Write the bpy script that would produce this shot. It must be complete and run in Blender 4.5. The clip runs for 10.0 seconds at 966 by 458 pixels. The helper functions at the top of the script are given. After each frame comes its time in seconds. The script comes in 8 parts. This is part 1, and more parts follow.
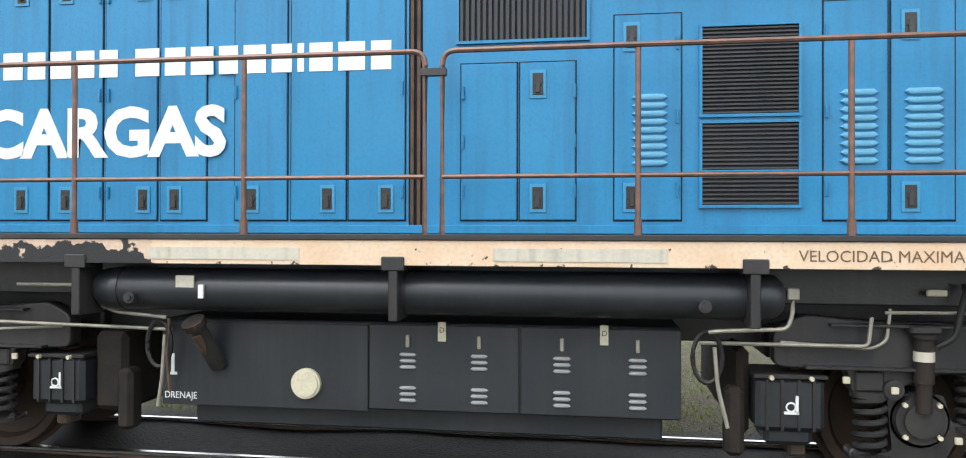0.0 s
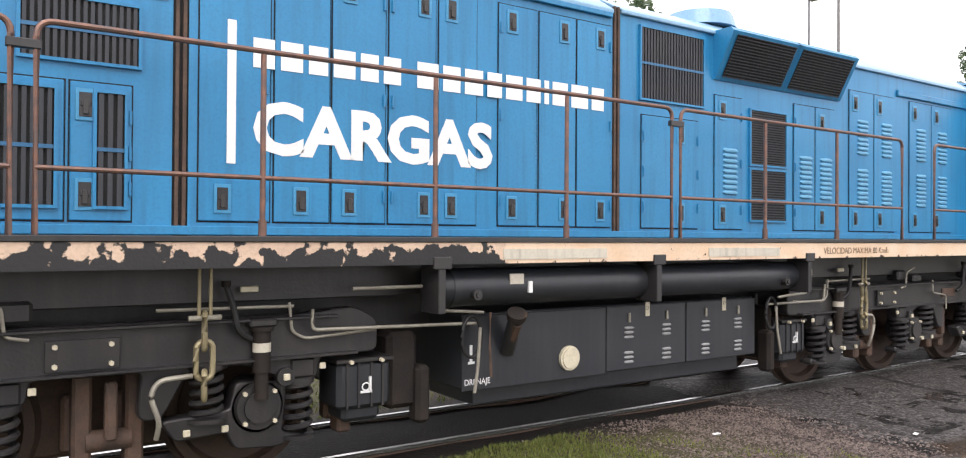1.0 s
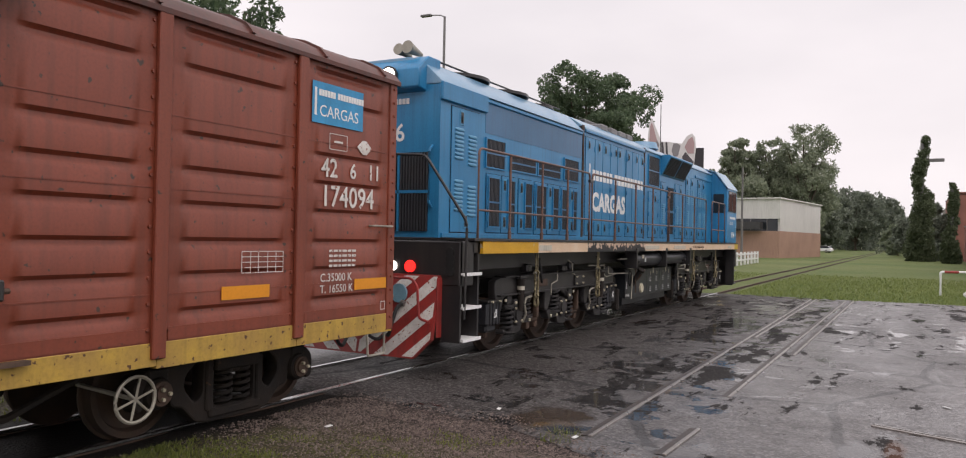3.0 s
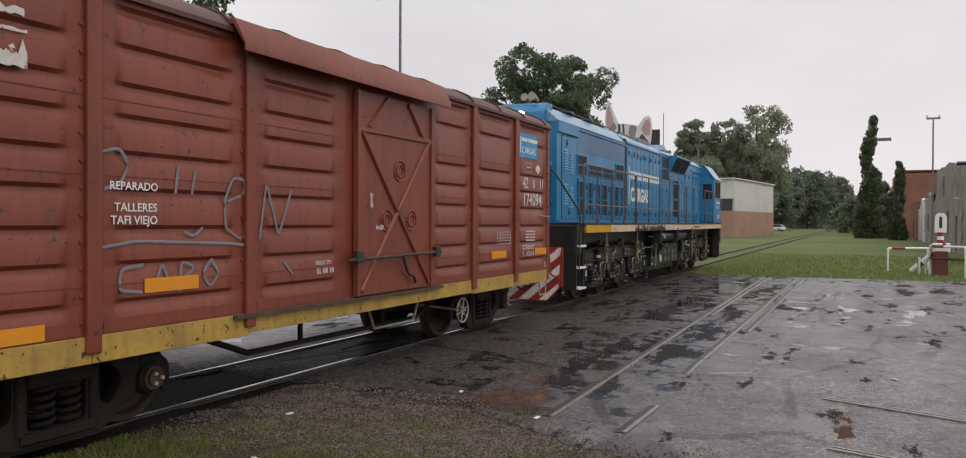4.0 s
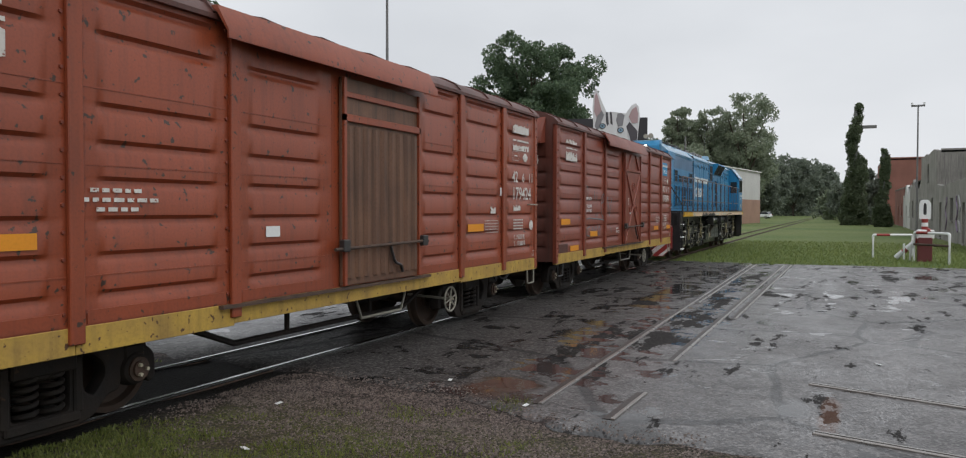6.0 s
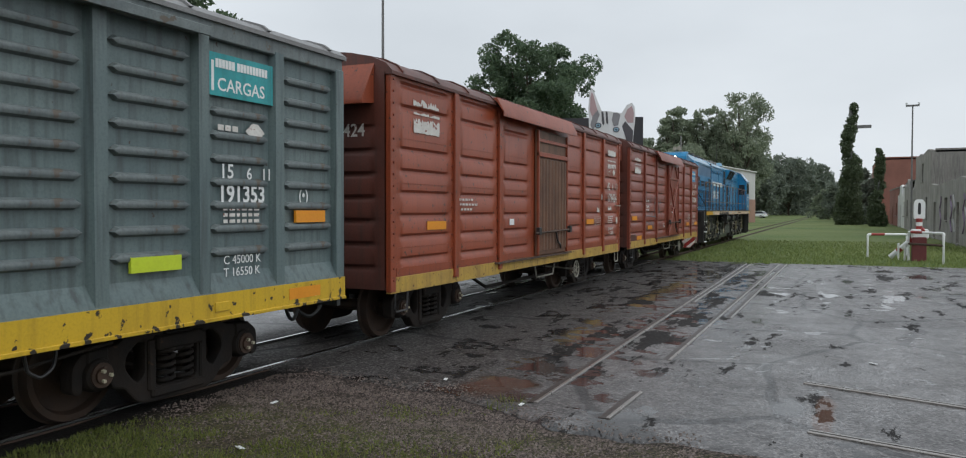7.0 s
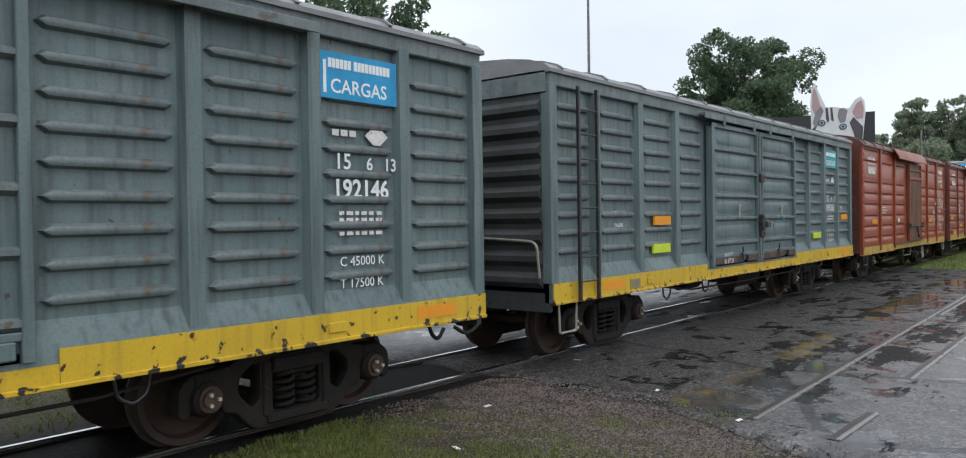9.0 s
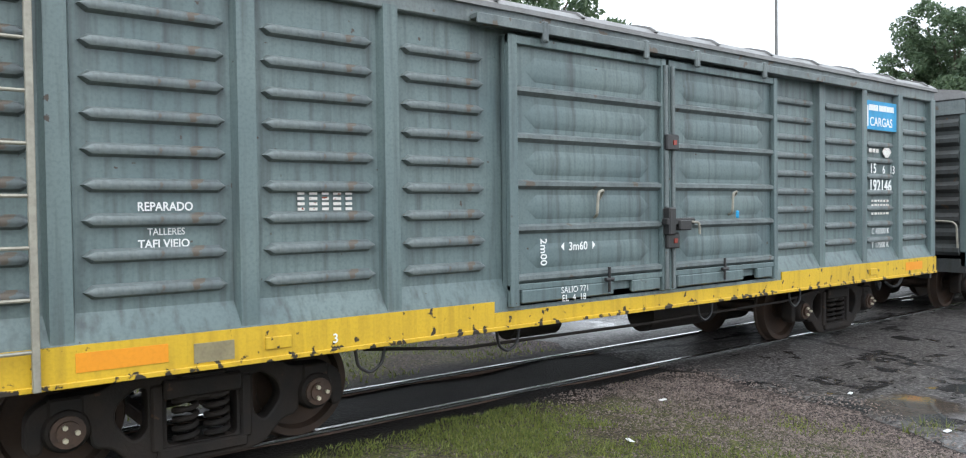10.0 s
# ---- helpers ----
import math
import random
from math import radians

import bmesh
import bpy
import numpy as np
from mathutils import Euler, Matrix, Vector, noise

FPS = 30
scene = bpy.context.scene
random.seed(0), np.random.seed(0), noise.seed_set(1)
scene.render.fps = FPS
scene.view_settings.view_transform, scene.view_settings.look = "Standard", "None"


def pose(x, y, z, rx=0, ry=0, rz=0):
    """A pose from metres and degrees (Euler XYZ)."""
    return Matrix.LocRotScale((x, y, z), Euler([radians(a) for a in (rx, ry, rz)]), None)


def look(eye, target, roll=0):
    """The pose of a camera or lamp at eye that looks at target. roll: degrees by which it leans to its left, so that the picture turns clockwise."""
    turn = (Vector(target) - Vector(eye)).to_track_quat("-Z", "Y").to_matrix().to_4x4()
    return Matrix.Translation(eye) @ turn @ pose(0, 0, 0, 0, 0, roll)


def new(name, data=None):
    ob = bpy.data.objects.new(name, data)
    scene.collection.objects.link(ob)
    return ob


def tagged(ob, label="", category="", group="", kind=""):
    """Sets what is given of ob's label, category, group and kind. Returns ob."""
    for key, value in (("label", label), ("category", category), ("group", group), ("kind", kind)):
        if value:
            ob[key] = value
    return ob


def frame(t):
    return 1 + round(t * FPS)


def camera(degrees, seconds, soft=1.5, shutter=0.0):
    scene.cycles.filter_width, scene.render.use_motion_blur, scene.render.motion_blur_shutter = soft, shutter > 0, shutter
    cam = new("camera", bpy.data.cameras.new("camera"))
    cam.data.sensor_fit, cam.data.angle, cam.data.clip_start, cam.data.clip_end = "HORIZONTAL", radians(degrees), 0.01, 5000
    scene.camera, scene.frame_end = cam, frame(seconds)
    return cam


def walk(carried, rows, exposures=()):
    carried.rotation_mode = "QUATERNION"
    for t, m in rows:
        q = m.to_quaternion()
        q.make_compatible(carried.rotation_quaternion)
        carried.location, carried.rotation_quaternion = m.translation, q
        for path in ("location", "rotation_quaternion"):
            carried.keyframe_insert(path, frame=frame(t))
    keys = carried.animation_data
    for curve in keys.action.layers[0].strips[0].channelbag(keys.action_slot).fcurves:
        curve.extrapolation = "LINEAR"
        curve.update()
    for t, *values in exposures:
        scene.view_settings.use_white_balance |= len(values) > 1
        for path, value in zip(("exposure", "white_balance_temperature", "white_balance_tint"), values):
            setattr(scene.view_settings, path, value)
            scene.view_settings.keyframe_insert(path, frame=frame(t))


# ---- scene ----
# The camera stands on the verge and pans along the passing train.
EYE = 1.709
TRACK = 6.19            # y of the track's centre line
cam = camera(63.5, 10.0, soft=1.1)
LOOKS = [
    (0.0, 8.62, 0.31, -0.15),
    (0.5, -13.88, 0.05, -0.41),
    (1.0, -33.92, 0.53, -0.37),
    (1.5, -48.01, 0.03, -0.76),
    (2.0, -54.79, 0.19, -0.23),
    (2.5, -59.53, 0.78, -0.56),
    (2.7, -60.29, 0.79, -0.96),
    (3.8, -64.49, -0.17, -0.37),
    (4.0, -64.48, -0.52, -0.28),
    (4.5, -65.52, -0.38, -0.54),
    (5.0, -65.83, -0.97, -0.41),
    (5.2, -65.70, -1.03, -1.03),
    (6.3, -65.27, -1.43, 0.18),
    (6.5, -65.35, -1.41, -0.07),
    (7.0, -65.66, -1.41, -0.08),
    (7.5, -63.04, -0.86, 0.44),
    (8.0, -58.97, -0.85, 0.67),
    (8.5, -55.23, -1.07, 0.79),
    (9.0, -50.50, -0.72, 0.87),
    (9.5, -44.24, -0.65, 1.07),
    (10.0, -37.75, -1.33, 0.72),
]
# seconds and how far the train has run, in metres
RUN = [(0.0, 0.00), (0.5, 3.20), (1.0, 6.37), (1.5, 9.53), (2.0, 12.67), (2.5, 15.80), (2.7, 17.04), (3.8, 23.65), (4.0, 24.82), (4.5, 27.65), (5.0, 30.66), (5.2, 31.86), (6.3, 38.50), (6.5, 39.71), (7.0, 42.74), (7.5, 45.71), (8.0, 48.66), (8.5, 51.71), (9.0, 54.84), (9.5, 57.90), (10.0, 60.85)]
walk(cam, [(t, pose(0, 0, EYE, 90 + p, r, y)) for t, y, p, r in LOOKS],
     exposures=[(0.0, 1.42, 6300, 8), (1.0, 1.35, 6700, 16), (1.7, 1.02, 6800, 18), (2.5, 0.53, 6900, 20), (2.7, 0.43, 6900, 20), (4.0, 0.10, 6800, 15), (5.0, 0.09, 6600, 12), (6.5, 0.06, 6300, 8), (7.5, 0.06, 6100, 6), (8.5, 0.21, 6050, 7), (9.0, 0.44, 6050, 7), (9.5, 0.86, 6050, 7), (10.0, 1.21, 6050, 7)])

# ---- sky and light: a closed rain sky ----
world = bpy.data.worlds.new("overcast")
scene.world = world
world.use_nodes = True
wn, wl = world.node_tree.nodes, world.node_tree.links
wn.clear()
w_out, w_bg, w_mix = wn.new("ShaderNodeOutputWorld"), wn.new("ShaderNodeBackground"), wn.new("ShaderNodeMix")
w_sky, w_cloud, w_ramp, w_hsv = wn.new("ShaderNodeTexSky"), wn.new("ShaderNodeTexNoise"), wn.new("ShaderNodeValToRGB"), wn.new("ShaderNodeHueSaturation")
w_tc, w_map = wn.new("ShaderNodeTexCoord"), wn.new("ShaderNodeMapping")
w_sky.sky_type, w_sky.sun_disc = "NISHITA", False
w_sky.sun_elevation, w_sky.sun_rotation = radians(50), radians(200)
w_hsv.inputs["Saturation"].default_value = 0.15
w_hsv.inputs["Value"].default_value = 0.10
w_map.inputs["Scale"].default_value = (1.0, 1.0, 2.6)
w_cloud.inputs["Scale"].default_value, w_cloud.inputs["Detail"].default_value = 1.6, 5
w_ramp.color_ramp.elements[0].position, w_ramp.color_ramp.elements[0].color = 0.3, (0.52, 0.535, 0.56, 1)
w_ramp.color_ramp.elements[1].position, w_ramp.color_ramp.elements[1].color = 0.75, (0.68, 0.69, 0.71, 1)
w_mix.data_type = "RGBA"
w_mix.inputs[0].default_value = 0.9
wl.new(w_tc.outputs["Generated"], w_map.inputs["Vector"])
wl.new(w_map.outputs["Vector"], w_cloud.inputs["Vector"])
wl.new(w_cloud.outputs["Fac"], w_ramp.inputs["Fac"])
wl.new(w_sky.outputs["Color"], w_hsv.inputs["Color"])
wl.new(w_hsv.outputs["Color"], w_mix.inputs[6])
wl.new(w_ramp.outputs["Color"], w_mix.inputs[7])
w_sep, w_up, w_grad = wn.new("ShaderNodeSeparateXYZ"), wn.new("ShaderNodeMapRange"), wn.new("ShaderNodeVectorMath")
w_up.inputs["To Min"].default_value, w_up.inputs["To Max"].default_value = 0.86, 1.34
w_grad.operation = "SCALE"
wl.new(w_tc.outputs["Generated"], w_sep.inputs[0])
wl.new(w_sep.outputs["Z"], w_up.inputs["Value"])
wl.new(w_mix.outputs[2], w_grad.inputs[0])
wl.new(w_up.outputs["Result"], w_grad.inputs["Scale"])
wl.new(w_grad.outputs["Vector"], w_bg.inputs["Color"])
w_bg.inputs["Strength"].default_value = 1.27
wl.new(w_bg.outputs["Background"], w_out.inputs["Surface"])
sun = new("sun", bpy.data.lights.new("sun", "SUN"))
sun.data.energy, sun.data.angle, sun.data.color = 0.7, radians(40), (1.0, 0.97, 0.93)
sun.matrix_world = look((-20, -40, 60), (10, 5, 0))


# ---- materials ----
def surf(name, col, col2=None, rough=0.5, metal=0.0, scale=2.5, amt=0.6, dirt=None, streak=0.0, chips=None, chip=0.0, bump=0.08, fine=45.0, spec=0.5, rough2=None, chip_scale=6.5, low=None):
    """Painted or worn surface: a broad and a fine variation, streaks that run down, chips of another colour."""
    m = bpy.data.materials.new(name)
    m.use_nodes = True
    n, l = m.node_tree.nodes, m.node_tree.links
    b = n["Principled BSDF"]
    tc = n.new("ShaderNodeTexCoord")
    col2 = col2 or tuple(c * 0.72 for c in col)

    def noise_node(s, detail, vec=None):
        t = n.new("ShaderNodeTexNoise")
        t.inputs["Scale"].default_value, t.inputs["Detail"].default_value = s, detail
        l.new(vec or tc.outputs["Object"], t.inputs["Vector"])
        return t

    def mix(fac, a, bb):
        x = n.new("ShaderNodeMix")
        x.data_type = "RGBA"
        l.new(fac, x.inputs[0])
        for v, i in ((a, 6), (bb, 7)):
            if isinstance(v, tuple):
                x.inputs[i].default_value = (*v, 1)
            else:
                l.new(v, x.inputs[i])
        return x.outputs[2]

    def ramp(src, lo, hi, top=1.0):
        r = n.new("ShaderNodeMapRange")
        r.inputs["From Min"].default_value, r.inputs["From Max"].default_value, r.inputs["To Max"].default_value = lo, hi, top
        l.new(src, r.inputs["Value"])
        return r.outputs["Result"]

    big, small = noise_node(scale, 4), noise_node(fine, 3)
    c = mix(ramp(big.outputs["Fac"], 0.35, 0.68, amt), col, col2)
    c = mix(ramp(small.outputs["Fac"], 0.45, 0.75, amt * 0.45), c, tuple(x * 0.6 for x in col2))
    if streak:
        mp = n.new("ShaderNodeMapping")
        mp.inputs["Scale"].default_value = (9, 9, 0.55)
        l.new(tc.outputs["Object"], mp.inputs["Vector"])
        st = noise_node(1.6, 5, mp.outputs["Vector"])
        c = mix(ramp(st.outputs["Fac"], 0.48, 0.72, streak), c, dirt or (0.03, 0.026, 0.022))
    if chip:
        cn = noise_node(chip_scale, 10).outputs["Fac"]
        if low:
            sp, ml = n.new("ShaderNodeSeparateXYZ"), n.new("ShaderNodeMath")
            l.new(tc.outputs["Object"], sp.inputs[0])
            ml.operation = "ADD"
            l.new(cn, ml.inputs[0])
            l.new(ramp(sp.outputs["Z"], low[1], low[0], low[2]), ml.inputs[1])
            cn = ml.outputs[0]
        c = mix(ramp(cn, 1 - chip, 1 - chip + 0.03), c, chips)
    l.new(c, b.inputs["Base Color"])
    rr = n.new("ShaderNodeMapRange")
    rr.inputs["To Min"].default_value, rr.inputs["To Max"].default_value = rough * 0.75, min(1.0, rough2 or rough * 1.3)
    l.new(big.outputs["Fac"], rr.inputs["Value"])
    l.new(rr.outputs["Result"], b.inputs["Roughness"])
    b.inputs["Metallic"].default_value = metal
    b.inputs["Specular IOR Level"].default_value = spec
    if bump:
        bp = n.new("ShaderNodeBump")
        bp.inputs["Strength"].default_value, bp.inputs["Distance"].default_value = bump, 0.01
        l.new(small.outputs["Fac"], bp.inputs["Height"])
        l.new(bp.outputs["Normal"], b.inputs["Normal"])
    return m


def glow(name, col, strength):
    m = bpy.data.materials.new(name)
    m.use_nodes = True
    b = m.node_tree.nodes["Principled BSDF"]
    b.inputs["Base Color"].default_value = (*col, 1)
    b.inputs["Emission Color"].default_value, b.inputs["Emission Strength"].default_value = (*col, 1), strength
    return m


def glass(name, col=(0.02, 0.025, 0.03)):
    m = bpy.data.materials.new(name)
    m.use_nodes = True
    b = m.node_tree.nodes["Principled BSDF"]
    b.inputs["Base Color"].default_value = (*col, 1)
    b.inputs["Roughness"].default_value = 0.05
    return m


BLUE = surf("blue paint", (0.016, 0.215, 0.43), (0.013, 0.165, 0.35), rough=0.34, scale=1.3, amt=0.55, streak=0.34, dirt=(0.012, 0.085, 0.17), bump=0.04)
# the hood blue darkened, with the shade of a recess in the colour
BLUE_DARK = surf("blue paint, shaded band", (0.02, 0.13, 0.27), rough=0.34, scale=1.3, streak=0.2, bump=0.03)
BLUE_ROOF = surf("pale blue roof", (0.20, 0.36, 0.50), (0.12, 0.28, 0.44), rough=0.22, scale=1.5, streak=0.1, bump=0.03)
WHITE = surf("white paint", (0.78, 0.79, 0.78), (0.66, 0.67, 0.66), rough=0.5, scale=5, amt=0.4, bump=0.02)
WHITE_WORN = surf("worn white stencil", (0.70, 0.68, 0.64), (0.5, 0.46, 0.42), rough=0.6, scale=8, chips=(0.24, 0.06, 0.03), chip=0.38, chip_scale=30, bump=0.02)
WHITE_CRACKED = surf("cracked old white paint", (0.66, 0.64, 0.60), (0.52, 0.48, 0.44), rough=0.6, scale=7, chips=(0.22, 0.055, 0.03), chip=0.40, chip_scale=13, bump=0.1)
BLACK = surf("black grease paint", (0.020, 0.020, 0.022), (0.042, 0.037, 0.034), rough=0.34, scale=3, streak=0.25, dirt=(0.06, 0.055, 0.05), bump=0.12)
BLACK_PANEL = surf("black painted panel", (0.020, 0.023, 0.028), (0.03, 0.032, 0.036), rough=0.36, scale=2, streak=0.2, dirt=(0.055, 0.055, 0.055), bump=0.05)
GRIME = surf("grimy iron", (0.017, 0.015, 0.014), (0.034, 0.026, 0.021), rough=0.68, scale=5, amt=0.9, chips=(0.075, 0.042, 0.026), chip=0.32, bump=0.3, spec=0.22)
RUSTY = surf("rusty brown iron", (0.10, 0.058, 0.038), (0.055, 0.038, 0.03), rough=0.72, scale=6, amt=0.9, bump=0.3)
GRILLE = surf("dark grille", (0.026, 0.032, 0.042), (0.05, 0.05, 0.052), rough=0.6, scale=9, streak=0.4, dirt=(0.075, 0.07, 0.062), bump=0.1)
# near-black that puts the shade of deep gaps and grilles into the colour
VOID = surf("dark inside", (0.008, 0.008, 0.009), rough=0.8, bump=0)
CREAM = surf("flaking cream sill paint", (0.66, 0.47, 0.31), (0.72, 0.58, 0.44), rough=0.5, scale=3, amt=0.8, chips=(0.05, 0.03, 0.025), chip=0.31, chip_scale=16, low=(1.49, 1.55, 0.12), bump=0.1)
CREAM_OLD = surf("badly flaked cream paint", (0.64, 0.48, 0.35), (0.52, 0.36, 0.27), rough=0.55, scale=3, amt=0.8, chips=(0.015, 0.015, 0.016), chip=0.40, chip_scale=9, low=(1.49, 1.70, 0.30), bump=0.25)
PLATE = surf("pale patch plate", (0.55, 0.51, 0.42), (0.47, 0.44, 0.37), rough=0.5, scale=4, streak=0.3, bump=0.04)
YELLOW = surf("yellow sill paint", (0.62, 0.40, 0.02), (0.52, 0.33, 0.02), rough=0.42, scale=2, streak=0.25, dirt=(0.06, 0.04, 0.015), chips=(0.03, 0.022, 0.015), chip=0.36, chip_scale=11, low=(0.76, 0.86, 0.10), bump=0.1)
YELLOW_OLD = surf("old ochre sill paint", (0.50, 0.32, 0.055), (0.36, 0.22, 0.06), rough=0.55, scale=4, amt=0.8, streak=0.3, chips=(0.09, 0.04, 0.02), chip=0.37, chip_scale=18, bump=0.15)
REFLECT = surf("orange reflective tape", (0.75, 0.29, 0.012), (0.68, 0.25, 0.012), rough=0.4, scale=6, amt=0.4, bump=0)
LIME = surf("lime reflective tape", (0.56, 0.68, 0.03), rough=0.4, scale=6, amt=0.3, bump=0)
ORANGE_RAIL = surf("worn handrail", (0.12, 0.085, 0.075), (0.23, 0.115, 0.08), rough=0.38, metal=0.4, scale=14, amt=0.9, bump=0.1)
RED_A = surf("oxide red boxcar paint", (0.235, 0.052, 0.026), (0.185, 0.043, 0.024), rough=0.42, scale=1.1, amt=0.8, streak=0.38, dirt=(0.075, 0.025, 0.016), chips=(0.05, 0.028, 0.02), chip=0.33, chip_scale=15, bump=0.06)
RED_B = surf("brighter red boxcar paint", (0.29, 0.060, 0.022), (0.225, 0.050, 0.022), rough=0.40, scale=1.1, amt=0.8, streak=0.34, dirt=(0.09, 0.028, 0.016), chips=(0.05, 0.028, 0.02), chip=0.35, chip_scale=15, bump=0.06)
RED_DARK = surf("dark red end paint", (0.12, 0.036, 0.024), (0.07, 0.026, 0.02), rough=0.5, scale=1.6, amt=0.9, streak=0.5, bump=0.08)
BROWN_DOOR = surf("rusted brown door", (0.17, 0.082, 0.045), (0.11, 0.055, 0.034), rough=0.55, scale=2, amt=0.9, streak=0.6, dirt=(0.05, 0.03, 0.02), bump=0.1)
GREY = surf("blue-grey boxcar paint", (0.146, 0.190, 0.186), (0.092, 0.130, 0.138), rough=0.42, scale=1.0, amt=0.8, streak=0.75, dirt=(0.050, 0.058, 0.060), chips=(0.06, 0.045, 0.035), chip=0.29, chip_scale=14, bump=0.06)
GREY_RIB = surf("worn grey rib paint", (0.165, 0.192, 0.190), (0.105, 0.125, 0.13), rough=0.5, scale=5, amt=0.9, streak=0.4, dirt=(0.055, 0.05, 0.045), chips=(0.11, 0.09, 0.07), chip=0.36, bump=0.12)
GREY_END = surf("dark grey end paint", (0.06, 0.068, 0.068), (0.035, 0.035, 0.034), rough=0.55, scale=2, amt=0.9, streak=0.6, chips=(0.08, 0.05, 0.03), chip=0.33, bump=0.1)
GREY_ROOF = surf("grey roof sheet", (0.22, 0.22, 0.22), (0.14, 0.13, 0.125), rough=0.5, scale=3, bump=0.1)
TEAL = surf("teal sign paint", (0.04, 0.34, 0.36), rough=0.5, scale=5, streak=0.3, bump=0.02)
SKYBLUE = surf("sky blue sign paint", (0.02, 0.30, 0.58), rough=0.45, scale=5, streak=0.15, bump=0.02)
CHALK = surf("pale blue graffiti", (0.17, 0.24, 0.27), (0.22, 0.14, 0.13), rough=0.7, scale=12, amt=0.8, bump=0)
STEEL = surf("worn steel", (0.42, 0.40, 0.37), (0.30, 0.28, 0.25), rough=0.3, metal=0.9, scale=8, bump=0.05)
RAILHEAD = surf("polished rail head", (0.62, 0.62, 0.62), (0.5, 0.49, 0.47), rough=0.22, metal=1.0, scale=3, amt=0.3, bump=0)
WHEEL = surf("brown wheel iron", (0.045, 0.033, 0.026), (0.075, 0.047, 0.033), rough=0.6, metal=0.1, scale=5, amt=0.9, bump=0.15, spec=0.25)
PIPE = surf("pale pipe", (0.36, 0.34, 0.28), (0.22, 0.20, 0.17), rough=0.45, metal=0.3, scale=9, bump=0.05)
BRASS = surf("yellowed chain steel", (0.34, 0.29, 0.17), (0.2, 0.17, 0.11), rough=0.45, metal=0.4, scale=9, bump=0.1)
WARN_RED = surf("red warning paint", (0.36, 0.03, 0.025), (0.16, 0.03, 0.025), rough=0.45, scale=4, streak=0.3, bump=0.05)
RUBBER = surf("black rubber", (0.015, 0.015, 0.015), rough=0.6, bump=0.05)
CAPMAT = surf("cream filler cap", (0.62, 0.57, 0.43), (0.5, 0.45, 0.33), rough=0.5, scale=12, bump=0.05)
LAMP_W = glow("lit white lamp", (1.0, 0.95, 0.88), 4.0)
LAMP_R = glow("lit red lamp", (1.0, 0.02, 0.015), 2.0)
REFL_R = surf("red reflector", (0.28, 0.035, 0.02), rough=0.25, bump=0)
GLASS = glass("dark window glass")
BARK = surf("tree bark", (0.11, 0.085, 0.065), (0.07, 0.055, 0.045), rough=0.9, scale=6, bump=0.4)
CONCRETE = surf("stained concrete", (0.30, 0.285, 0.26), (0.19, 0.18, 0.165), rough=0.85, scale=0.8, amt=0.9, streak=0.6, dirt=(0.07, 0.065, 0.06), bump=0.2, fine=12)
BRICK = surf("pale brick wall", (0.42, 0.26, 0.19), (0.34, 0.21, 0.16), rough=0.85, scale=0.4, amt=0.8, streak=0.2, bump=0.2, fine=14)
BRICK_RED = surf("red brick", (0.28, 0.12, 0.09), (0.2, 0.09, 0.07), rough=0.85, scale=0.5, amt=0.8, bump=0.2, fine=14)
SHEET = surf("white metal cladding", (0.66, 0.66, 0.63), (0.56, 0.56, 0.54), rough=0.5, scale=0.3, streak=0.2, bump=0.02)
DARKSHEET = surf("dark awning", (0.05, 0.05, 0.052), rough=0.6, bump=0.05)
POSTMAT = surf("galvanised pole", (0.20, 0.20, 0.20), (0.13, 0.12, 0.11), rough=0.55, metal=0.3, scale=5, bump=0.05)


def leaf(name, a, b):
    m = bpy.data.materials.new(name)
    m.use_nodes = True
    n, l = m.node_tree.nodes, m.node_tree.links
    p = n["Principled BSDF"]
    geo, mx = n.new("ShaderNodeNewGeometry"), n.new("ShaderNodeMix")
    mx.data_type = "RGBA"
    mx.inputs[6].default_value, mx.inputs[7].default_value = (*a, 1), (*b, 1)
    l.new(geo.outputs["Random Per Island"], mx.inputs[0])
    l.new(mx.outputs[2], p.inputs["Base Color"])
    p.inputs["Roughness"].default_value = 0.55
    tr, ms = n.new("ShaderNodeBsdfTranslucent"), n.new("ShaderNodeMixShader")
    l.new(mx.outputs[2], tr.inputs["Color"])
    ms.inputs["Fac"].default_value = 0.45
    l.new(p.outputs["BSDF"], ms.inputs[1])
    l.new(tr.outputs["BSDF"], ms.inputs[2])
    l.new(ms.outputs["Shader"], n["Material Output"].inputs["Surface"])
    return m


LEAF_DARK = leaf("dark wet leaves", (0.075, 0.12, 0.07), (0.14, 0.19, 0.105))
# both far greens are paler than real leaves: rain haze put into the colour
LEAF_FAR_HAZE = leaf("far leaves with rain haze", (0.20, 0.245, 0.17), (0.30, 0.33, 0.23))
LEAF_DIM_HAZE = leaf("dim far leaves with rain haze", (0.14, 0.17, 0.135), (0.22, 0.25, 0.19))
# ivy green lifted to carry the haze over its distance
IVY = leaf("ivy leaves", (0.07, 0.098, 0.05), (0.13, 0.16, 0.085))
BLADE = leaf("grass blades", (0.09, 0.12, 0.025), (0.22, 0.24, 0.06))
MEADOW = leaf("meadow grass blades", (0.13, 0.18, 0.05), (0.26, 0.30, 0.10))
PEBBLE = surf("gravel stones", (0.24, 0.19, 0.165), (0.06, 0.045, 0.04), rough=0.5, scale=30, amt=1.0, bump=0)


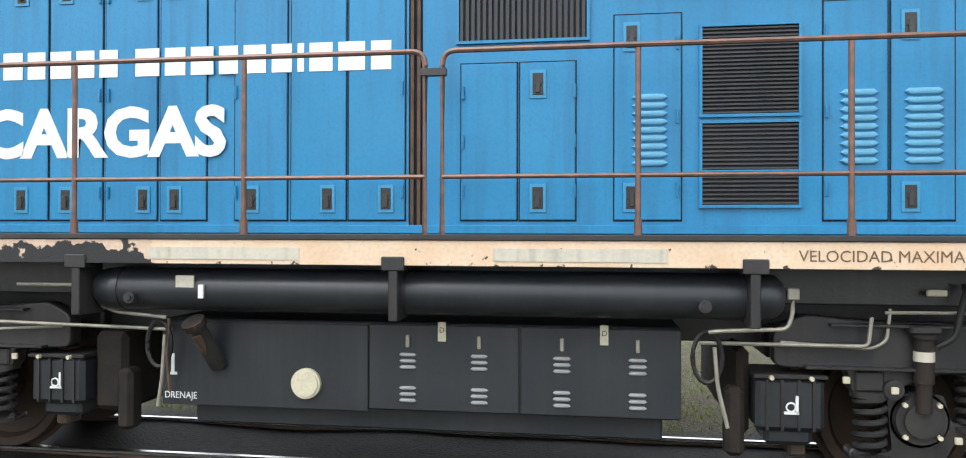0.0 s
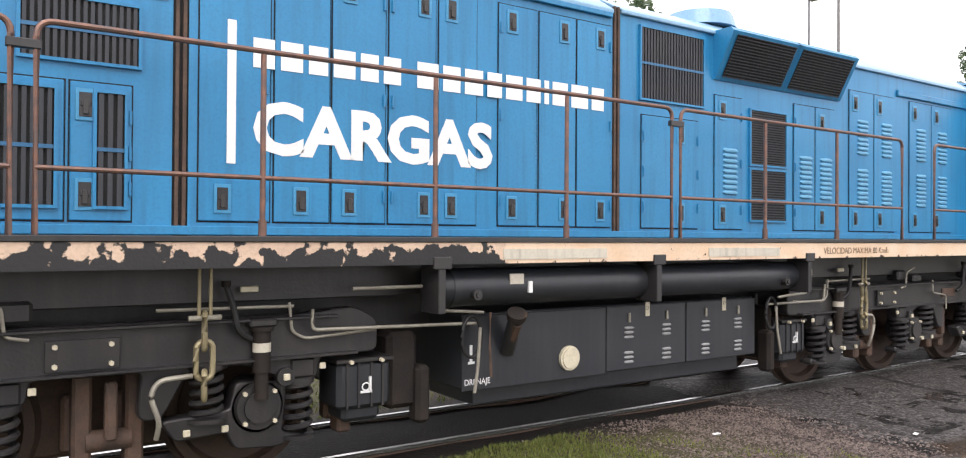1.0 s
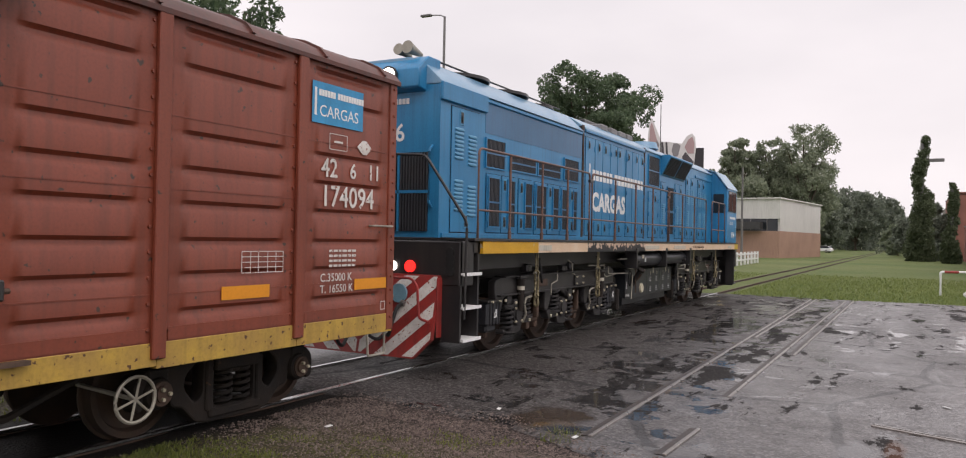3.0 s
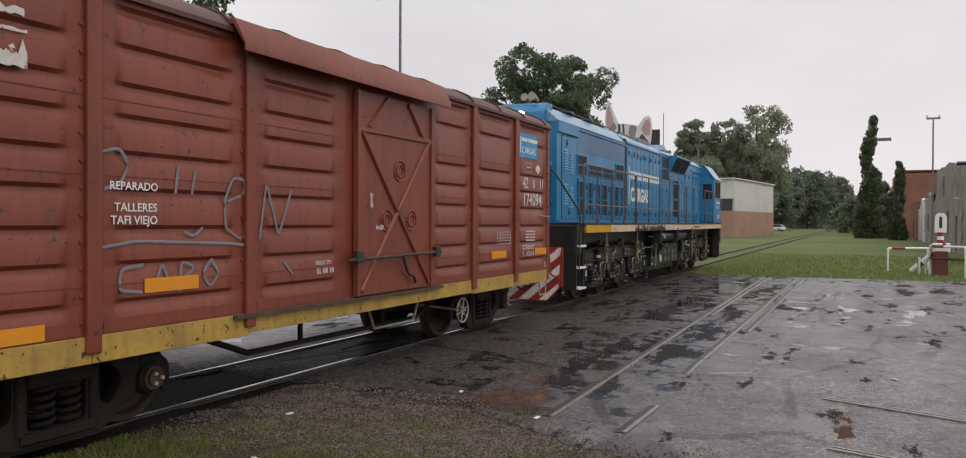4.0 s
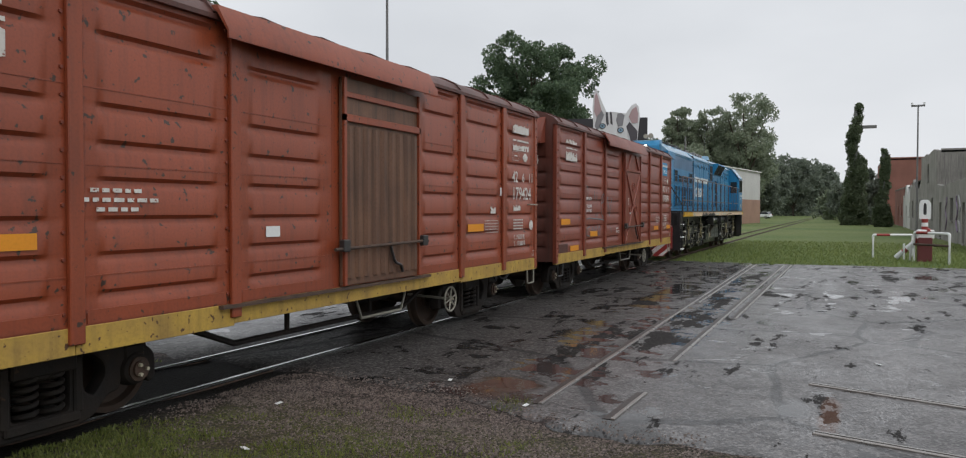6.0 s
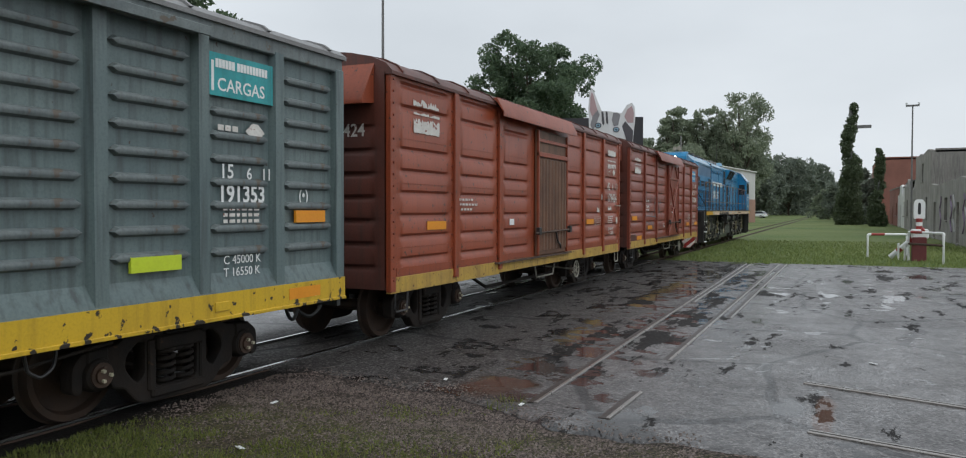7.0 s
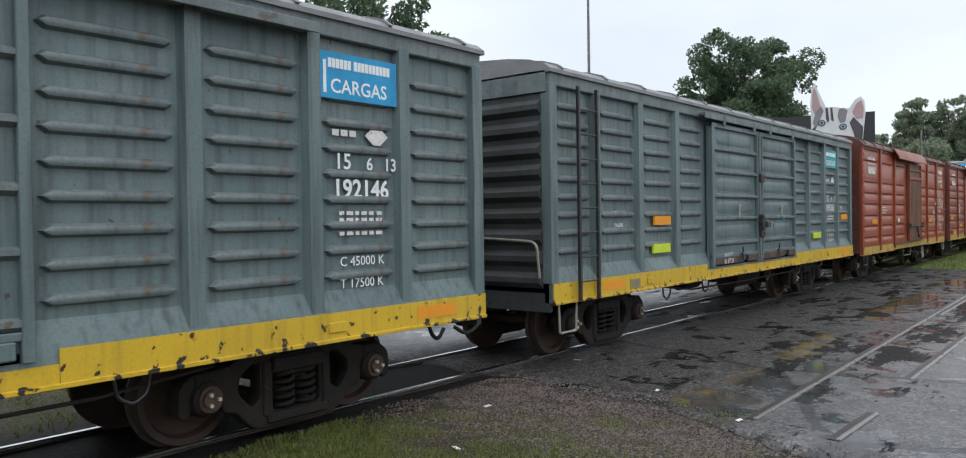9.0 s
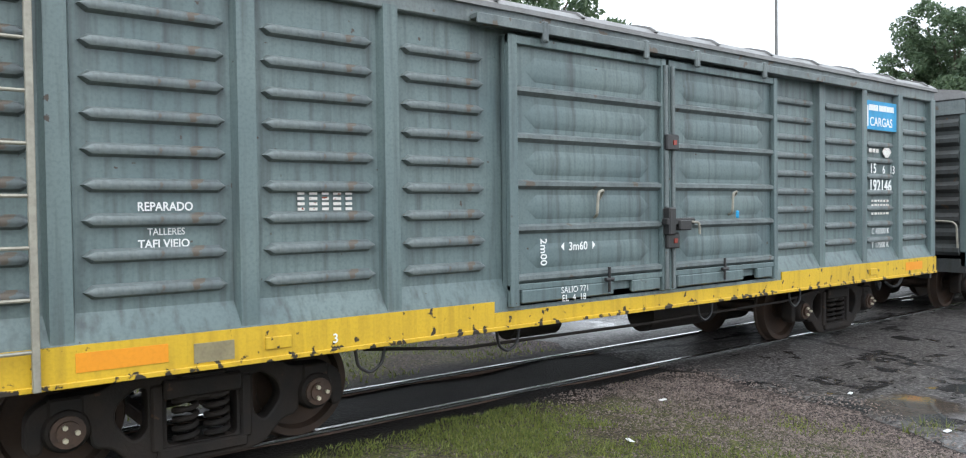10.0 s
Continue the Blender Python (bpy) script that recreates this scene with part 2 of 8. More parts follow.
def ground_mat():
    """Wet soil with short grass, gravel towards the road, a dark oily bed along the rails."""
    m = bpy.data.materials.new("wet grass and soil")
    m.use_nodes = True
    n, l = m.node_tree.nodes, m.node_tree.links
    b = n["Principled BSDF"]
    tc, sep = n.new("ShaderNodeTexCoord"), n.new("ShaderNodeSeparateXYZ")
    l.new(tc.outputs["Object"], sep.inputs[0])

    def nz(s, d):
        t = n.new("ShaderNodeTexNoise")
        t.inputs["Scale"].default_value, t.inputs["Detail"].default_value = s, d
        l.new(tc.outputs["Object"], t.inputs["Vector"])
        return t.outputs["Fac"]

    def rng(src, lo, hi):
        r = n.new("ShaderNodeMapRange")
        r.inputs["From Min"].default_value, r.inputs["From Max"].default_value = lo, hi
        l.new(src, r.inputs["Value"])
        return r.outputs["Result"]

    def mth(op, a, c):
        x = n.new("ShaderNodeMath")
        x.operation = op
        for v, i in ((a, 0), (c, 1)):
            if isinstance(v, (int, float)):
                x.inputs[i].default_value = v
            else:
                l.new(v, x.inputs[i])
        return x.outputs[0]

    def mix(f, a, c):
        x = n.new("ShaderNodeMix")
        x.data_type = "RGBA"
        l.new(f, x.inputs[0])
        for v, i in ((a, 6), (c, 7)):
            if isinstance(v, tuple):
                x.inputs[i].default_value = (*v, 1)
            else:
                l.new(v, x.inputs[i])
        return x.outputs[2]

    patch, fine, broad = nz(0.9, 6), nz(38, 4), nz(0.08, 4)
    soil = mix(rng(fine, 0.38, 0.66), (0.024, 0.017, 0.012), (0.085, 0.062, 0.043))
    grass = mix(rng(fine, 0.38, 0.66), (0.032, 0.038, 0.010), (0.115, 0.120, 0.035))
    far_grass = mix(rng(broad, 0.35, 0.65), (0.080, 0.125, 0.034), (0.150, 0.170, 0.062))
    near = mix(rng(patch, 0.36, 0.58), soil, grass)
    # the far meadow
    c = mix(rng(sep.outputs["X"], 20, 26), near, far_grass)
    # gravel strip along the edge of the road
    vor, tone = n.new("ShaderNodeTexVoronoi"), n.new("ShaderNodeSeparateColor")
    vor.inputs["Scale"].default_value = 48
    l.new(tc.outputs["Object"], vor.inputs["Vector"])
    l.new(vor.outputs["Color"], tone.inputs[0])
    gravel = mix(rng(tone.outputs[0], 0.15, 0.95), (0.020, 0.015, 0.013), (0.19, 0.145, 0.128))
    gravel = mix(rng(vor.outputs["Distance"], 0.35, 0.75), gravel, (0.018, 0.014, 0.012))
    gx = mth("ADD", sep.outputs["X"], mth("MULTIPLY", patch, 1.6))
    band = mth("MULTIPLY", rng(gx, 6.0, 6.9), mth("SUBTRACT", 1.0, rng(sep.outputs["X"], 20, 21)))
    near_only = mth("SUBTRACT", 1.0, rng(sep.outputs["X"], 20, 21))
    c = mix(mth("MULTIPLY", near_only, rng(tone.outputs[1], 0.55, 0.75)), c, gravel)
    c = mix(band, c, gravel)
    # the oily bed of the track
    off = mth("ABSOLUTE", mth("SUBTRACT", sep.outputs["Y"], TRACK), 0)
    bed = mth("SUBTRACT", 1.0, rng(mth("ADD", off, mth("MULTIPLY", patch, 0.5)), 1.05, 1.5))
    strip = mth("SUBTRACT", 1.0, rng(mth("ADD", mth("ABSOLUTE", mth("SUBTRACT", off, 0.535), 0), mth("MULTIPLY", patch, 0.25)), 0.20, 0.34))
    far = rng(sep.outputs["X"], 26, 28)
    oily = mix(rng(fine, 0.4, 0.7), (0.009, 0.008, 0.0075), (0.022, 0.019, 0.017))
    c = mix(bed, c, mix(far, oily, mix(strip, (0.11, 0.14, 0.045), (0.050, 0.034, 0.024))))
    l.new(c, b.inputs["Base Color"])
    rr = n.new("ShaderNodeMapRange")
    rr.inputs["To Min"].default_value, rr.inputs["To Max"].default_value = 0.8, 0.62
    l.new(mth("SUBTRACT", 0.22, mth("MULTIPLY", bed, 0.14)), b.inputs["Specular IOR Level"])
    l.new(bed, rr.inputs["Value"])
    l.new(rr.outputs["Result"], b.inputs["Roughness"])
    bp = n.new("ShaderNodeBump")
    bp.inputs["Strength"].default_value, bp.inputs["Distance"].default_value = 0.7, 0.03
    l.new(fine, bp.inputs["Height"])
    l.new(bp.outputs["Normal"], b.inputs["Normal"])
    return m


def asphalt_mat():
    """Old wet asphalt: coarse grey grain, worn dark patches that also stand for mirrored trees, sharp-edged shallow
    puddles that mirror what stands behind.
    """
    m = bpy.data.materials.new("wet asphalt")
    m.use_nodes = True
    n, l = m.node_tree.nodes, m.node_tree.links
    b = n["Principled BSDF"]
    tc = n.new("ShaderNodeTexCoord")

    def nz(s, d, sc=(1, 1, 1), loc=(0, 0, 0), rough=0.55):
        t, mp = n.new("ShaderNodeTexNoise"), n.new("ShaderNodeMapping")
        mp.inputs["Scale"].default_value, mp.inputs["Location"].default_value = sc, loc
        t.inputs["Scale"].default_value, t.inputs["Detail"].default_value, t.inputs["Roughness"].default_value = s, d, rough
        l.new(tc.outputs["Object"], mp.inputs["Vector"])
        l.new(mp.outputs["Vector"], t.inputs["Vector"])
        return t.outputs["Fac"]

    def rng(src, lo, hi, a=0.0, z=1.0):
        r = n.new("ShaderNodeMapRange")
        r.inputs["From Min"].default_value, r.inputs["From Max"].default_value = lo, hi
        r.inputs["To Min"].default_value, r.inputs["To Max"].default_value = a, z
        l.new(src, r.inputs["Value"])
        return r.outputs["Result"]

    def mth(op, a, c):
        x = n.new("ShaderNodeMath")
        x.operation = op
        for v, i in ((a, 0), (c, 1)):
            if isinstance(v, (int, float)):
                x.inputs[i].default_value = v
            else:
                l.new(v, x.inputs[i])
        return x.outputs[0]

    def mix(f, a, c):
        x = n.new("ShaderNodeMix")
        x.data_type = "RGBA"
        l.new(f, x.inputs[0])
        for v, i in ((a, 6), (c, 7)):
            if isinstance(v, tuple):
                x.inputs[i].default_value = (*v, 1)
            else:
                l.new(v, x.inputs[i])
        return x.outputs[2]

    sep = n.new("ShaderNodeSeparateXYZ")
    l.new(tc.outputs["Object"], sep.inputs[0])
    def spot(x, y, rx, ry, ragged):
        # 1 inside an oval place with a ragged edge, 0 outside
        dx, dy = mth("DIVIDE", mth("SUBTRACT", sep.outputs["X"], x), rx), mth("DIVIDE", mth("SUBTRACT", sep.outputs["Y"], y), ry)
        far = mth("SQRT", mth("ADD", mth("MULTIPLY", dx, dx), mth("MULTIPLY", dy, dy)), 0)
        return rng(mth("ADD", far, mth("MULTIPLY", ragged, 2.2)), 2.05, 1.75)

    stones = n.new("ShaderNodeTexVoronoi")
    stones.inputs["Scale"].default_value = 46
    l.new(tc.outputs["Object"], stones.inputs["Vector"])
    tone = n.new("ShaderNodeSeparateColor")
    l.new(stones.outputs["Color"], tone.inputs[0])
    worn, mid, tar = nz(0.35, 5), nz(2.2, 9, rough=0.65), nz(1.5, 10, (1.0, 0.8, 1), (5, 3, 0), 0.66)
    sheet, film = nz(0.95, 10, (0.45, 1.1, 1), (2, 9, 0), 0.68), nz(0.8, 7, (0.6, 1.0, 1), (11, 4, 0), 0.6)
    c = mix(rng(worn, 0.35, 0.65), (0.062, 0.057, 0.0565), (0.100, 0.093, 0.091))
    c = mix(rng(mid, 0.46, 0.66, 0, 0.75), c, (0.034, 0.031, 0.031))
    # beside the track the surface is dark with oil and mud
    oil = mth("MULTIPLY", rng(mth("ADD", sep.outputs["Y"], mth("MULTIPLY", mid, 2.2)), 3.1, 4.6), rng(mth("ADD", sep.outputs["Y"], mth("MULTIPLY", mid, 1.2)), 8.6, 7.7))
    c = mix(oil, c, (0.022, 0.018, 0.0165))
    c = mix(rng(tone.outputs[0], 0.50, 1.0, 0, 0.7), c, (0.23, 0.215, 0.207))
    c = mix(rng(tone.outputs[1], 0.70, 1.0, 0, 0.6), c, (0.02, 0.019, 0.019))
    # coarse speckle, then flat dark patches: tar, and dark reflections painted in
    speck, patch = nz(11, 8, rough=0.75), nz(1.25, 11, (0.42, 1.2, 1), (7, 1, 0), 0.72)
    c = mix(rng(speck, 0.50, 0.66, 0, 0.65), c, (0.030, 0.027, 0.026))
    c = mix(rng(speck, 0.46, 0.34, 0, 0.45), c, (0.16, 0.15, 0.145))
    black = mth("MAXIMUM", rng(mth("ADD", patch, rng(sep.outputs["X"], 8.0, 14.0, -0.045, 0.0)), 0.560, 0.575), rng(mth("ADD", patch, mth("MULTIPLY", mth("ABSOLUTE", mth("SUBTRACT", sep.outputs["Y"], 2.6), 0), -0.05)), 0.505, 0.52))
    c = mix(mth("MULTIPLY", black, 0.8), c, (0.014, 0.013, 0.0125))
    # cracks that wander over the old surface, their edges broken away
    warp, crack = n.new("ShaderNodeMix"), n.new("ShaderNodeTexVoronoi")
    warp.data_type = "VECTOR"
    warp.inputs[0].default_value = 0.22
    shake = n.new("ShaderNodeTexNoise")
    shake.inputs["Scale"].default_value, shake.inputs["Detail"].default_value = 1.1, 5
    l.new(tc.outputs["Object"], shake.inputs["Vector"])
    l.new(tc.outputs["Object"], warp.inputs[4])
    l.new(shake.outputs["Color"], warp.inputs[5])
    crack.feature = "DISTANCE_TO_EDGE"
    crack.inputs["Scale"].default_value = 0.34
    l.new(warp.outputs[1], crack.inputs["Vector"])
    gap = rng(mth("ADD", crack.outputs["Distance"], mth("MULTIPLY", mid, -0.022)), 0.004, -0.003)
    c = mix(mth("MULTIPLY", gap, 0.85), c, (0.012, 0.011, 0.011))
    # rust that has run from the buried rail, and muddy water by the rail's end
    rust = spot(7.25, 0.07, 0.95, 0.10, mid)
    c = mix(mth("MULTIPLY", rust, 0.75), c, (0.085, 0.042, 0.026))
    mud = spot(7.0, 3.05, 0.55, 0.42, tar)
    c = mix(mth("MULTIPLY", mud, 0.8), c, (0.052, 0.036, 0.025))
    # more water lies between and beside the old rails and towards the track
    zone = mth("SUBTRACT", 0.10, mth("MULTIPLY", mth("ABSOLUTE", mth("SUBTRACT", sep.outputs["Y"], 3.3), 0), 0.040))
    level = mth("ADD", tar, mth("MAXIMUM", zone, -0.022))
    open_water = rng(mth("ADD", sheet, rng(sep.outputs["X"], 8.0, 15.0, -0.12, 0.03)), 0.600, 0.625)
    pud = mth("MAXIMUM", mth("MAXIMUM", rng(mth("SUBTRACT", level, mth("MULTIPLY", oil, 0.03)), 0.592, 0.606), open_water), mth("MAXIMUM", mud, spot(7.34, 0.36, 0.42, 0.17, mid)))
    c = mix(mth("MULTIPLY", mth("MULTIPLY", pud, mth("SUBTRACT", 1.0, mud)), 0.7), c, (0.020, 0.019, 0.019))
    l.new(c, b.inputs["Base Color"])
    l.new(mth("MULTIPLY", rng(oil, 0.0, 1.0, 0.6, 0.22), mth("SUBTRACT", 1.0, mth("MAXIMUM", mth("MULTIPLY", black, 0.75), mth("MULTIPLY", pud, 0.9)))), b.inputs["Specular IOR Level"])
    damp = mth("ADD", rng(mid, 0.3, 0.7, 0.40, 0.58), mth("MULTIPLY", oil, 0.14))
    l.new(mth("MAXIMUM", damp, mth("MULTIPLY", black, 0.92)), b.inputs["Roughness"])
    # a thin film of rain over the whole, broken where the stones stand out
    wet = mth("MULTIPLY", mth("MULTIPLY", rng(film, 0.38, 0.56, 0.30, 1.0), mth("MULTIPLY", rng(speck, 0.42, 0.60, 1.0, 0.5), rng(tone.outputs[2], 0.25, 0.85, 1.0, 0.15))), mth("SUBTRACT", 1.0, mth("MAXIMUM", mth("MULTIPLY", oil, 0.85), mth("MULTIPLY", black, 0.92))))
    l.new(mth("MAXIMUM", wet, pud), b.inputs["Coat Weight"])
    l.new(mth("ADD", 0.07, mth("MULTIPLY", rng(film, 0.40, 0.60, 0.26, 0.08), mth("SUBTRACT", 1.0, pud))), b.inputs["Coat Roughness"])
    b.inputs["Coat IOR"].default_value = 1.33
    bp = n.new("ShaderNodeBump")
    bp.inputs["Distance"].default_value = 0.006
    l.new(rng(pud, 0.0, 1.0, 0.75, 0.02), bp.inputs["Strength"])
    l.new(mth("SUBTRACT", stones.outputs["Distance"], mth("MULTIPLY", gap, 1.5)), bp.inputs["Height"])
    l.new(bp.outputs["Normal"], b.inputs["Normal"])
    thin = n.new("ShaderNodeBump")
    thin.inputs["Distance"].default_value = 0.004
    l.new(rng(pud, 0.0, 1.0, 0.34, 0.03), thin.inputs["Strength"])
    l.new(stones.outputs["Distance"], thin.inputs["Height"])
    l.new(thin.outputs["Normal"], b.inputs["Coat Normal"])
    return m


GROUND, ASPHALT = ground_mat(), asphalt_mat()


# ---- building blocks ----
def bm_box(bm, x0, x1, y0, y1, z0, z1):
    v = [bm.verts.new((x, y, z)) for z in (z0, z1) for y in (y0, y1) for x in (x0, x1)]
    for f in ((0, 2, 3, 1), (4, 5, 7, 6), (0, 1, 5, 4), (2, 6, 7, 3), (1, 3, 7, 5), (0, 4, 6, 2)):
        bm.faces.new([v[i] for i in f])


def bm_cyl(bm, a, b, r, n=12, r2=None):
    a, b = Vector(a), Vector(b)
    d = b - a
    m = Matrix.Translation((a + b) / 2) @ d.to_track_quat("Z", "Y").to_matrix().to_4x4()
    bmesh.ops.create_cone(bm, cap_ends=True, segments=n, radius1=r, radius2=r if r2 is None else r2, depth=d.length, matrix=m)


def bm_tube(bm, pts, r, n=8):
    """A pipe along points, its rings turned to the bends."""
    pts = [Vector(p) for p in pts]
    rings = []
    for i, p in enumerate(pts):
        d = (pts[min(i + 1, len(pts) - 1)] - pts[max(i - 1, 0)]).normalized()
        q = d.to_track_quat("Z", "Y")
        rings.append([bm.verts.new(p + q @ Vector((r * math.cos(2 * math.pi * k / n), r * math.sin(2 * math.pi * k / n), 0))) for k in range(n)])
    for a, b in zip(rings, rings[1:]):
        for k in range(n):
            bm.faces.new((a[k], a[(k + 1) % n], b[(k + 1) % n], b[k]))
    bm.faces.new(rings[0][::-1])
    bm.faces.new(rings[-1])


def bm_prism(bm, poly, axis, a, b):
    """A polygon in the plane across the axis, drawn out from a to b."""
    def at(u, v, w):
        return {"x": (w, u, v), "y": (u, w, v), "z": (u, v, w)}[axis]
    lo, hi = [bm.verts.new(at(u, v, a)) for u, v in poly], [bm.verts.new(at(u, v, b)) for u, v in poly]
    k = len(poly)
    bm.faces.new(lo[::-1])
    bm.faces.new(hi)
    for i in range(k):
        bm.faces.new((lo[i], lo[(i + 1) % k], hi[(i + 1) % k], hi[i]))


def bm_lathe(bm, prof, cx, cy, cz, n=28):
    """A profile of (radius, y) turned round the y axis."""
    rings = [[bm.verts.new((cx + r * math.cos(2 * math.pi * k / n), cy + y, cz + r * math.sin(2 * math.pi * k / n))) for k in range(n)] for r, y in prof]
    for a, b in zip(rings, rings[1:]):
        for k in range(n):
            bm.faces.new((a[k], a[(k + 1) % n], b[(k + 1) % n], b[k]))
    bm.faces.new(rings[0])
    bm.faces.new(rings[-1][::-1])


def as_mesh(bm, name, mat, bevel=0.0):
    if bevel:
        bmesh.ops.bevel(bm, geom=bm.edges[:], offset=bevel, segments=1, affect="EDGES")
    bmesh.ops.recalc_face_normals(bm, faces=bm.faces[:])
    me = bpy.data.meshes.new(name)
    bm.to_mesh(me)
    bm.free()
    me.materials.append(mat)
    me.shade_smooth()
    me.set_sharp_from_angle(angle=radians(32))
    return me


def part(name, bm, mat, parent=None, label="", bevel=0.0):
    """Links a bmesh, or a mesh that is shared, as one object under its thing."""
    me = bm if isinstance(bm, bpy.types.Mesh) else as_mesh(bm, name, mat, bevel)
    ob = new(name, me)
    ob.parent = parent
    return tagged(ob, label)


def put(name, me, parent, x=0, y=0, z=0, label="", rz=0):
    ob = part(name, me, None, parent, label)
    ob.matrix_basis = pose(x, y, z, 0, 0, rz)
    return ob


def B(*boxes):
    bm = bmesh.new()
    for b in boxes:
        bm_box(bm, *b)
    return bm


def C(*cyls):
    bm = bmesh.new()
    for a, b, r, *n in cyls:
        bm_cyl(bm, a, b, r, *n)
    return bm


def T(pts, r, n=8):
    bm = bmesh.new()
    bm_tube(bm, pts, r, n)
    return bm


def bend(pts, r=0.06, k=4):
    """Rounds the corners of a line."""
    out = [Vector(pts[0])]
    for a, b, c in zip(pts, pts[1:], pts[2:]):
        a, b, c = Vector(a), Vector(b), Vector(c)
        p, q = b + (a - b).normalized() * r, b + (c - b).normalized() * r
        out += [(1 - i / k) ** 2 * p + 2 * (i / k) * (1 - i / k) * b + (i / k) ** 2 * q for i in range(k + 1)]
    return out + [Vector(pts[-1])]


def letters(parent, body, x, y, z, size, mat, name="lettering", bold=0.012, stretch=1.0, m=None):
    """Painted words that face the near side, their lower left corner at x, z."""
    cu = bpy.data.curves.new(name, "FONT")
    cu.body, cu.size, cu.offset, cu.extrude = body, size, bold * size, 0.0008
    cu.resolution_u = 3
    tmp = bpy.data.objects.new(name, cu)
    me = bpy.data.meshes.new_from_object(tmp)
    bpy.data.objects.remove(tmp)
    bpy.data.curves.remove(cu)
    me.transform((m or pose(x, y, z, 90)) @ Matrix.Diagonal((stretch, 1, 1, 1)))
    me.materials.clear()
    me.materials.append(mat)
    return part(name, me, mat, parent)


def bars(parent, widths, x, y, z, h, gap, mat, name="lettering", m=None):
    """A row of plain blocks in place of words."""
    bm = bmesh.new()
    for w in widths:
        if w > 0:
            bm_box(bm, x, x + w, y - 0.0025, y, z, z + h)
            x += w + gap
        else:
            x -= w
    me = as_mesh(bm, name, mat)
    if m:
        me.transform(m)
    return part(name, me, mat, parent)


def thing(name, label, category, group="", loc=(0, 0, 0)):
    ob = new(name)
    ob.location = loc
    ob.empty_display_size = 0.2
    return tagged(ob, label, category, group)


# ---- ground, road and rails ----
def grid_sheet(name, xs, ys, zf, mat, keep=None):
    vs, ids, fs = [], {}, []
    for i, x in enumerate(xs):
        for j, y in enumerate(ys):
            ids[i, j] = len(vs)
            vs.append((x, y, zf(x, y)))
    for i in range(len(xs) - 1):
        for j in range(len(ys) - 1):
            if keep is None or keep((xs[i] + xs[i + 1]) / 2, (ys[j] + ys[j + 1]) / 2):
                fs.append((ids[i, j], ids[i + 1, j], ids[i + 1, j + 1], ids[i, j + 1]))
    me = bpy.data.meshes.new(name)
    me.from_pydata(vs, [], fs)
    me.materials.append(mat)
    me.shade_smooth()
    return new(name, me)


def steps(a, b, n):
    return [a + (b - a) * i / n for i in range(n + 1)]


def soil(x, y):
    near = max(0.0, 1 - max(0.0, math.hypot(x - 4, y - 4) - 10) / 12)
    return -0.05 + 0.03 * near * (noise.noise((x * 0.9, y * 0.9, 0)) + 0.4 * noise.noise((x * 4, y * 4, 3)))


GX = [-1500, -600, -250, -100, -50, -25] + steps(-12, 30, 168) + [36, 45, 60, 90, 140, 220, 350, 600, 1200, 2500]
GY = [-1500, -600, -250, -100, -50, -25] + steps(-10, 14, 96) + [18, 26, 40, 70, 120, 250, 600, 1500]
tagged(grid_sheet("ground", GX, GY, soil, GROUND), "wet meadow with short grass, mud and gravel", "ground", kind="structure")


def road_left(y):
    u = max(0.0, min(1.0, (y - 1.6) / 2.0))
    return 5.66 + 0.07 * max(-6.0, min(8.0, y)) + 0.62 * u * u * (3 - 2 * u) + 0.16 * noise.noise((0.3, y * 0.55, 5)) + 0.16 * noise.noise((0.7, y * 2.6, 9)) + 0.05 * noise.noise((0.7, y * 9.0, 4))


def road_right(y):
    return 27.3 - 0.012 * y + 0.35 * noise.noise((4.3, y * 0.4, 5)) + 0.15 * noise.noise((4.7, y * 2.1, 9))


bm = bmesh.new()
rows = []
for y in [-300, -120, -60, -35, -22] + steps(-15, 25, 260) + [32, 45, 70, 130, 320]:
    a, b = road_left(max(-15, min(25, y))), road_right(max(-15, min(25, y)))
    rows.append([bm.verts.new((x, y, -0.028 + 0.006 * noise.noise((x * 0.5, y * 0.5, 2)))) for x in [a + 0.14] + [a + (b - a) * k / 24 for k in range(1, 24)] + [b - 0.14]])
    rows[-1] = [bm.verts.new((a - 0.1, y, -0.11))] + rows[-1] + [bm.verts.new((b + 0.1, y, -0.11))]
for p, q in zip(rows, rows[1:]):
    for k in range(len(p) - 1):
        bm.faces.new((p[k], p[k + 1], q[k + 1], q[k]))
tagged(part("road", bm, ASPHALT), "old cracked asphalt crossing, wet with puddles", "road", kind="structure")


def rail(name, x0, y0, x1, y1, top, label, group, head=RAILHEAD):
    """One rail: a foot and web of rust, and a bright head as its part."""
    d = math.degrees(math.atan2(y1 - y0, x1 - x0))
    n = math.hypot(x1 - x0, y1 - y0)
    ob = thing(name, label, "rail", group, (x0, y0, top))
    ob.rotation_euler = (0, 0, radians(d))
    part("web", B((0, n, -0.06, 0.06, -0.13, -0.115), (0, n, -0.012, 0.012, -0.116, -0.03)), RUSTY, ob)
    part("rail_head", B((0, n, -0.032, 0.032, -0.034, 0)), head, ob, "worn running surface", 0.008)
    return ob


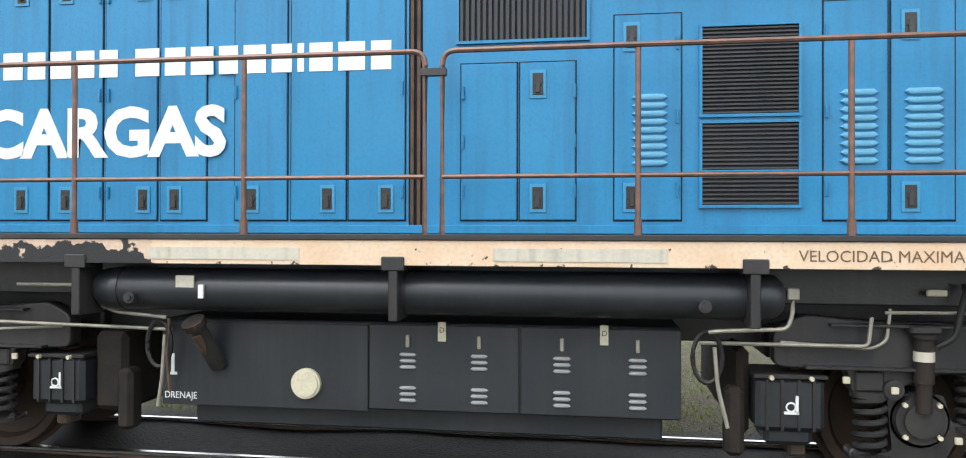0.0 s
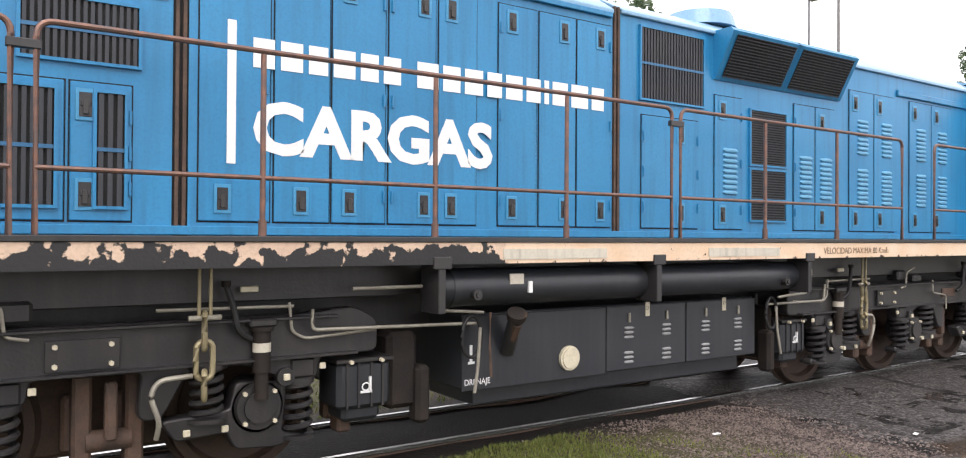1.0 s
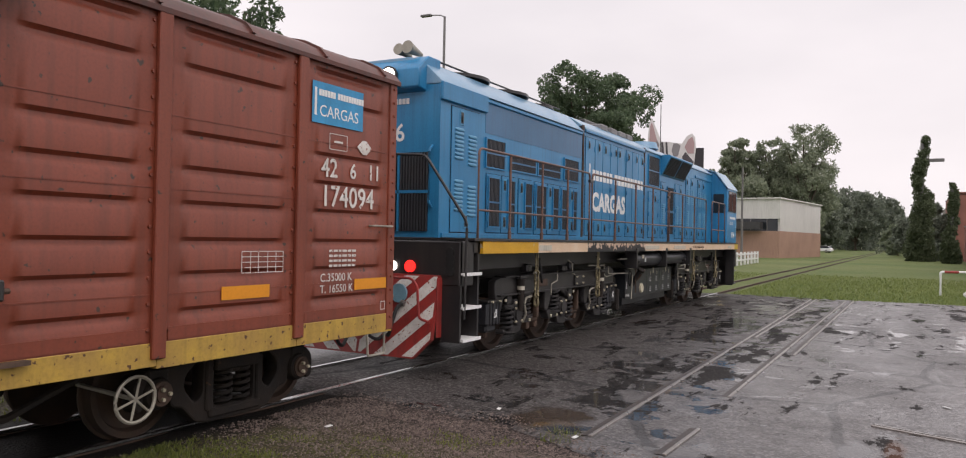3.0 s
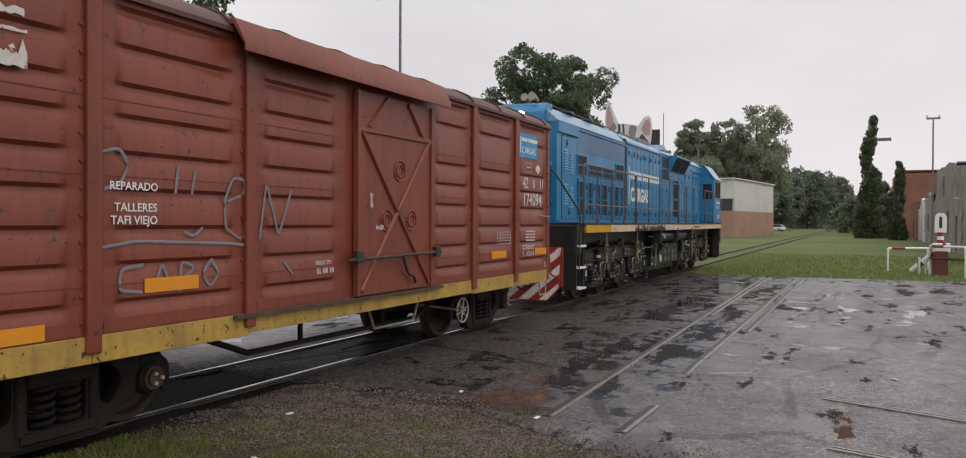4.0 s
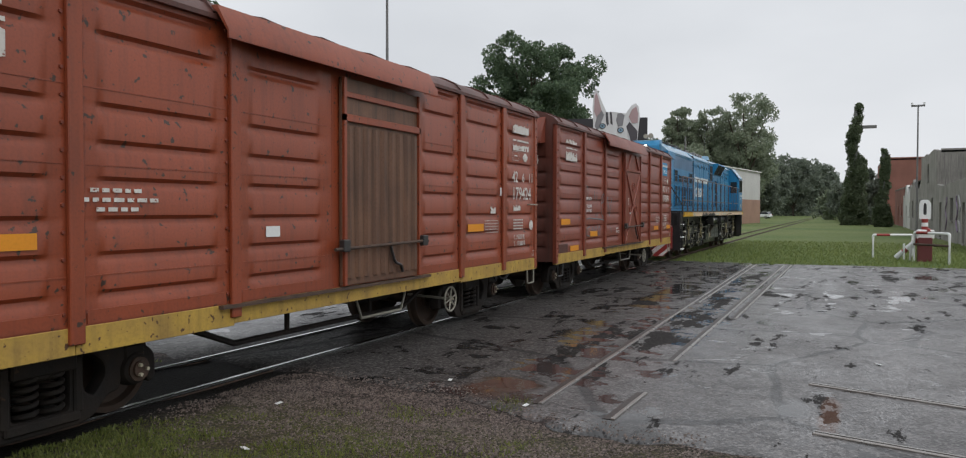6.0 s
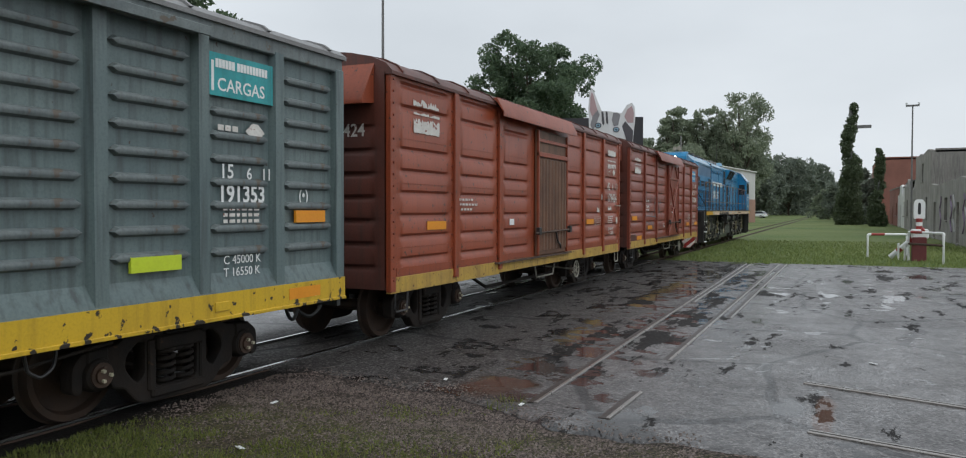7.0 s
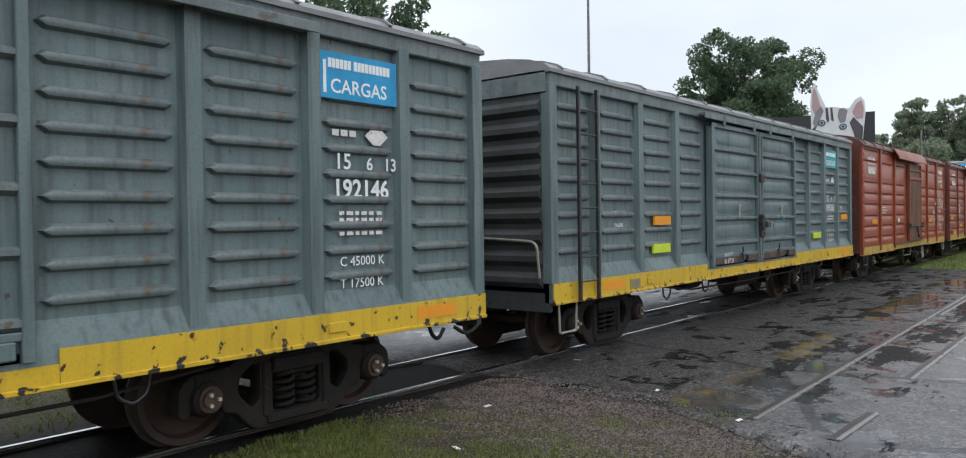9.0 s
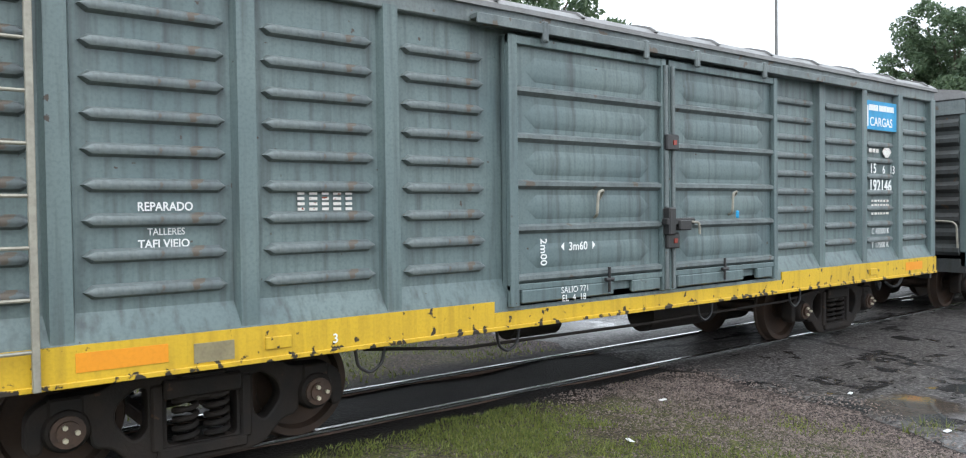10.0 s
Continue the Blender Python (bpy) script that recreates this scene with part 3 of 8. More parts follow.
for k, yy in enumerate((TRACK - 0.535, TRACK + 0.535)):
    rail("rail", -60, yy, 27.2, yy, 0.0, "running rail with a bright worn head, wet", "rails of the main track")
    rail("rail", 27.21, yy, 230, yy, 0.0, "rusty running rail in the wet meadow", "rails of the main track", RUSTY)
MUDDY = surf("dark rusty mud", (0.022, 0.015, 0.012), (0.05, 0.028, 0.018), rough=0.45, scale=5, bump=0.3)
OLD_RAIL = surf("old rail in the road", (0.34, 0.32, 0.30), (0.22, 0.19, 0.17), rough=0.28, metal=0.7, scale=6, bump=0.05)
for x0, y0, x1, y1 in ((6.55, 2.44, 26.5, 2.62), (6.3, 1.71, 7.35, 1.67), (9.05, 1.73, 26.5, 1.63), (13.0, 1.52, 26.5, 1.42), (15.0, 2.42, 26.5, 2.47)):
    ob = thing("rail", "disused rail sunk flush into the wet asphalt", "rail", "rails of the disused siding", (x0, y0, -0.012))
    ob.rotation_euler = (0, 0, math.atan2(y1 - y0, x1 - x0))
    n = math.hypot(x1 - x0, y1 - y0)
    part("rail_head", B((0, n, -0.019, 0.019, -0.1, 0)), OLD_RAIL, ob, "", 0.006)
    part("flange_groove", B((0, n, 0.022, 0.085, -0.1, -0.012)), MUDDY, ob, "groove filled with dark rusty mud")
for x0, y0, x1, y1 in ((8.42, 0.27, 7.3, -2.9), (6.57, 0.18, 6.0, -1.9)):
    ob = thing("rail", "short piece of old rail crossing the asphalt", "rail", "rails of the disused siding", (x0, y0, -0.012))
    ob.rotation_euler = (0, 0, math.atan2(y1 - y0, x1 - x0))
    n = math.hypot(x1 - x0, y1 - y0)
    part("rail_head", B((0, n, -0.035, 0.0, -0.1, 0)), OLD_RAIL, ob, "", 0.006)
    part("guard_strip", B((0, n, 0.03, 0.055, -0.1, -0.002)), OLD_RAIL, ob)


# ---- running gear ----
def coil(x, y, z0, z1, r, wire, turns=5, n=7):
    pts = [(x + r * math.cos(a), y + r * math.sin(a), z0 + (z1 - z0) * a / (2 * math.pi * turns)) for a in [2 * math.pi * turns * i / (turns * 12) for i in range(turns * 12 + 1)]]
    return T(pts, wire, n)


def wheelset_mesh(r, face):
    """Two flanged wheels with dished webs on one axle, its ends out in the axle boxes."""
    bm = bmesh.new()
    for s in (-1, 1):
        prof = [(0.07, s * (face - 0.02)), (0.12, s * (face - 0.02)), (0.13, s * (face - 0.05)), (r * 0.55, s * (face - 0.075)), (r * 0.8, s * (face - 0.055)), (r * 0.86, s * (face - 0.0)), (r * 0.985, s * face), (r, s * (face - 0.015)), (r * 1.012, s * (face - 0.09)), (r * 1.07, s * (face - 0.105)), (r * 1.06, s * (face - 0.13)), (r * 0.8, s * (face - 0.12)), (0.07, s * (face - 0.12))]
        bm_lathe(bm, prof, 0, 0, 0, 36)
    bm_cyl(bm, (0, -face - 0.17, 0), (0, face + 0.17, 0), 0.06, 14)
    bm_cyl(bm, (0, -face - 0.2, 0), (0, -face - 0.165, 0), 0.085, 6)
    for k in range(3):
        a = 2 * math.pi * k / 3
        bm_cyl(bm, (0.05 * math.cos(a), -face - 0.215, 0.05 * math.sin(a)), (0.05 * math.cos(a), -face - 0.19, 0.05 * math.sin(a)), 0.018, 6)
    return as_mesh(bm, "wheelset", WHEEL)


WHEELS_CAR, WHEELS_LOCO = wheelset_mesh(0.40, 0.595), wheelset_mesh(0.50, 0.595)
ROLLING = []            # vehicles with their base and their wheelsets


def cast_plate(name, outlines, thick, round_, mat, bevel=0.014):
    """A cast plate in the x-z plane: the first outline is its edge, the others are holes; corners rounded."""
    cu = bpy.data.curves.new(name, "CURVE")
    cu.dimensions, cu.fill_mode, cu.extrude, cu.bevel_depth, cu.bevel_resolution = "2D", "BOTH", thick / 2 - bevel, bevel, 1
    for pts in outlines:
        ring = []
        for i, b in enumerate(pts):
            a, b, c = Vector(pts[i - 1]), Vector(b), Vector(pts[(i + 1) % len(pts)])
            r = min(round_, (a - b).length * 0.45, (c - b).length * 0.45)
            p, q = b + (a - b).normalized() * r, b + (c - b).normalized() * r
            ring += [(1 - u) ** 2 * p + 2 * u * (1 - u) * b + u ** 2 * q for u in (0.0, 0.33, 0.67, 1.0)]
        sp = cu.splines.new("POLY")
        sp.points.add(len(ring) - 1)
        for k, v in enumerate(ring):
            sp.points[k].co = (v.x, v.y, 0, 1)
        sp.use_cyclic_u = True
    tmp = bpy.data.objects.new(name, cu)
    me = bpy.data.meshes.new_from_object(tmp)
    bpy.data.objects.remove(tmp)
    bpy.data.curves.remove(cu)
    me.transform(pose(0, 0, 0, 90))
    me.materials.clear()
    me.materials.append(mat)
    return me


def joined(name, mat, meshes):
    bm = bmesh.new()
    for me in meshes:
        bm.from_mesh(me)
    return as_mesh(bm, name, mat)


def side_frame_mesh(wb):
    """Cast bogie side: a heavy arched frame with an opening at each side of the springs and a pedestal over each axle."""
    h = wb / 2
    right = [(0.33, 0.735), (0.46, 0.70), (h - 0.20, 0.585), (h + 0.10, 0.575), (h + 0.20, 0.50), (h + 0.205, 0.30), (h + 0.15, 0.275), (h + 0.135, 0.47), (h - 0.135, 0.47), (h - 0.15, 0.265), (h - 0.26, 0.255), (0.42, 0.10), (0.30, 0.075)]
    edge = right + [(-x, z) for x, z in right[::-1]]
    hole = [(0.335, 0.30), (0.335, 0.60), (0.42, 0.615), (h - 0.27, 0.515), (h - 0.25, 0.385), (0.44, 0.225)]
    spring = [(-0.25, 0.17), (0.25, 0.17), (0.25, 0.53), (-0.25, 0.53)]
    plate = cast_plate("side_frame", [edge, hole, [(-x, z) for x, z in hole[::-1]], spring], 0.15, 0.06, GRIME, 0.02)
    bm = bmesh.new()
    bm_box(bm, -0.26, 0.26, -0.13, 0.1, 0.50, 0.625)
    bm_box(bm, -0.30, 0.30, -0.11, 0.1, 0.10, 0.18)
    for s in (-1, 1):
        bm_lathe(bm, [(0.05, -0.12), (0.12, -0.12), (0.145, -0.06), (0.145, 0.1), (0.05, 0.1)], s * h, 0, 0.40, 18)
        bm_box(bm, *sorted((s * 0.255, s * 0.335)), -0.10, 0.08, 0.16, 0.60)
        bm_box(bm, *sorted((s * (h - 0.10), s * (h + 0.10))), -0.09, 0.09, 0.475, 0.60)
    return joined("side_frame", GRIME, [plate, as_mesh(bm, "side_frame", GRIME, 0.014)])


FRAME_CAR = side_frame_mesh(1.65)
COIL_CAR = as_mesh(coil(0, 0, 0.19, 0.50, 0.072, 0.020, 5), "spring", GRIME)
HUB = as_mesh(C(((0, -0.14, 0), (0, -0.08, 0), 0.10, 14), ((0, -0.165, 0), (0, -0.13, 0), 0.07, 14)), "axle_cap", RUSTY)
BOLT = as_mesh(C(((0, -0.03, 0), (0, 0.0, 0), 0.016, 6)), "bolt", CAPMAT)


def car_bogie(car, cx):
    wheels = []
    for s in (-1, 1):
        y = s * 0.80
        put("side_frame", FRAME_CAR, car, cx, y, 0.0, rz=0 if s < 0 else 180)
        for dx in (-0.105, 0.105):
            put("spring", COIL_CAR, car, cx + dx, y - s * -0.04, 0.0)
        for a in (-0.825, 0.825):
            cap = put("axle_cap", HUB, car, cx + a, y, 0.40, rz=0 if s < 0 else 180)
            for k in range(3):
                put("bolt", BOLT, cap, 0.045 * math.cos(2.1 * k), -0.16, 0.045 * math.sin(2.1 * k))
    part("bolster", B((cx - 0.16, cx + 0.16, -0.9, 0.9, 0.46, 0.66)), GRIME, car, "", 0.02)
    part("brake_beam", B((cx - 0.30, cx - 0.22, -0.7, 0.7, 0.24, 0.34), (cx + 0.22, cx + 0.30, -0.7, 0.7, 0.24, 0.34)), RUSTY, car, "", 0.01)
    for a in (-0.825, 0.825):
        w = put("wheelset", WHEELS_CAR, car, cx + a, 0, 0.40, "dull brown flanged wheels on an axle")
        wheels.append((w, cx + a, 0.40))
    return wheels


def coupler(car, x, s):
    """Knuckle coupler, its draft box and the hanging air hose at one end; s is the way it points."""
    part("coupler", B((*sorted((x - s * 0.3, x + s * 0.30)), -0.09, 0.09, 0.66, 0.84), (*sorted((x + s * 0.28, x + s * 0.54)), -0.14, 0.12, 0.60, 0.90)), GRIME, car, "rusty knuckle coupler", 0.03)
    part("draft_box", B((*sorted((x - s * 0.5, x + s * 0.04)), -0.22, 0.22, 0.6, 0.95)), GRIME, car, "", 0.02)
    pts = [(x - s * 0.05, -0.42, 0.78), (x + s * 0.12, -0.44, 0.66), (x + s * 0.22, -0.42, 0.46), (x + s * 0.36, -0.38, 0.40), (x + s * 0.5, -0.33, 0.50)]
    part("air_hose", T(bend(pts, 0.08), 0.022), RUBBER, car, "black air hose")


def side_rib(w, proud, h):
    """Pressed stiffening rib with rounded ends, standing proud of the side sheet."""
    bm = bmesh.new()
    hw, e = w / 2, h * 0.6
    pts = [(-hw, 0), (-hw + e, h / 2), (hw - e, h / 2), (hw, 0), (hw - e, -h / 2), (-hw + e, -h / 2)]
    base = [bm.verts.new((x, 0.0, z)) for x, z in pts]
    mid = [bm.verts.new((x * (1 - 0.3 * h / w), -proud * 0.85, z * 0.62)) for x, z in pts]
    top = [bm.verts.new((x * (1 - 0.9 * h / w), -proud, z * 0.28)) for x, z in pts]
    for a, b in ((base, mid), (mid, top)):
        for i in range(6):
            bm.faces.new((a[i], a[(i + 1) % 6], b[(i + 1) % 6], b[i]))
    bm.faces.new(top)
    return bm


def pressed_sheet(u0, u1, z0, z1, levels, to, depth=0.034, tall=0.062, margin=0.11):
    """A sheet with long round-ended beads pressed inwards; to maps along, up and in to the place."""
    us = [u0, u0 + margin, u0 + margin + 0.035, u0 + margin + 0.10, u0 + margin + 0.16, u1 - margin - 0.16, u1 - margin - 0.10, u1 - margin - 0.035, u1 - margin, u1]
    fu = [0, 0, 0.45, 0.9, 1, 1, 0.9, 0.45, 0, 0]
    rows = [(z0, 0.0)]
    for z in levels:
        rows += [(z - tall, 0), (z - tall * 0.45, 0.55), (z - 0.006, 0.97), (z + tall * 0.25, 1.0), (z + tall * 0.62, 0.35), (z + tall * 0.75, 0)]
    rows.append((z1, 0.0))
    bm = bmesh.new()
    grid = [[bm.verts.new(to(u, z, depth * a * f)) for u, a in zip(us, fu)] for z, f in rows]
    for p, q in zip(grid, grid[1:]):
        for k in range(len(us) - 1):
            bm.faces.new((p[k], p[k + 1], q[k + 1], q[k]))
    return bm


RIVET = as_mesh(C(((0, -0.014, 0), (0, 0.002, 0), 0.014, 6, 0.018)), "rivet", RED_A)


def boxcar(name, label, cx, half, side, kind):
    """The shell that both sorts of boxcar share; kind tells the red ones from the grey."""
    car = thing(name, label, "boxcar", "boxcars of the goods train", (cx, TRACK, 0))
    wheels = []
    for s in (-1, 1):
        wheels += car_bogie(car, s * (3.62 if kind == "red" else 4.15))
        coupler(car, s * half, s)
    part("centre_sill", B((-half + 0.1, half - 0.1, -0.2, 0.2, 0.62, 0.95), (-half + 1, half - 1, -0.9, -0.8, 0.72, 0.86), (-half + 1, half - 1, 0.8, 0.9, 0.72, 0.86)), GRIME, car)
    part("floor", B((-half, half, -side + 0.05, side - 0.05, 0.88, 0.96)), GRIME, car)
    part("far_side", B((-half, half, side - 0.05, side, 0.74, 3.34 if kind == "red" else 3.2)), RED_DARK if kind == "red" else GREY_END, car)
    ROLLING.append((car, cx, wheels))
    return car


def roof(car, half, side, eave, crown, mat, ribs):
    bm = bmesh.new()
    prof = [(-side - 0.05, eave - 0.04), (-side - 0.05, eave)] + [(side * math.cos(a) * -1.02, eave + (crown - eave) * math.sin(a)) for a in [math.pi * k / 10 for k in range(1, 10)]] + [(side + 0.05, eave), (side + 0.05, eave - 0.04)]
    bm_prism(bm, prof, "x", -half - 0.03, half + 0.03)
    r = part("roof", bm, mat, car)
    for k in range(ribs):
        x = -half + 0.25 + (2 * half - 0.5) * k / (ribs - 1)
        bm = bmesh.new()
        bm_prism(bm, [(u * 1.005, v + 0.022) for u, v in prof[1:-1]], "x", x - 0.02, x + 0.02)
        part("roof_rib", bm, mat, r)


# ---- red boxcars ----
def red_boxcar(label, cx, paint, number, first):
    half, side = 5.42, 1.31
    zb, zt, ztop = 0.69, 0.885, 3.34
    car = boxcar("boxcar", label, cx, half, side, "red")
    sheet = part("near_side", B((-half, half, -side + 0.045, -side + 0.07, zt - 0.02, ztop), (-0.628, 1.128, -side, -side + 0.0445, zt - 0.02, ztop)), paint, car)
    for a, b, d in ((-half, -3.68, 0), (-3.68, -2.1, 0), (-2.1, 2.42, 0.02), (2.42, 3.93, 0), (3.93, half, 0)):
        part("side_sill", B((a + 0.002, b - 0.002, -side - 0.012, -side + 0.06, zb + d, zt)), YELLOW_OLD, car, "ochre side sill with flaking paint", 0.004)
    posts = (-3.68, -2.10, 2.42, 3.93)
    for x in posts:
        p = part("side_post", B((x - 0.06, x + 0.06, -side - 0.045, -side - 0.001, zt - 0.12, ztop)), paint, car, "", 0.008)
        for k in range(13):
            for d in (-0.085, 0.085):
                put("rivet", RIVET, p, x + d, -side, zt + 0.1 + k * 0.19)
    for x in (-half + 0.05, half - 0.05):
        p = part("corner_post", B((x - 0.06, x + 0.06, -side - 0.02, -side + 0.06, zb + 0.02, ztop)), paint, car, "", 0.008)
        for k in range(18):
            put("rivet", RIVET, p, x, -side - 0.02, zb + 0.16 + k * 0.143)
    bays = ((-half + 0.12, -3.76), (-3.60, -2.18), (-2.02, -0.72), (1.22, 2.34), (2.50, 3.85), (4.01, half - 0.12))
    for a, b in bays:
        part("pressed_sheet", pressed_sheet(a - 0.09, b + 0.09, zt - 0.02, ztop + 0.03, [1.085, 1.365, 1.625, 1.91, 2.18, 2.45] + ([2.685] if first and a < 1 else []) + [2.97, 3.245], lambda u, z, d: (u, -side + d, z), margin=0.19), paint, sheet, "red sheet with pressed beads")
        for z in (2.585, 2.03, 1.235):
            part("sheet_lap", B((a - 0.02, b + 0.02, -side - 0.005, -side + 0.002, z, z + 0.010)), paint, sheet)
        part("kick_panel", B((a + 0.02, b - 0.02, -side - 0.008, -side - 0.001, zt + 0.012, zt + 0.11)), paint, car)
    # door
    d0, d1 = -0.52, 1.14
    if first:
        door = part("door", B((d0, d1, -side - 0.055, -side - 0.012, 0.90, 3.13)), paint, car, "red sliding door with diagonal bracing", 0.006)
        for (x0, z0, x1, z1) in ((d0 + 0.1, 2.68, d1 - 0.1, 0.95), (d0 + 0.1, 0.95, d1 - 0.1, 2.68), (d0 + 0.25, 2.74, d0 + 0.6, 3.1), (d1 - 0.25, 2.74, d1 - 0.6, 3.1)):
            part("brace", C(((x0, -side - 0.062, z0), (x1, -side - 0.062, z1), 0.028, 6)), paint, door)
        for x, z in ((0.08, 1.72), (0.62, 1.72), (0.36, 2.3)):
            bm = bmesh.new()
            for r in (0.12, 0.07):
                bm_tube(bm, [(x + r * math.cos(a), -side - 0.058, z + r * math.sin(a)) for a in [2 * math.pi * k / 18 for k in range(19)]], 0.012, 6)
            part("pressed_ring", bm, paint, door)
        part("door_edge", B((d0, d0 + 0.06, -side - 0.085, -side - 0.05, 0.9, 3.13), (d1 - 0.06, d1, -side - 0.085, -side - 0.05, 0.9, 3.13), (d0, d1, -side - 0.08, -side - 0.05, 2.68, 2.74)), paint, door, "", 0.006)
    else:
        door = part("door", B((d0, d1, -side - 0.05, -side - 0.012, 0.90, 3.13)), BROWN_DOOR, car, "rusty brown corrugated sliding door", 0.006)
        for k in range(9):
            bm = bmesh.new()
            x = d0 + 0.13 + k * 0.175
            bm_prism(bm, [(x - 0.06, -side - 0.05), (x - 0.03, -side - 0.085), (x + 0.03, -side - 0.085), (x + 0.06, -side - 0.05)], "z", 0.98, 2.62)
            part("corrugation", bm, BROWN_DOOR, door)
        part("door_edge", B((d0, d0 + 0.05, -side - 0.09, -side - 0.05, 0.9, 3.13), (d1 - 0.05, d1, -side - 0.09, -side - 0.05, 0.9, 3.13), (d0, d1, -side - 0.09, -side - 0.05, 2.66, 2.74), (d0, d1, -side - 0.08, -side - 0.05, 2.92, 2.98)), paint, door, "", 0.006)
    bar = part("lock_bar", C(((d0 - 0.22, -side - 0.12, 1.30), (d1 + 0.12, -side - 0.12, 1.33), 0.018, 8)), RUSTY, door)
    part("lock_lever", T(bend([(0.35, -side - 0.11, 1.34), (0.45, -side - 0.12, 1.1), (0.62, -side - 0.11, 1.06), (0.66, -side - 0.1, 0.98)]), 0.018), BLACK, bar)
    for x in (d0 - 0.035, d1 + 0.02):
        part("lock_block", B((x - 0.06, x + 0.06, -side - 0.15, -side - 0.08, 1.27, 1.40)), BLACK, bar, "", 0.01)
    part("door_track", B((-2.3, d1 + 0.3, -side - 0.07, -side - 0.01, 0.855, 0.885)), RUSTY, car)
    can = bmesh.new()
    bm_prism(can, [(-side + 0.05, 3.40), (-side - 0.06, 3.40), (-side - 0.18, 3.22), (-side - 0.18, 3.16), (-side - 0.195, 3.16), (-side - 0.195, 3.23), (-side - 0.07, 3.45), (-side + 0.05, 3.45)], "x", -2.35, 1.38)
    part("door_canopy", can, paint, car, "sloping cover over the door track")
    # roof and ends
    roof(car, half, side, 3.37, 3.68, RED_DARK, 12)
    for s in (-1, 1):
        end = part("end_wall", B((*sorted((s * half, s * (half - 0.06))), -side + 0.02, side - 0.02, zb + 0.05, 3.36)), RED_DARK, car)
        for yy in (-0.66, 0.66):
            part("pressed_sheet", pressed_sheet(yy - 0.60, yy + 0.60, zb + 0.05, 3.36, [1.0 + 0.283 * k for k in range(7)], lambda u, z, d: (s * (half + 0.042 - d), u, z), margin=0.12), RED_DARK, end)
        part("end_post", B((*sorted((s * half, s * (half + 0.08))), -0.09, 0.09, zb + 0.02, 3.4)), RED_DARK, end, "", 0.01)
        for yy in (-0.75, 0.75):
            bm = bmesh.new()
            bm_prism(bm, [(s * (half - 0.05), 3.52), (s * half, 3.52), (s * (half + 0.30), 3.02), (s * (half + 0.30), 2.96), (s * half, 3.0), (s * (half - 0.05), 3.0)], "y", yy - 0.36, yy + 0.36)
            part("vent_hood", bm, paint, end, "sloping vent hood")
        bm = bmesh.new()
        bm_prism(bm, [(-side + 0.03, 3.35), (side - 0.03, 3.35)] + [(side * math.cos(a) * 0.98, 3.35 + 0.29 * math.sin(a)) for a in [math.pi * k / 8 for k in range(1, 8)]], "x", *sorted((s * half, s * (half - 0.06))))
        part("gable", bm, RED_DARK, end)
        part("corner_step", T(bend([(s * (half - 0.42), -side - 0.0, zb), (s * (half - 0.40), -side - 0.0, 0.46), (s * (half - 0.12), -side - 0.0, 0.46), (s * (half - 0.12), -side - 0.0, zb)], 0.03), 0.014), BLACK if s < 0 else PIPE, car, "bent bar foot step")
    part("grab_iron", T(bend([(half - 0.42, -side, 1.81), (half - 0.42, -side - 0.06, 1.81), (half - 0.08, -side - 0.06, 1.81), (half - 0.08, -side, 1.81)], 0.02), 0.011), PIPE, car)
    # underframe fittings
    part("truss", C(((-2.4, -0.85, 0.72), (-1.6, -0.85, 0.42), 0.03, 6), ((-1.6, -0.85, 0.42), (1.6, -0.85, 0.42), 0.03, 6), ((1.6, -0.85, 0.42), (2.4, -0.85, 0.72), 0.03, 6), ((-0.8, -0.85, 0.42), (-0.8, -0.85, 0.8), 0.03, 6), ((0.8, -0.85, 0.42), (0.8, -0.85, 0.8), 0.03, 6)), GRIME, car)
    part("brake_cylinder", C(((1.2, -0.45, 0.62), (1.75, -0.45, 0.62), 0.14, 16), ((1.75, -0.45, 0.62), (2.1, -0.45, 0.62), 0.04, 8)), GRIME, car)
    part("brake_triangle", T([(0.1, -side + 0.25, 0.84), (0.3, -side + 0.25, 0.44), (1.2, -side + 0.25, 0.44), (1.4, -side + 0.25, 0.84)], 0.018), PIPE, car)
    wheel = bmesh.new()
    bm_tube(wheel, [(2.35 + 0.17 * math.cos(a), -side + 0.12, 0.46 + 0.17 * math.sin(a)) for a in [2 * math.pi * k / 24 for k in range(25)]], 0.014, 6)
    for k in range(3):
        a = k * math.pi / 3 + 0.3
        bm_cyl(wheel, (2.35 + 0.17 * math.cos(a), -side + 0.12, 0.46 + 0.17 * math.sin(a)), (2.35 - 0.17 * math.cos(a), -side + 0.12, 0.46 - 0.17 * math.sin(a)), 0.01, 6)
    bm_cyl(wheel, (2.35, -side + 0.12, 0.46), (2.35, -0.5, 0.5), 0.018, 6)
    part("hand_brake_wheel", wheel, PIPE, car, "spoked pale brake wheel")
    # markings
    y = -side - 0.010
    tape = as_mesh(B((-0.27, 0.27, -0.002, 0.0, -0.055, 0.055)), "reflective_tape", REFLECT)
    spots = ((-4.86, 1.49), (-4.31, 0.955), (-2.96, 1.21), (3.3, 1.215), (5.03, 1.215)) if first else ((-4.23, 1.50), (2.92, 1.455))
    for x, z in spots:
        put("reflective_tape", tape, car, x, y, z, "orange reflective tape")
    ox, oz = (-0.09, 0.09) if first else (0, 0)
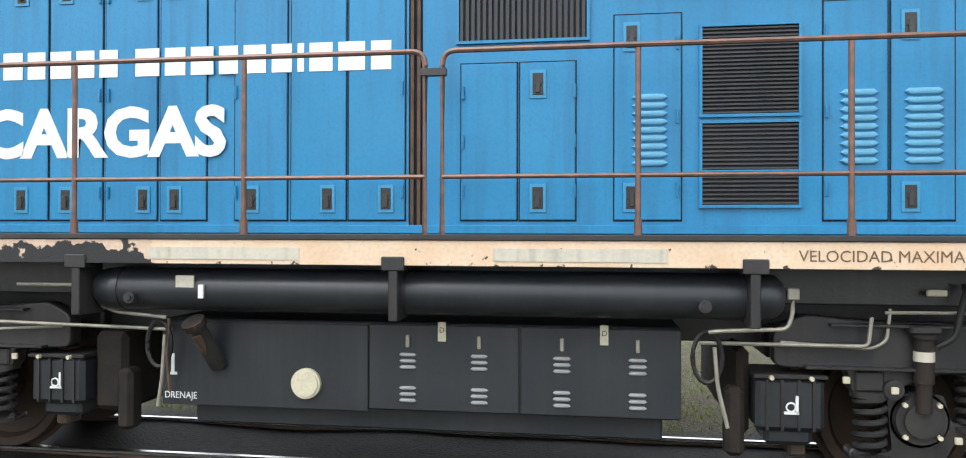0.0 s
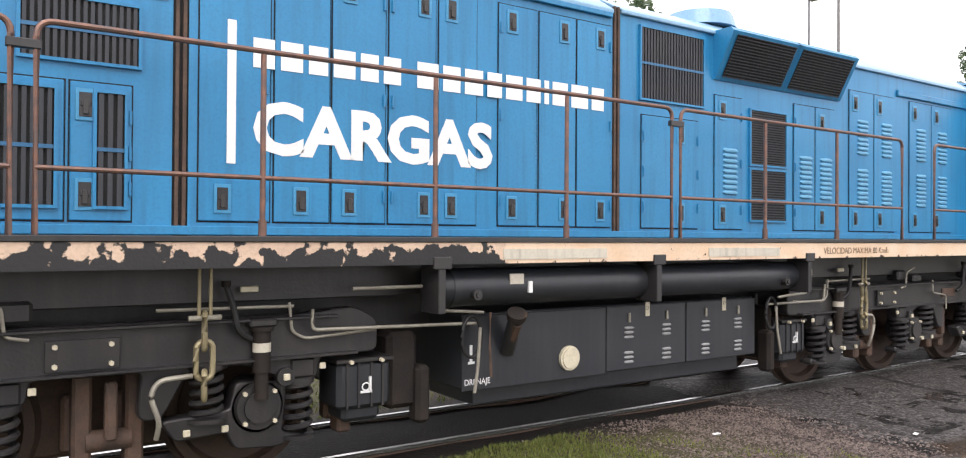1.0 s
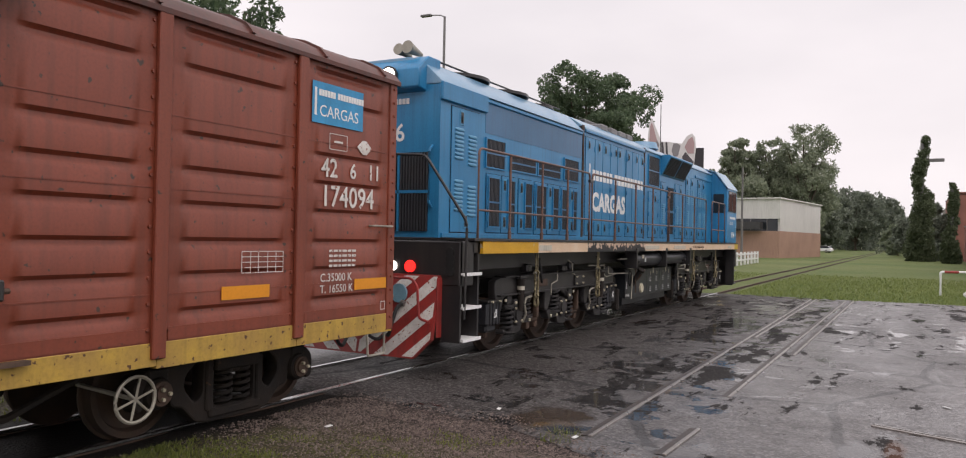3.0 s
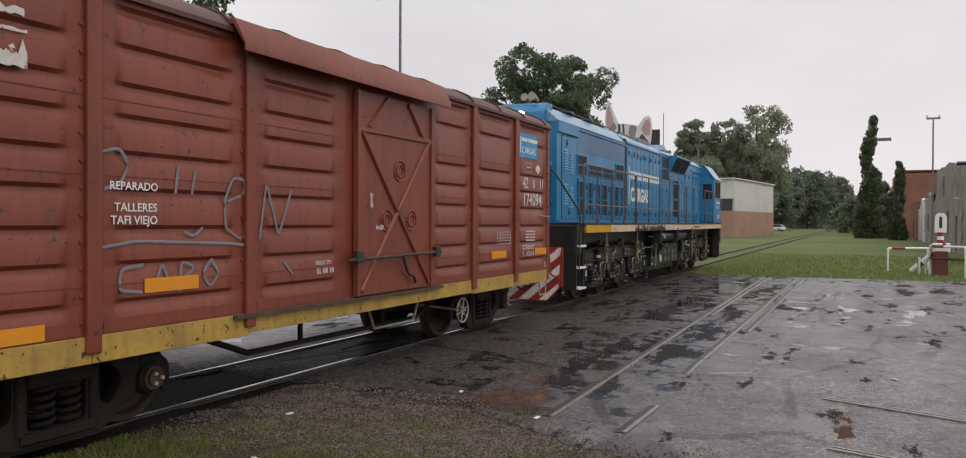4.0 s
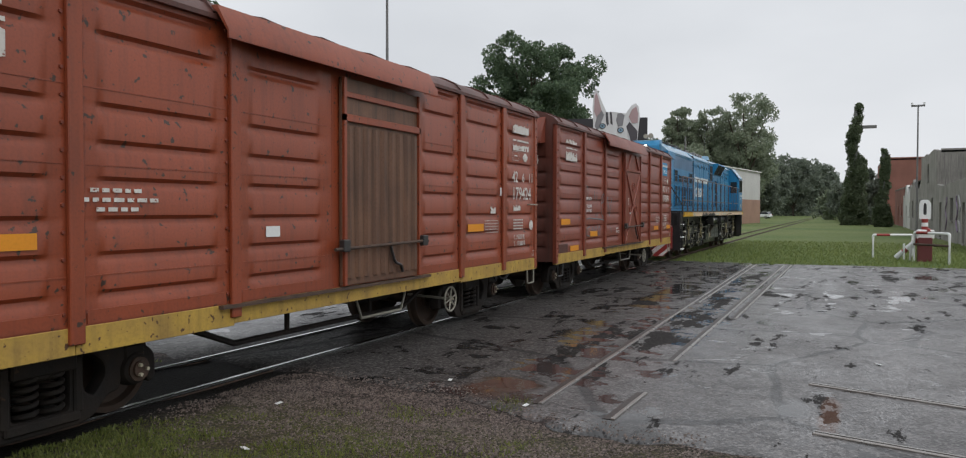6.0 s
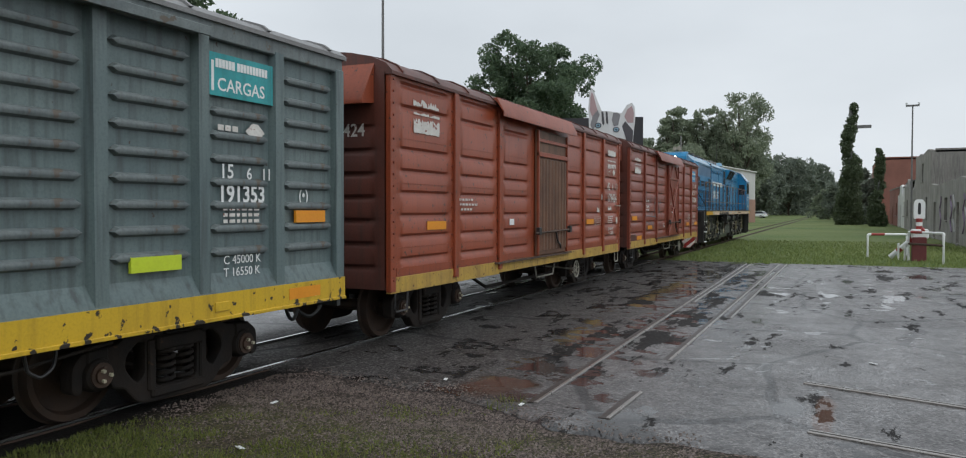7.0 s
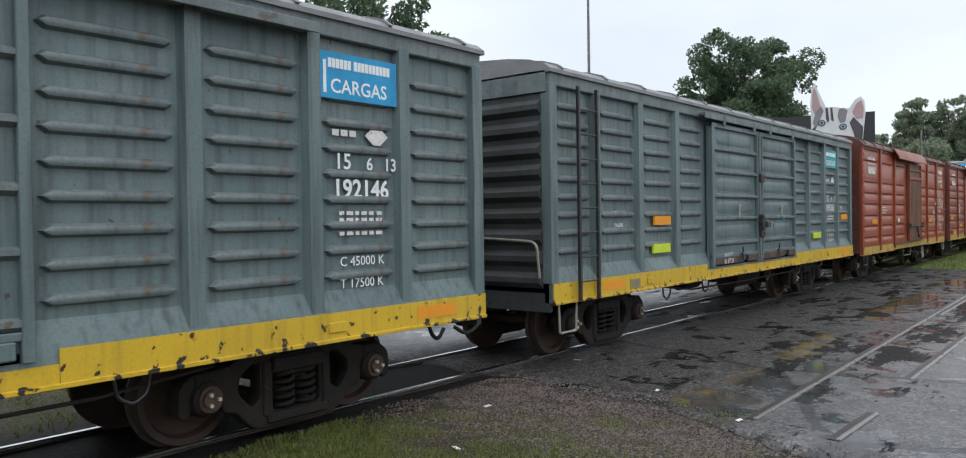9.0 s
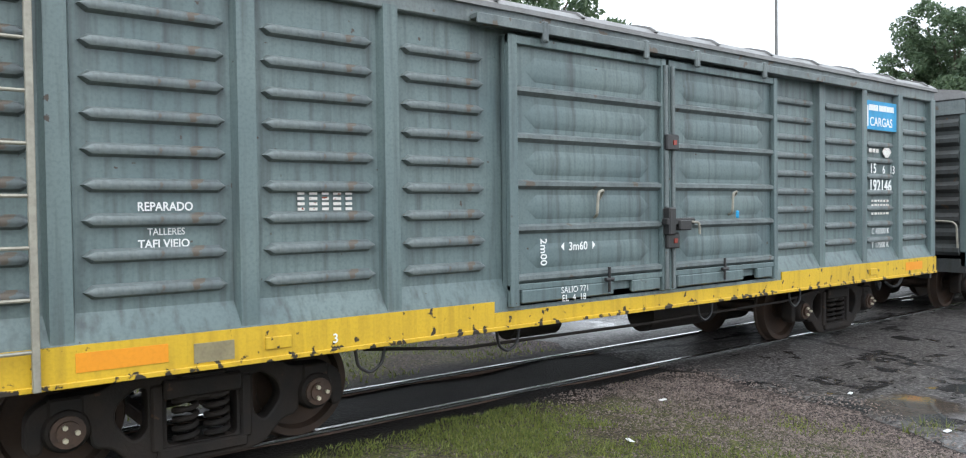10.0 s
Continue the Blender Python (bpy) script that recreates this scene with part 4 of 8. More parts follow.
    letters(car, number[0], 4.31 + ox, y, 2.175 + oz, 0.255, WHITE_WORN, stretch=0.95)
    letters(car, number[1], 4.74 + ox, y, 2.185 + oz, 0.21, WHITE_WORN)
    letters(car, number[2], 5.03 + ox, y, 2.19 + oz, 0.22, WHITE_WORN)
    letters(car, number[3], 4.31 + ox, y, 1.895 + oz, 0.285, WHITE_WORN, stretch=0.98)
    letters(car, number[4], 4.38 + ox * 1.6, y, 1.235 + oz * 0.3, 0.11, WHITE_WORN, bold=0.004)
    letters(car, number[5], 4.38 + ox * 1.6, y, 1.125 + oz * 0.3, 0.11, WHITE_WORN, bold=0.004)
    for k in range(4):
        bars(car, [0.05, 0.06, 0.04, 0.07, 0.05, 0.06], 4.36, y, 1.40 + k * 0.048, 0.022, 0.016, WHITE_WORN)
    # a ruled table, its lines almost worn off
    for z in (1.375, 1.42, 1.465, 1.51, 1.555):
        part("table_rule", B((3.24, 3.73, y - 0.001, y, z - 0.003, z + 0.003)), WHITE_WORN, car)
    for x in (3.24, 3.34, 3.43, 3.54, 3.64, 3.73):
        part("table_rule", B((x - 0.003, x + 0.003, y - 0.002, y - 0.001, 1.375, 1.555)), WHITE_WORN, car)
    part("small_frame", B((5.21, 5.29, y - 0.001, y, 0.93, 0.938), (5.21, 5.29, y - 0.001, y, 1.012, 1.02), (5.21, 5.218, y - 0.001, y, 0.938, 1.012), (5.282, 5.29, y - 0.001, y, 0.938, 1.012)), WHITE_WORN, car)
    me = side_rib(0.24, 0.004, 0.14)
    bmesh.ops.translate(me, verts=me.verts[:], vec=(4.88, y, 2.60))
    part("arrow_mark", me, WHITE_WORN, car)
    part("mark_frame", B((4.33, 4.60, y - 0.001, y, 2.53, 2.536), (4.33, 4.60, y - 0.001, y, 2.68, 2.686), (4.33, 4.336, y - 0.001, y, 2.53, 2.686), (4.594, 4.60, y - 0.001, y, 2.53, 2.686), (4.40, 4.53, y - 0.001, y, 2.60, 2.62)), WHITE_WORN, car)
    letters(car, number[3], half + 0.0, 0, 0, 0.22, WHITE_WORN, m=pose(-half - 0.045, -0.36, 2.60, 90, 0, -90), stretch=0.95)
    if first:
        part("sign_panel", B((4.07, 4.84, y - 0.002, y, 2.76, 3.15)), SKYBLUE, car, "sky blue panel with white lettering", 0.0)
        bars(car, [0.03], 4.10, y - 0.003, 2.83, 0.26, 0, WHITE)
        bars(car, [0.035] * 6 + [-0.03] + [0.035] * 10, 4.16, y - 0.003, 3.02, 0.06, 0.006, WHITE)
        letters(car, "CARGAS", 4.17, y - 0.003, 2.83, 0.155, WHITE, bold=0.0)
        part("repair_plate", B((-5.27, -4.74, y - 0.002, y + 0.006, 0.90, 1.06)), RED_DARK, car, "welded brown repair plate", 0.002)
        letters(car, "REPARADO", -3.54, y, 1.935, 0.085, WHITE)
        letters(car, "TALLERES", -3.50, y, 1.775, 0.09, WHITE)
        letters(car, "TAFI VIEJO", -3.53, y, 1.68, 0.09, WHITE)
        letters(car, "1m50", -0.2, -side - 0.095, 1.62, 0.07, WHITE)
        letters(car, "2m00", -0.36, -side - 0.095, 1.78, 0.07, WHITE, m=pose(-0.30, -side - 0.095, 2.02, 90) @ pose(0, 0, 0, 0, 0, -90))
        letters(car, "SALIO 771", -1.15, y, 1.27, 0.06, WHITE, bold=0)
        letters(car, "EL 08 18", -1.13, y, 1.18, 0.08, WHITE, bold=0)
        # sprayed loops and strokes
        for pts in ([(-3.65, 1.62), (-3.66, 2.16), (-3.45, 2.22), (-3.37, 2.1), (-3.45, 1.95), (-3.64, 1.9)], [(-2.93, 1.9), (-2.9, 2.12)], [(-2.76, 1.9), (-2.72, 2.1)], [(-2.84, 1.60), (-2.74, 1.55), (-2.64, 1.63)], [(-2.36, 1.85), (-2.16, 1.92), (-2.15, 2.05), (-2.3, 2.06), (-2.4, 1.85), (-2.38, 1.62), (-2.2, 1.52), (-2.06, 1.6)], [(-1.96, 1.52), (-1.87, 2.03), (-1.7, 1.55), (-1.52, 1.98)], [(-3.74, 1.47), (-3.3, 1.53), (-2.3, 1.49), (-2.0, 1.45)], [(-1.62, 1.3), (-1.5, 1.18)], [(-3.24, 1.35), (-3.44, 1.33), (-3.46, 1.17), (-3.25, 1.14)], [(-3.15, 1.13), (-3.06, 1.36), (-2.96, 1.13)], [(-2.88, 1.12), (-2.87, 1.36), (-2.72, 1.31), (-2.86, 1.22)], [(-2.55, 1.36), (-2.65, 1.25), (-2.56, 1.13), (-2.45, 1.24), (-2.55, 1.37)]):
            ob = T(bend([(x, -side - 0.014, z + 0.02) for x, z in pts], 0.05, 3), 0.014, 5)
            for v in ob.verts:
                v.co.y = -side - 0.008 + (v.co.y + side + 0.014) * 0.2
            part("graffiti_stroke", ob, CHALK, car)
    else:
        bars(car, [0.07, 0.06, 0.08, 0.05, 0.07], -3.55, y, 1.84, 0.03, 0.03, WHITE_WORN)
        bars(car, [0.09, 0.05, 0.07, 0.09, 0.06, 0.09, 0.08], -3.65, y, 1.77, 0.03, 0.03, WHITE_WORN)
        bars(car, [0.07, 0.08, 0.06, 0.07], -3.5, y, 1.70, 0.03, 0.03, WHITE_WORN)
        part("paper_label", B((-1.68, -1.48, y - 0.001, y, 1.46, 1.56)), WHITE, car)
    rg = random.Random(7 if first else 8)

    def flaked_patch(x0, x1, z0, z1, ragged):
        # old white paint with a ragged upper and lower edge
        n = 22
        top = [(x0 + (x1 - x0) * k / n, z1 - (z1 - z0) * ragged * rg.random()) for k in range(n + 1)]
        low = [(x0 + (x1 - x0) * k / n, z0 + (z1 - z0) * 0.22 * ragged * rg.random()) for k in range(n + 1)]
        bm = bmesh.new()
        bm_prism(bm, low + top[::-1], "y", y - 0.002, y)
        part("worn_panel", bm, WHITE_CRACKED, car, "cracked white patch")

    flaked_patch(-4.86, -4.16, 2.68, 2.88, 0.55 if first else 0.35)
    flaked_patch(-4.86, -4.16, 2.915, 2.955, 0.6)
    flaked_patch(-4.87, -4.18, 3.02, 3.12, 0.7)
    if not first:
        flaked_patch(4.33, 5.03, 2.975, 3.13, 0.25)
        flaked_patch(4.33, 5.03, 2.845, 2.885, 0.5)
        flaked_patch(4.33, 5.03, 2.695, 2.805, 0.35)
        flaked_patch(3.44, 3.63, 1.655, 1.785, 0.5)
        flaked_patch(4.36, 4.66, 1.70, 1.81, 0.6)
        part("paper_label", B((3.81, 3.905, y - 0.001, y, 1.94, 2.07)), WHITE, car, "small white paper label")
        bm = bmesh.new()
        bm_cyl(bm, (5.15, y - 0.002, 1.46), (5.15, y, 1.46), 0.085, 20)
        part("round_mark", bm, WHITE_WORN, car)
    return car


red_boxcar("oxide red ribbed boxcar with a braced door and graffiti", -17.35, RED_A, ("42", "6", "11", "174094", "C.35000 K", "T. 16550 K"), True)
red_boxcar("bright red ribbed boxcar with a rusty corrugated door", -29.24, RED_B, ("42", "6", "11", "179424", "C.35000 K", "T. 17300 K"), False)


# ---- grey boxcars ----
def grey_boxcar(label, cx, number, last):
    half, side = 6.05, 1.31
    zb, zt, ztop = 0.77, 0.985, 3.20
    car = boxcar("boxcar", label, cx, half, side, "grey")
    sheet = part("near_side", B((-half, half, -side + 0.05, -side + 0.10, zt - 0.02, ztop)), GREY, car)
    bm = bmesh.new()
    bm_prism(bm, [(-side + 0.06, zt + 0.19), (-side - 0.03, zt + 0.0), (-side - 0.03, zb), (-side + 0.08, zb), (-side + 0.08, zt + 0.19)], "x", -half, half)
    part("lower_flare", bm, GREY, car, "sloping foot of the side sheet")
    for a, b, d in ((-half, -2.0, 0), (2.1, half, 0), (-2.0, 2.1, 0.09)):
        sill = part("side_sill", B((a + 0.002, b - 0.002, -side - 0.045, -side - 0.02, zb, zt - d)), YELLOW, car, "bright yellow side sill, scuffed")
    part("sill_lip", B((-half, half, -side - 0.06, -side - 0.01, zb - 0.02, zb + 0.012)), YELLOW, sill, "", 0.004)
    part("sill_plate", B((-3.9, -3.72, -side - 0.06, -side - 0.045, zb + 0.06, zb + 0.14)), YELLOW, sill, "", 0.004)
    part("sill_plate", B((4.1, 4.28, -side - 0.06, -side - 0.045, zb + 0.06, zb + 0.14)), YELLOW, sill, "", 0.004)
    part("sill_plate", B((-4.35, -4.1, -side - 0.05, -side - 0.045, zb + 0.03, zb + 0.15)), BRASS, sill, "small builder plate")
    part("reflective_tape", B((-5.0, -4.5, -side - 0.049, -side - 0.046, zb + 0.06, zb + 0.17)), REFLECT, car, "orange reflective tape")
    part("reflective_tape", B((5.1, 5.6, -side - 0.049, -side - 0.046, zb + 0.06, zb + 0.17)), REFLECT, car, "orange reflective tape")
    posts = (-5.06, -3.98, -2.91, 3.0, 4.02, 5.0)
    for x in posts:
        bm = bmesh.new()
        bm_prism(bm, [(x - 0.085, -side + 0.06), (x - 0.06, -side - 0.025), (x + 0.06, -side - 0.025), (x + 0.085, -side + 0.06)], "z", zt + 0.005, ztop)
        part("side_post", bm, GREY, car)
    for x in (-half + 0.06, half - 0.06):
        part("corner_post", B((x - 0.07, x + 0.07, -side - 0.03, -side + 0.10, zt, ztop)), GREY, car, "", 0.008)
    part("top_rail", B((-half, half, -side - 0.02, -side + 0.1, ztop - 0.03, ztop + 0.14)), GREY_RIB, car, "", 0.01)
    part("door_rail", B((-2.2, 4.0, -side - 0.12, -side - 0.03, ztop - 0.01, ztop + 0.03), (-2.2, 4.0, -side - 0.13, -side - 0.11, ztop - 0.05, ztop + 0.03)), GREY_RIB, car, "", 0.004)
    bays = ((-half + 0.13, -5.15), (-4.97, -4.07), (-3.89, -3.0), (-2.82, -2.0), (2.0, 2.91), (3.09, 3.93), (4.11, 4.91), (5.09, half - 0.13))
    for a, b in bays:
        me = as_mesh(side_rib(b - a - 0.06, 0.05, 0.085), "side_rib", GREY_RIB)
        for k in range(9):
            put("side_rib", me, sheet, (a + b) / 2, -side + 0.05, (1.268 if last else 1.335) + (0.206 if last else 0.2045) * k)
    # the pair of plug doors
    for d0, d1 in ((-1.86, 0.08), (0.12, 1.96)):
        door = part("door", B((d0, d1, -side - 0.03, -side + 0.02, 0.93, 3.12)), GREY, car, "ribbed grey door leaf")
        part("door_frame", B((d0, d0 + 0.09, -side - 0.085, -side - 0.031, 0.93, 3.12), (d1 - 0.07, d1, -side - 0.085, -side - 0.031, 0.93, 3.12), (d0, d1, -side - 0.075, -side - 0.031, 3.05, 3.12), (d0, d1, -side - 0.075, -side - 0.031, 1.06, 1.11)), GREY, door, "", 0.006)
        for z in ((1.16, 1.565, 1.93, 2.315, 2.695) if last else (1.285, 1.67, 2.02, 2.39, 2.737)):
            bm = bmesh.new()
            bm_prism(bm, [(-side - 0.031, z - 0.05), (-side - 0.075, z - 0.02), (-side - 0.075, z + 0.012), (-side - 0.031, z + 0.03)], "x", d0 + 0.09, d1 - 0.07)
            part("door_rib", bm, GREY_RIB, door)
            w = d1 - d0 - 0.4
            bm = side_rib(w, 0.012, 0.20)
            bmesh.ops.translate(bm, verts=bm.verts[:], vec=((d0 + d1) / 2, -side - 0.031, z + 0.17))
            part("pressed_panel", bm, GREY, door)
        part("kick_plate", B((d0 + 0.12, d0 + 1.2, -side - 0.08, -side - 0.031, 0.95, 1.06), (d0 + 1.45, d1 - 0.1, -side - 0.08, -side - 0.031, 0.95, 1.06)), GREY if last else RUSTY, door, "", 0.01)
        hx = d0 + 1.0
        part("door_handle", T(bend([(hx, -side - 0.04, 1.64), (hx - 0.04, -side - 0.11, 1.66), (hx - 0.02, -side - 0.11, 1.86), (hx + 0.05, -side - 0.11, 1.88), (hx + 0.06, -side - 0.04, 1.80)], 0.03), 0.013), PIPE, door, "pale bent door handle")
    part("lock_rod", C(((0.05, -side - 0.10, 0.95), (0.05, -side - 0.10, 3.06), 0.022, 8), ((0.15, -side - 0.10, 0.95), (0.15, -side - 0.10, 3.06), 0.018, 8)), GREY_RIB, car)
    part("lock_case", B((-0.02, 0.40, -side - 0.17, -side - 0.09, 1.55, 1.62), (0.0, 0.10, -side - 0.18, -side - 0.09, 1.46, 1.72), (0.14, 0.32, -side - 0.19, -side - 0.09, 1.50, 1.60)), BLACK, car, "dark door lock", 0.012)
    part("lock_handle", T(bend([(0.32, -side - 0.18, 1.58), (0.41, -side - 0.2, 1.57), (0.42, -side - 0.2, 1.46)], 0.02), 0.012), PIPE, car)
    for z in (1.37, 2.30):
        hs = part("reflector", B((0.02, 0.20, -side - 0.14, -side - 0.09, z - 0.04, z + 0.11)), BLACK, car, "red reflector in a dark housing", 0.012)
        part("lens", B((0.105, 0.15, -side - 0.148, -side - 0.138, z + 0.01, z + 0.055)), REFL_R, hs)
    for x in (-1.5, -0.25, 0.5, 1.65):
        part("door_hanger", B((x - 0.03, x + 0.03, -side - 0.145, -side - 0.10, 3.08, 3.25)), GREY_RIB, car, "", 0.012)
    for x in (-0.75, 0.95):
        part("latch_bolt", C(((x, -side - 0.11, 0.98), (x, -side - 0.11, 1.20), 0.014, 8), ((x - 0.05, -side - 0.11, 1.09), (x + 0.05, -side - 0.11, 1.09), 0.018, 8)), BLACK, car)
    part("blue_seal", B((1.13, 1.18, -side - 0.13, -side - 0.11, 1.60, 1.68)), SKYBLUE, car, "", 0.01)
    # ladder at the rear corner
    ladder = part("ladder", B((-5.62, -5.58, -side - 0.12, -side - 0.08, 0.76, 3.2), (-5.22, -5.18, -side - 0.12, -side - 0.08, 0.76, 3.2)), BLACK if not last else PIPE, car, "steel ladder", 0.004)
    for k in range(8):
        part("rung", C(((-5.6, -side - 0.1, 0.98 + k * 0.28), (-5.2, -side - 0.1, 0.98 + k * 0.28), 0.011, 8)), BLACK if not last else PIPE, ladder)
    part("foot_step", T(bend([(-5.9, -side, 0.8), (-5.88, -side, 0.42), (-5.55, -side, 0.42), (-5.53, -side, 0.8)], 0.03), 0.014), PIPE, car)
    roof(car, half, side, ztop + 0.15, 3.56, GREY_ROOF, 13)
    for s in (-1, 1):
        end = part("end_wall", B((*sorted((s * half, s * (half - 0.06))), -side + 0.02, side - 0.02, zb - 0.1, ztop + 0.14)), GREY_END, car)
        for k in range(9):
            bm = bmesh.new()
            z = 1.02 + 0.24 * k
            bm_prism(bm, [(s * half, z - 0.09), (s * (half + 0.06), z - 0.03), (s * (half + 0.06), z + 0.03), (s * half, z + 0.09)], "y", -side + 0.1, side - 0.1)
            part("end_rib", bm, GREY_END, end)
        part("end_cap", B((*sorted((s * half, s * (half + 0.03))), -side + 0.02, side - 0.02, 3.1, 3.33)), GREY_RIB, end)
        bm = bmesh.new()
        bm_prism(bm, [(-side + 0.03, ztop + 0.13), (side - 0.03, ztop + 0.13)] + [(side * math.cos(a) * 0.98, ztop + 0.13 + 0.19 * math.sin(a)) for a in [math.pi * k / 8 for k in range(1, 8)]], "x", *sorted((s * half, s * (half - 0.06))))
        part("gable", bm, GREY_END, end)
    part("end_pipe", T(bend([(-half - 0.05, -1.2, 1.05), (-half - 0.1, -1.2, 1.45), (-half - 0.1, -0.2, 1.5)], 0.1), 0.016), PIPE, car)
    part("rope_loop", T([(half + 0.06 + 0.07 * math.cos(a), -1.05, 2.3 + 0.24 * math.sin(a)) for a in [2 * math.pi * k / 16 for k in range(17)]], 0.015, 6), PIPE, car, "loop of pale rope")
    part("brake_gear", C(((-1.2, -0.5, 0.64), (-0.6, -0.5, 0.64), 0.15, 16), ((-0.6, -0.5, 0.64), (2.5, -0.5, 0.6), 0.025, 8)), GRIME, car)
    part("air_tank", C(((0.6, -0.6, 0.58), (1.7, -0.6, 0.58), 0.19, 18)), GRIME, car)
    part("brake_pipe", T([(-3.1, -side + 0.1, 0.72), (-2.2, -side + 0.12, 0.62), (0, -side + 0.12, 0.60), (2.4, -side + 0.12, 0.62), (3.2, -side + 0.12, 0.7)], 0.014), GRIME, car)
    for x in (-3.05, -1.75, 0.9, 2.6):
        part("hanger_loop", T(bend([(x - 0.13, -side + 0.1, 0.78), (x - 0.1, -side + 0.1, 0.6), (x, -side + 0.1, 0.54), (x + 0.1, -side + 0.1, 0.6), (x + 0.13, -side + 0.1, 0.78)], 0.04), 0.013), BLACK, car)
    # markings
    y = -side + 0.048
    x0 = 4.14
    panel = SKYBLUE if last else TEAL
    part("sign_panel", B((x0 - 0.06, x0 + 0.78, -side - 0.006, -side - 0.002, 2.69, 3.06)), panel, car, "sky blue panel with white lettering" if last else "faded teal panel with white lettering")
    bars(car, [0.03], x0 - 0.02, -side - 0.007, 2.73, 0.26, 0, WHITE)
    bars(car, [0.034] * 6 + [-0.025] + [0.034] * 10, x0 + 0.03, -side - 0.007, 2.935, 0.075, 0.0065, WHITE)
    letters(car, "CARGAS", x0 + 0.05, -side - 0.007, 2.74, 0.16, WHITE, bold=0.01)
    z1, z2, z3, z4, z5 = (2.135, 1.90, 1.76, 1.345, 1.165) if last else (1.985, 1.775, 1.70, 1.225, 1.115)
    letters(car, number[0], x0 + 0.10, y - 0.03, z1, 0.18, WHITE)
    letters(car, number[1], x0 + 0.44, y - 0.03, z1, 0.15, WHITE)
    letters(car, number[2], x0 + 0.64, y - 0.03, z1, 0.15, WHITE)
    letters(car, number[3], x0 + 0.08, y - 0.03, z2, 0.215, WHITE, bold=0.022, stretch=0.95)
    for z in (z3, z3 - 0.055, z3 - 0.11, z3 - 0.165):
        bars(car, [0.05, 0.07, 0.04, 0.06, 0.05, 0.07], x0 + 0.14, y - 0.03, z, 0.03, 0.025, WHITE_WORN)
    letters(car, number[4], x0 + 0.14, y - 0.03, z4, 0.11, WHITE, bold=0.0)
    letters(car, number[5], x0 + 0.14, y - 0.03, z5, 0.11, WHITE, bold=0.0)
    me = side_rib(0.26, 0.003, 0.15)
    bmesh.ops.translate(me, verts=me.verts[:], vec=(x0 + 0.56, y - 0.03, 2.42))
    part("arrow_mark", me, WHITE_WORN, car)
    bars(car, [0.07, 0.07, 0.07], x0 + 0.08, y - 0.03, 2.40, 0.05, 0.02, WHITE_WORN)
    letters(car, "REPARADO", -4.635, y - 0.005, 1.735, 0.075, WHITE, bold=0.02, stretch=0.85)
    letters(car, "TALLERES", -4.58, y - 0.005, 1.588, 0.06, WHITE, bold=0.01, stretch=0.85)
    letters(car, "TAFI VIEJO", -4.635, y - 0.005, 1.512, 0.07, WHITE, bold=0.02, stretch=0.92)
    if last:
        for r in range(5):
            bars(car, [0.05, 0.06, 0.05, 0.06, 0.05], -3.62, y - 0.01, 1.69 + r * 0.036, 0.02, 0.035, WHITE_WORN)
        letters(car, "3m60", -1.215, -side - 0.078, 1.365, 0.10, WHITE)
        for x, d in ((-1.27, -1), (-0.93, 1)):
            bm = bmesh.new()
            bm_prism(bm, [(x, 1.365), (x + d * 0.035, 1.40), (x, 1.435)][::d], "y", -side - 0.08, -side - 0.078)
            part("arrow_mark", bm, WHITE, car)
        letters(car, "2m00", 0, 0, 0, 0.10, WHITE, m=pose(-1.535, -side - 0.078, 1.475, 90) @ pose(0, 0, 0, 0, 0, -90))
        letters(car, "SALIO 771", -1.315, -side - 0.085, 1.005, 0.075, WHITE, bold=0)
        letters(car, "EL  4  18", -1.305, -side - 0.085, 0.935, 0.08, WHITE, bold=0)
        letters(car, "3", -3.42, -side - 0.048, zb + 0.05, 0.09, WHITE)
    else:
        put("reflective_tape", as_mesh(B((-0.24, 0.24, -0.03, -0.0, -0.06, 0.06)), "reflective_tape", REFLECT), car, 5.5, -side + 0.02, 1.64, "orange reflective tape")
        put("reflective_tape", as_mesh(B((-0.24, 0.24, -0.03, -0.0, -0.06, 0.06)), "reflective_tape", REFLECT), car, -3.36, -side + 0.02, 1.655, "orange reflective tape")
        for x in (-3.39, 3.52):
            put("reflective_tape", as_mesh(B((-0.25, 0.25, -0.03, -0.0, -0.06, 0.06)), "reflective_tape", LIME), car, x, -side + 0.02, 1.28, "lime reflective tape")
        letters(car, "(•)", 5.36, y - 0.01, 1.80, 0.16, WHITE)
        letters(car, "2", 5.5, -side - 0.048, zb + 0.06, 0.09, WHITE)
        letters(car, "SALIO 771", -1.45, -side - 0.085, 1.075, 0.08, WHITE, bold=0)
        letters(car, "EL 07 20", -1.45, -side - 0.085, 0.965, 0.105, WHITE, bold=0)
    return car


grey_boxcar("blue-grey ribbed boxcar with a yellow sill and lime tape", -41.72, ("15", "6", "11", "191353", "C 45000 K", "T 16550 K"), False)
grey_boxcar("blue-grey ribbed boxcar with double doors and yellow sill", -55.0, ("15", "6", "13", "192146", "C 45000 K", "T 17500 K"), True)


